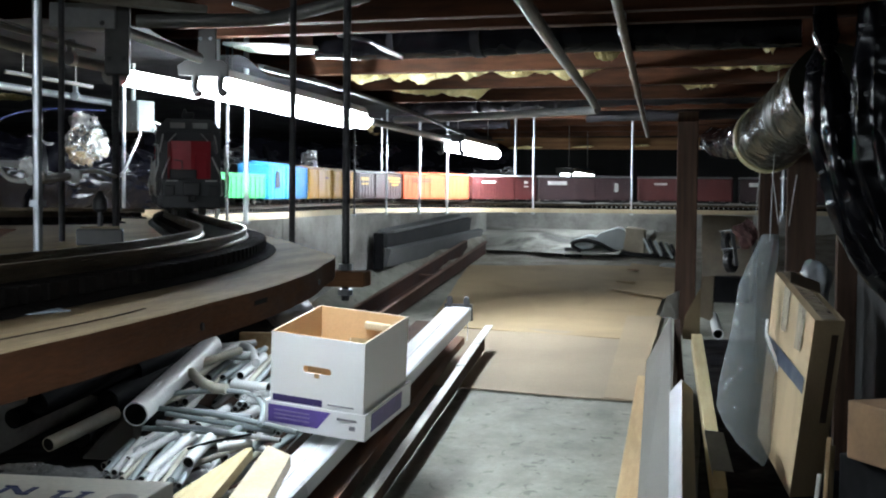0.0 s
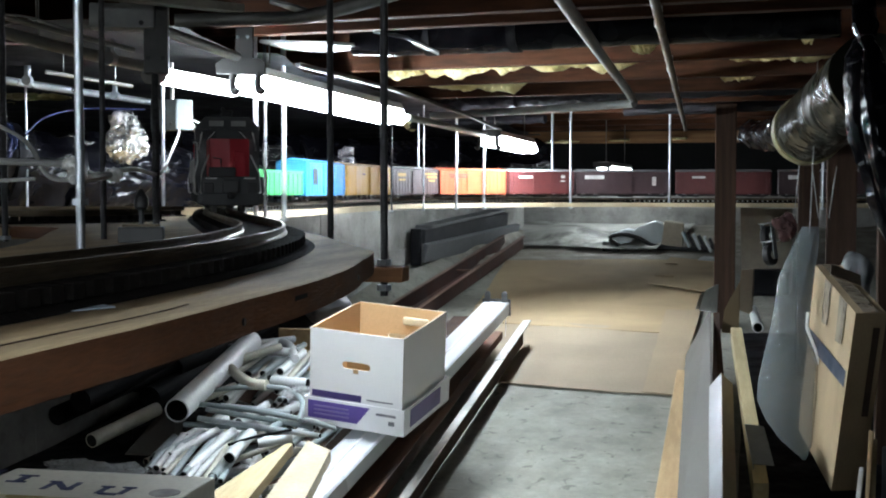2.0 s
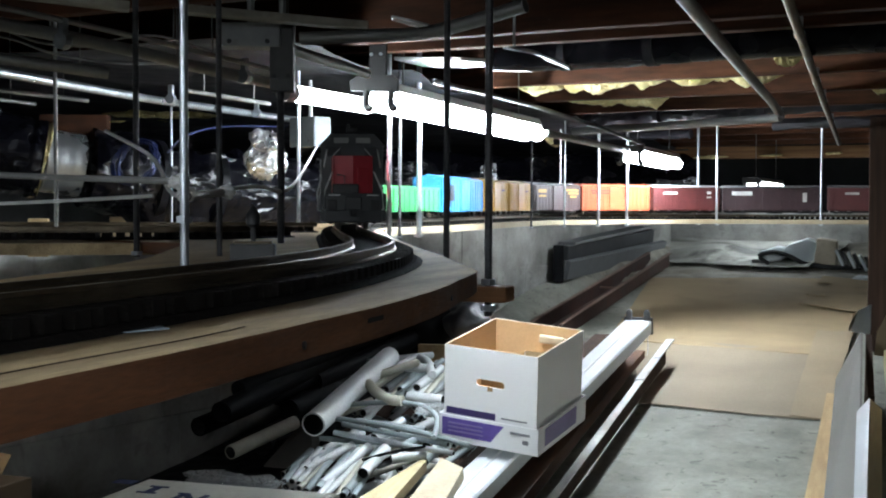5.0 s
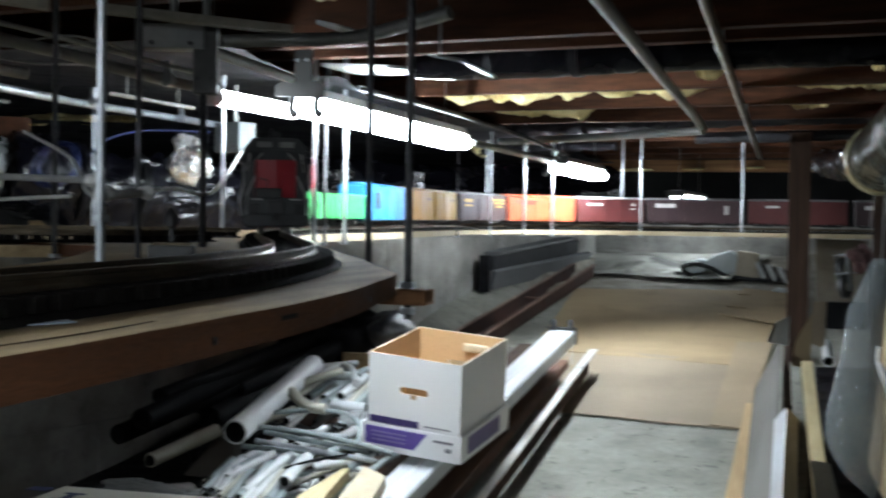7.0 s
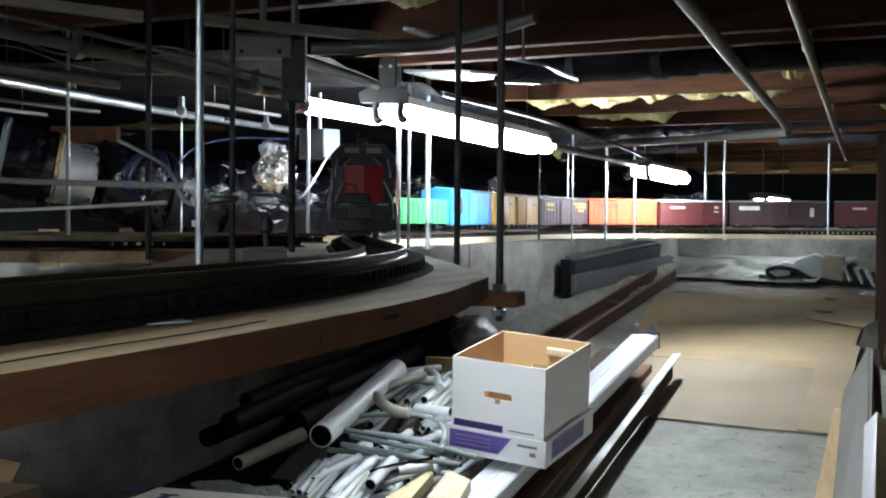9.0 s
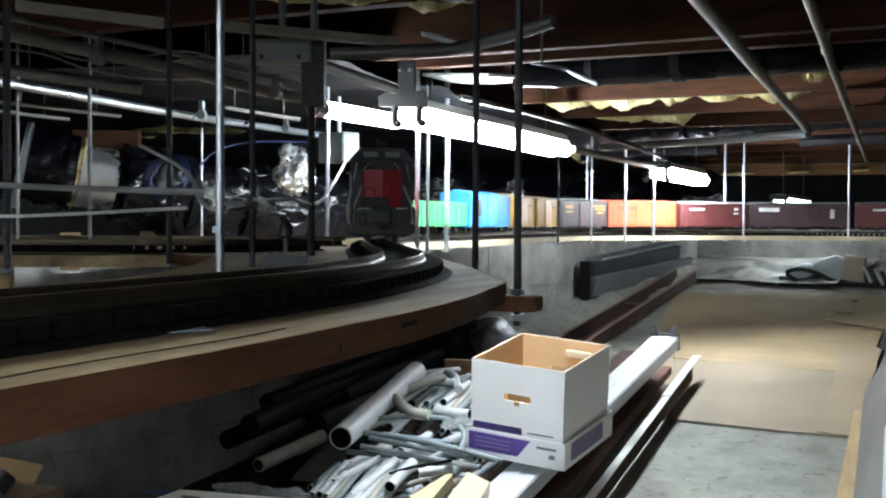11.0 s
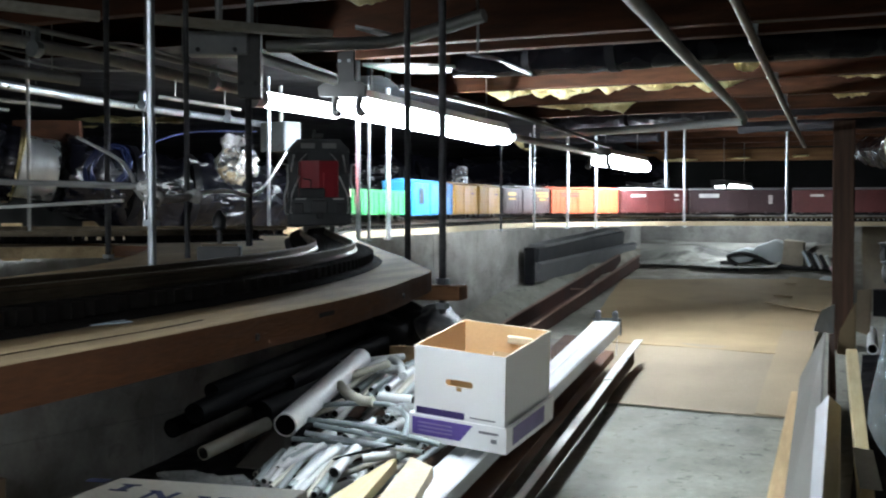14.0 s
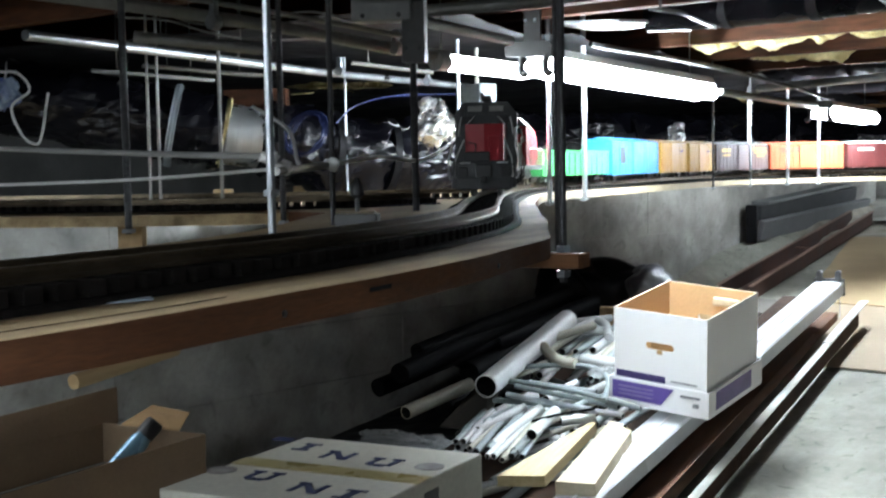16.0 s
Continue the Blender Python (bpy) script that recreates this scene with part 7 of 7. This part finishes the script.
caster((0.200, 5.600, 0.549))
caster((0.207, 5.500, 0.475))
clump("red_rag", (0.263, 5.300, 0.600), (0.045, 0.03, 0.05), "dark red-brown rag hanging by the studs", seed=31, material=mat("rag", (0.12, 0.05, 0.045), (0.07, 0.03, 0.03), 0.9, grime=0.4), cat="rag")
for a, b, w in (((0.321, 4.900, 0.868), (0.333, 4.900, 0.303), 0.075), ((0.412, 4.600, 0.871), (0.426, 4.600, 0.213), 0.10), ((0.495, 4.000, 0.702), (0.505, 4.000, 0.253), 0.06)):
    a, b = Vector(a), Vector(b)
    bm = box(B(), (a.x, a.y, (ground_z(a.y) + 1.12) / 2), (w, 0.05, 1.12 - ground_z(a.y)), None, 0.003)
    solo("dark_stud", bm, DARKWOOD, "dark stained timber stud from floor to joists", "stud", "dark studs")
run("string", [(0.264, 4.500, 0.848), (0.255, 4.500, 0.750), (0.249, 4.500, 0.652)], 0.0016, DULL, "thin pale cord hanging by the studs", "cord", True, 6)
run("string", [(0.289, 4.300, 0.844), (0.302, 4.300, 0.751), (0.314, 4.300, 0.658)], 0.0016, DULL, "thin pale cord hanging by the studs", "cord", True, 6)
run("string", [(0.323, 4.300, 0.852), (0.322, 4.300, 0.733), (0.318, 4.300, 0.658)], 0.002, DULL, "thin pale cord hanging by the studs", "cord", True, 6)
run("string", [(0.369, 4.300, 0.826), (0.356, 4.300, 0.733), (0.347, 4.300, 0.658)], 0.0016, DULL, "thin pale cord hanging by the studs", "cord", True, 6)


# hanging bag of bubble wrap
# added dark sheet where this floor gap is in shadow
sheet("black_sheet", [(0.03, -2.2), (1.1, -2.2), (1.1, 0.9), (0.10, 0.9)], 0.0, BLACKMATT, "black sheet standing for the shadow on the floor beside the boards", "plastic sheet", 0.002, 0.03, 17)


def bubble_bag():
    rows = (13, 19, 25, 28, 28, 30, 44, 53, 54, 43, 27, 3)
    pts = [(0.250, 3.745, 0.645), (0.243, 3.740, 0.610), (0.225, 3.730, 0.551), (0.209, 3.710, 0.500), (0.202, 3.690, 0.433), (0.193, 3.670, 0.365), (0.198, 3.650, 0.292), (0.199, 3.640, 0.222), (0.196, 3.620, 0.161), (0.202, 3.600, 0.110), (0.213, 3.580, 0.060), (0.232, 3.560, 0.012)]
    bm = B()
    n = 54
    rr = []
    for p, w in zip(pts, rows):
        p = Vector(p)
        w = w * 3.65 / 2233
        ring = []
        for k in range(n):
            a = 2 * math.pi * k / n
            q = 1 + 0.10 * noise.noise(Vector((math.cos(a) * 2, math.sin(a) * 2, p.z * 6))) + 0.16 * min(max((p.z - 0.36) / 0.2, 0), 1) * (noise.noise(Vector((3.4 * math.cos(a), 3.4 * math.sin(a), 2.2 * p.z))) * 1.9)
            ring.append(bm.verts.new(p + Vector((w * q * math.cos(a), 0.5 * w * q * math.sin(a), 0))))
        rr.append(ring)
    for a, b in zip(rr, rr[1:]):
        for k in range(n):
            bm.faces.new((a[k], a[(k + 1) % n], b[(k + 1) % n], b[k]))
    bm.faces.new(rr[0])
    bm.faces.new(rr[-1][::-1])
    m = bpy.data.materials.new("bubble wrap")
    m.use_nodes = True
    nt = m.node_tree
    bs = nt.nodes["Principled BSDF"]
    bs.inputs["Base Color"].default_value = (0.22, 0.25, 0.26, 1)
    bs.inputs["Roughness"].default_value = 0.16
    bs.inputs["Alpha"].default_value = 0.50
    tc = nt.nodes.new("ShaderNodeTexCoord")
    vo = nt.nodes.new("ShaderNodeTexVoronoi")
    vo.inputs["Scale"].default_value = 105
    vo.inputs["Randomness"].default_value = 0.15
    bp = nt.nodes.new("ShaderNodeBump")
    bp.inputs["Strength"].default_value, bp.inputs["Distance"].default_value = 1.0, 0.004
    bp.invert = True
    nt.links.new(tc.outputs["Object"], vo.inputs["Vector"])
    nt.links.new(vo.outputs["Distance"], bp.inputs["Height"])
    nt.links.new(bp.outputs[0], bs.inputs["Normal"])
    root = thing("bubble_wrap_bag", pts[-1], "clear bubble-wrap bundle hanging beside the cartons", "bubble wrap")
    # bubbles in rows round the lower half, joined as one sheet
    blob = B()
    P = spline(pts, 10)
    Wd = [a + (b - a) * k / 10 for a, b in zip(rows, rows[1:]) for k in range(10)] + [rows[-1]]
    last = None
    for p, w in zip(P, Wd):
        w = w * 3.65 / 2233
        if p.z > pts[5][2] + 0.06 or (last is not None and last - p.z < 0.011):
            continue
        last = p.z
        m2 = max(int(2 * math.pi * w * 0.75 / 0.012), 4)
        for k in range(m2):
            a = 2 * math.pi * k / m2
            q = p + Vector((w * 1.01 * math.cos(a), 0.51 * w * math.sin(a), 0))
            bmesh.ops.create_icosphere(blob, subdivisions=1, radius=0.0022, matrix=Matrix.Translation(q))
    part("sheet", bm, m, root, "clear plastic sheet", True)
    clear = glassy("clear bubble", (0.62, 0.66, 0.69), 0.05, 0.3)
    tagged(part("bubble_film", blob, clear, root, "rows of small clear air bubbles", True), kind="stuff")
    # highlight along the bag's edge, painted as a white strip
    bm = B()
    edge = [p + Vector((w * 3.65 / 2233 * 0.98, -0.012, 0)) for p, w in zip(P, Wd)][44:92]
    wire(bm, edge, 0.0045, 6)
    part("fold", bm, glassy("edge highlight white", (0.95, 0.97, 0.98), 0.15, 0.95), root, "white strip painted as the highlight on the folded edge", True)
    bm = B()
    rod(bm, Vector(pts[0]) - Vector((0, 0, 0.02)), (0.268, 3.79, 1.12), 0.0016, 6)
    part("string", bm, DULL, root, "thin grey string")


bubble_bag()


slump("plastic_bag", (0.434, 4.314, 0.461), (0.055, 0.05, 0.085), "translucent grey plastic bag stuffed behind the carton", 66, mat("cloudy film", (0.30, 0.31, 0.32), (0.20, 0.21, 0.22), 0.25, scale=9, bump=0.5, fine=24, bumpd=0.02, detail=1))
# added prop under the bag
solo("dark_crate", box(B(), (0.434, 4.314, 0.156), (0.10, 0.10, 0.491), None, 0.004), BLACKMATT, "added black block holding up the bag behind the flat carton", "crate")


def flat_carton():
    a, b, c, d = (Vector(p) for p in ((0.275, 3.850, 0.530), (0.325, 3.200, 0.451), (0.274, 3.200, 0.011), (0.233, 3.850, 0.043)))
    th = Vector((0.402, 3.240, 0.448)) - b
    root = thing("flat_carton", (c + d) / 2, "tall flat brown carton with a dark blue band", "carton", "cartons")
    part("body", extrude(B(), [a, b, c, d], th), CARD, root)
    nrm = (b - a).cross(d - a).normalized()
    if nrm.x > 0:
        nrm = -nrm

    def P(u, v, k=0.0012):
        return a + (b - a) * u + ((d - a) * (1 - u) + (c - b) * u) * v + nrm * k
    TAPE = mat("clear tape", (0.44, 0.38, 0.29), (0.34, 0.29, 0.22), 0.1, scale=9, bump=0.3, fine=30, bumpd=0.01, detail=1)
    part("blue_band", extrude(B(), [P(0.0, 0.375), P(0.97, 0.335), P(0.97, 0.425), P(0.0, 0.47)], nrm * 0.001), mat("blue band", (0.035, 0.05, 0.085), None, 0.5), root, "dark blue printed band")
    for u in (0.30, 0.66):
        part("tape_strip", extrude(B(), [P(u, 0.0), P(u + 0.17, 0.0), P(u + 0.15, 0.24), P(u + 0.02, 0.26)], nrm * 0.001), TAPE, root, "shiny clear tape")
    up = Vector((0, 0, 0.002))
    part("tape_strip", extrude(B(), [a + th * 0.25 + up, b + th * 0.25 + up, b + th * 0.75 + up, a + th * 0.75 + up], (0, 0, 0.001)), TAPE, root, "shiny clear tape")
    for u in (0.42,):
        p = a.lerp(b, u) + th * 0.4
        part("torn_flap", box(B(), p + Vector((0.01, 0, 0.022)), (0.085, 0.10, 0.003), Matrix.Rotation(0.35, 3, "Y") @ Matrix.Rotation(0.25, 3, "X")), mat("dark flap", (0.17, 0.12, 0.075), None, 0.6), root, "dark torn flap")
    dn = Vector((0, -0.003, 0))
    part("printed_panel", extrude(B(), [b + th * 0.62 + dn + (c - b) * 0.08, b + th * 0.84 + dn + (c - b) * 0.08, c + th * 0.84 + dn + (b - c) * 0.42, c + th * 0.62 + dn + (b - c) * 0.42], (0, -0.001, 0)), mat("dark print", (0.085, 0.05, 0.03), None, 0.6), root, "dark printed panel")


flat_carton()
cb = Vector((0.376, 2.500, 0.323))
zt = cb.z - 0.085
carton("carton", (cb.x + 0.115, cb.y + 0.06, zt), (0.26, 0.2, 0.115), 0.5, "plain brown cardboard carton in the dark corner", mat("brown carton", (0.34, 0.2, 0.10), (0.27, 0.155, 0.075), 0.85, grime=0.25), tape=False)
g0 = ground_z(cb.y)
# black block put in for the darkness under the carton
solo("dark_crate", box(B(), (cb.x + 0.14, cb.y + 0.1, (zt + g0) / 2 - 0.001), (0.3, 0.26, zt - g0 - 0.002), Matrix.Rotation(0.5, 3, "Z"), 0.004), BLACKMATT, "black block standing for the darkness below the corner carton", "crate")
# added black panel where the right side falls into darkness
pa, pb = Vector((0.579, 4.600, 0.258)), Vector((0.478, 2.400, 0.499))
slab("wall_partition", [(pa.x, pa.y, -0.7), (pb.x, pb.y, -0.7), (pb.x, pb.y, 1.12), (pa.x, pa.y, 1.12)], (0.04, 0.02, 0), SHADEBLACK, "black backing closing off the unlit side of the crawl space")
for a, b, m in (((0.323, 3.000, 0.113), (0.302, 2.900, 0.019), WHITEPAINT), ((0.343, 3.000, 0.200), (0.324, 2.900, 0.021), PINE), ((0.351, 3.000, 0.180), (0.336, 2.900, 0.021), PALEWOOD)):
    stick("thin_lath", a, b, 0.010, 0.010, m, "thin wooden lath standing by the carton", "lath")

# ducts at the right
def draped_duct(pts, r, seed, pleats, label="black plastic-wrapped duct hanging down in folds"):
    """A wrapped duct with long pleats along it and a few crossing creases."""
    line = spline(pts, 16)

    def rad(i):
        f = min(i / 16, len(r) - 1.001)
        return r[int(f)] + (r[int(f) + 1] - r[int(f)]) * (f - int(f))
    bm = B()
    n = 40
    rr = []
    for i, p in enumerate(line):
        d = line[min(i + 1, len(line) - 1)] - line[max(i - 1, 0)]
        _, sd, u = frame_at(d, Vector((0.1, 1, 0.05)).normalized())
        ring = []
        for k in range(n):
            a = 2 * math.pi * k / n
            c = Vector((math.cos(a), math.sin(a), 0))
            w = 0.15 * noise.noise(c * pleats + Vector((seed, 0, i * 0.03))) + 0.08 * noise.noise(c * 1.3 + Vector((0, seed, i * 0.08)))
            cr = noise.noise(c * 1.1 + Vector((seed, 3, i * 0.13)))
            q = rad(i) * (1 + w + 0.045 * (1 - abs(cr) * 3 if abs(cr) < 0.33 else 0))
            ring.append(bm.verts.new(p + sd * q * math.cos(a) + u * q * math.sin(a)))
        rr.append(ring)
    for a, b in zip(rr, rr[1:]):
        for k in range(n):
            bm.faces.new((a[k], a[(k + 1) % n], b[(k + 1) % n], b[k]))
    bm.faces.new(rr[0])
    bm.faces.new(rr[-1][::-1])
    root = thing("hanging_duct", line[-1], label, "duct")
    part("wrapping", bm, BLACKPL, root, "black plastic sheet wrapping", True)
    for f in (0.22, 0.55):
        k = int(f * (len(line) - 1))
        bm = B()
        sweep(bm, [line[k], line[k + 1]], circle(rad(k) * 1.02, 28), up=Vector((0.1, 1, 0.05)).normalized())
        part("tape_band", bm, BLACKMATT, root, "black tape band", True)
    return root


draped_duct([(0.284, 2.780, 1.060), (0.288, 2.760, 1.030), (0.291, 2.750, 0.980), (0.304, 2.750, 0.893), (0.328, 2.740, 0.799), (0.350, 2.720, 0.717), (0.397, 2.700, 0.626), (0.462, 2.650, 0.550)], (0.018, 0.036, 0.044, 0.047, 0.047, 0.047, 0.047, 0.047), 51, 3.0)
draped_duct([(0.397, 2.550, 1.164), (0.389, 2.550, 1.067), (0.386, 2.550, 0.981), (0.396, 2.550, 0.829), (0.443, 2.500, 0.679)], (0.066,) * 5, 53, 3.2)
draped_duct([(0.276, 2.678, 1.140), (0.277, 2.645, 1.077), (0.280, 2.623, 1.027), (0.292, 2.623, 0.974), (0.307, 2.612, 0.895), (0.327, 2.602, 0.806), (0.358, 2.584, 0.718), (0.41, 2.56, 0.62)], (0.020, 0.025, 0.007, 0.024, 0.036, 0.042, 0.042, 0.042), 57, 3.4, "black plastic gathered in a knot and falling in folds")


def round_duct():
    a, b = Vector((0.266, 4.100, 0.939)), Vector((0.356, 3.200, 1.026))
    root = thing("round_duct", a, "round plastic-wrapped duct with a yellowish insulated rim", "duct")
    d = (b - a).normalized()
    part("wrapping", lumpy_tube(B(), [a, a.lerp(b, 0.35), a.lerp(b, 0.7), b], 0.104, seed=61, lump=0.03, n=32), DUCTSK, root, "dull shiny duct skin", True)
    part("rim", lumpy_tube(B(), [a - d * 0.03, a - d * 0.01, a + d * 0.022], 0.110, seed=62, lump=0.02, n=32), mat("rim wool", (0.34, 0.31, 0.17), (0.24, 0.21, 0.11), 0.45, grime=0.4, detail=2), root, "yellowish insulated rim", True)


round_duct()
bm = lumpy_tube(B(), [(0.203, 4.300, 0.946), (0.159, 4.600, 0.940), (0.113, 5.000, 0.967)], 0.05, seed=63, lump=0.3)
solo("wrapped_elbow", bm, BLACKPL, "wrinkled black plastic-wrapped elbow of the duct", "duct", smooth=True)

# ---- far end ----
def far_bundle():
    base = Vector((-0.310, 7.305, 0.406))
    root = thing("bedding_bundle", base, "bundle of white padding with a beige roll and black straps", "bundle")

    def folded(nm, poly, depth, m, lbl="", bev=0.008):
        bm = extrude(B(), poly, (0, depth, 0))
        bmesh.ops.recalc_face_normals(bm, faces=bm.faces)
        bmesh.ops.bevel(bm, geom=list(bm.edges), offset=bev, segments=2, affect="EDGES", profile=0.5)
        part(nm, bm, m, root, lbl, True)
    PAD = mat("pale blue padding", (0.74, 0.80, 0.82), (0.64, 0.70, 0.72), 0.5, scale=6, bump=0.3, fine=20, grime=0.15, bumpd=0.01)
    folded("padding", [(-0.512, 7.300, 0.487), (-0.461, 7.300, 0.540), (-0.364, 7.300, 0.574), (-0.309, 7.300, 0.549), (-0.324, 7.300, 0.448), (-0.394, 7.300, 0.440)], 0.22, PAD, "pale blue-white plastic-covered padding", 0.012)
    folded("padding", [(-0.622, 7.300, 0.492), (-0.532, 7.300, 0.526), (-0.473, 7.300, 0.514), (-0.498, 7.300, 0.448), (-0.595, 7.300, 0.433)], 0.2, PAD, "pale blue-white plastic-covered padding", 0.012)
    folded("block", [(-0.316, 7.300, 0.575), (-0.204, 7.300, 0.560), (-0.211, 7.300, 0.418), (-0.330, 7.300, 0.438)], 0.2, mat("beige foam", (0.66, 0.58, 0.46), (0.56, 0.49, 0.38), 0.9, grime=0.2), "beige foam block", 0.012)
    for k in range(6):
        x, y = 1144 + 9 * k, 420 + 2.0 * k
        c = base + Vector(((x - 1108) * 0.00335, 0.0, (454 - y) * 0.00335 - 0.05))
        part("fold", box(B(), c, (0.016, 0.16, 0.095), Matrix.Rotation(-0.45, 3, "Y"), 0.005), PAD if k % 2 == 0 else BLACKPAINT, root, "" if k % 2 == 0 else "black fold")
    bm = B()
    wire(bm, spline([(-0.567, 7.270, 0.428), (-0.619, 7.270, 0.473), (-0.548, 7.260, 0.497), (-0.457, 7.260, 0.476), (-0.367, 7.260, 0.433), (-0.207, 7.260, 0.416), (-0.017, 7.270, 0.426)], 6), 0.012, 8)
    part("strap", bm, BLACKPAINT, root, "black strap")
    folded("case", [(-0.664, 7.300, 0.452), (-0.563, 7.300, 0.447), (-0.562, 7.300, 0.375), (-0.663, 7.300, 0.380)], 0.08, BLACKPAINT, "small black case", 0.005)


far_bundle()
clump("white_packet", (-0.058, 6.976, 0.377), (0.05, 0.04, 0.014), "small white packet on the cardboard", seed=77, material=WHITEPL, cat="packet")
WN = Vector((1, -0.24, 0)).normalized()
for k, (z0, z1, h, t, off, lean, m, lb) in enumerate((
        (0.422, 0.498, 0.098, 0.030, 0.10, 0.30, mat("grey siding", (0.21, 0.215, 0.22), (0.16, 0.165, 0.17), 0.6, grime=0.25), "long grey painted board leaning on the wall"),
        (0.508, 0.578, 0.075, 0.055, 0.06, 0.15, mat("dark siding", (0.05, 0.053, 0.058), (0.035, 0.037, 0.04), 0.6, grime=0.3), "long dark grey board leaning on the wall"),
        (0.556, 0.626, 0.016, 0.10, 0.06, 0.0, mat("pale siding", (0.24, 0.245, 0.25), None, 0.6), "long grey painted board on top of the stack"))):
    y0, y1 = 6.34 + 0.04 * k, 7.55 - 0.1 * k
    a, b = Vector((wall_x(y0), y0, z0)) + WN * off, Vector((wall_x(y1), y1, z1)) + WN * off
    d, sd, u = frame_at(b - a)
    solo("stacked_board", box(B(), (a + b) / 2, (t, (b - a).length, h), Matrix((sd, d, u)).transposed() @ Matrix.Rotation(lean, 3, "Y"), 0.003), m, lb, "board", "boards stacked along the wall")
bm = box(B(), (-1.525, 6.29, 0.455), (0.055, 0.05, 0.19), Matrix.Rotation(0.25, 3, "Z"), 0.008)
solo("black_crate", bm, BLACKMATT, "black crate at the end of the stacked boards", "crate")

# header beam over the back wall
bm = box(B(), (0.15, 8.12, 1.085), (3.0, 0.05, 0.075), None, 0.003)
solo("header_beam", bm, mat("pale beam", (0.34, 0.19, 0.09), (0.22, 0.11, 0.05), 0.8, scale=5, stretch=(0.5, 9, 9), grime=0.4, spec=0.2), "dusty brown timber beam over the back wall", "beam", kind="structure")
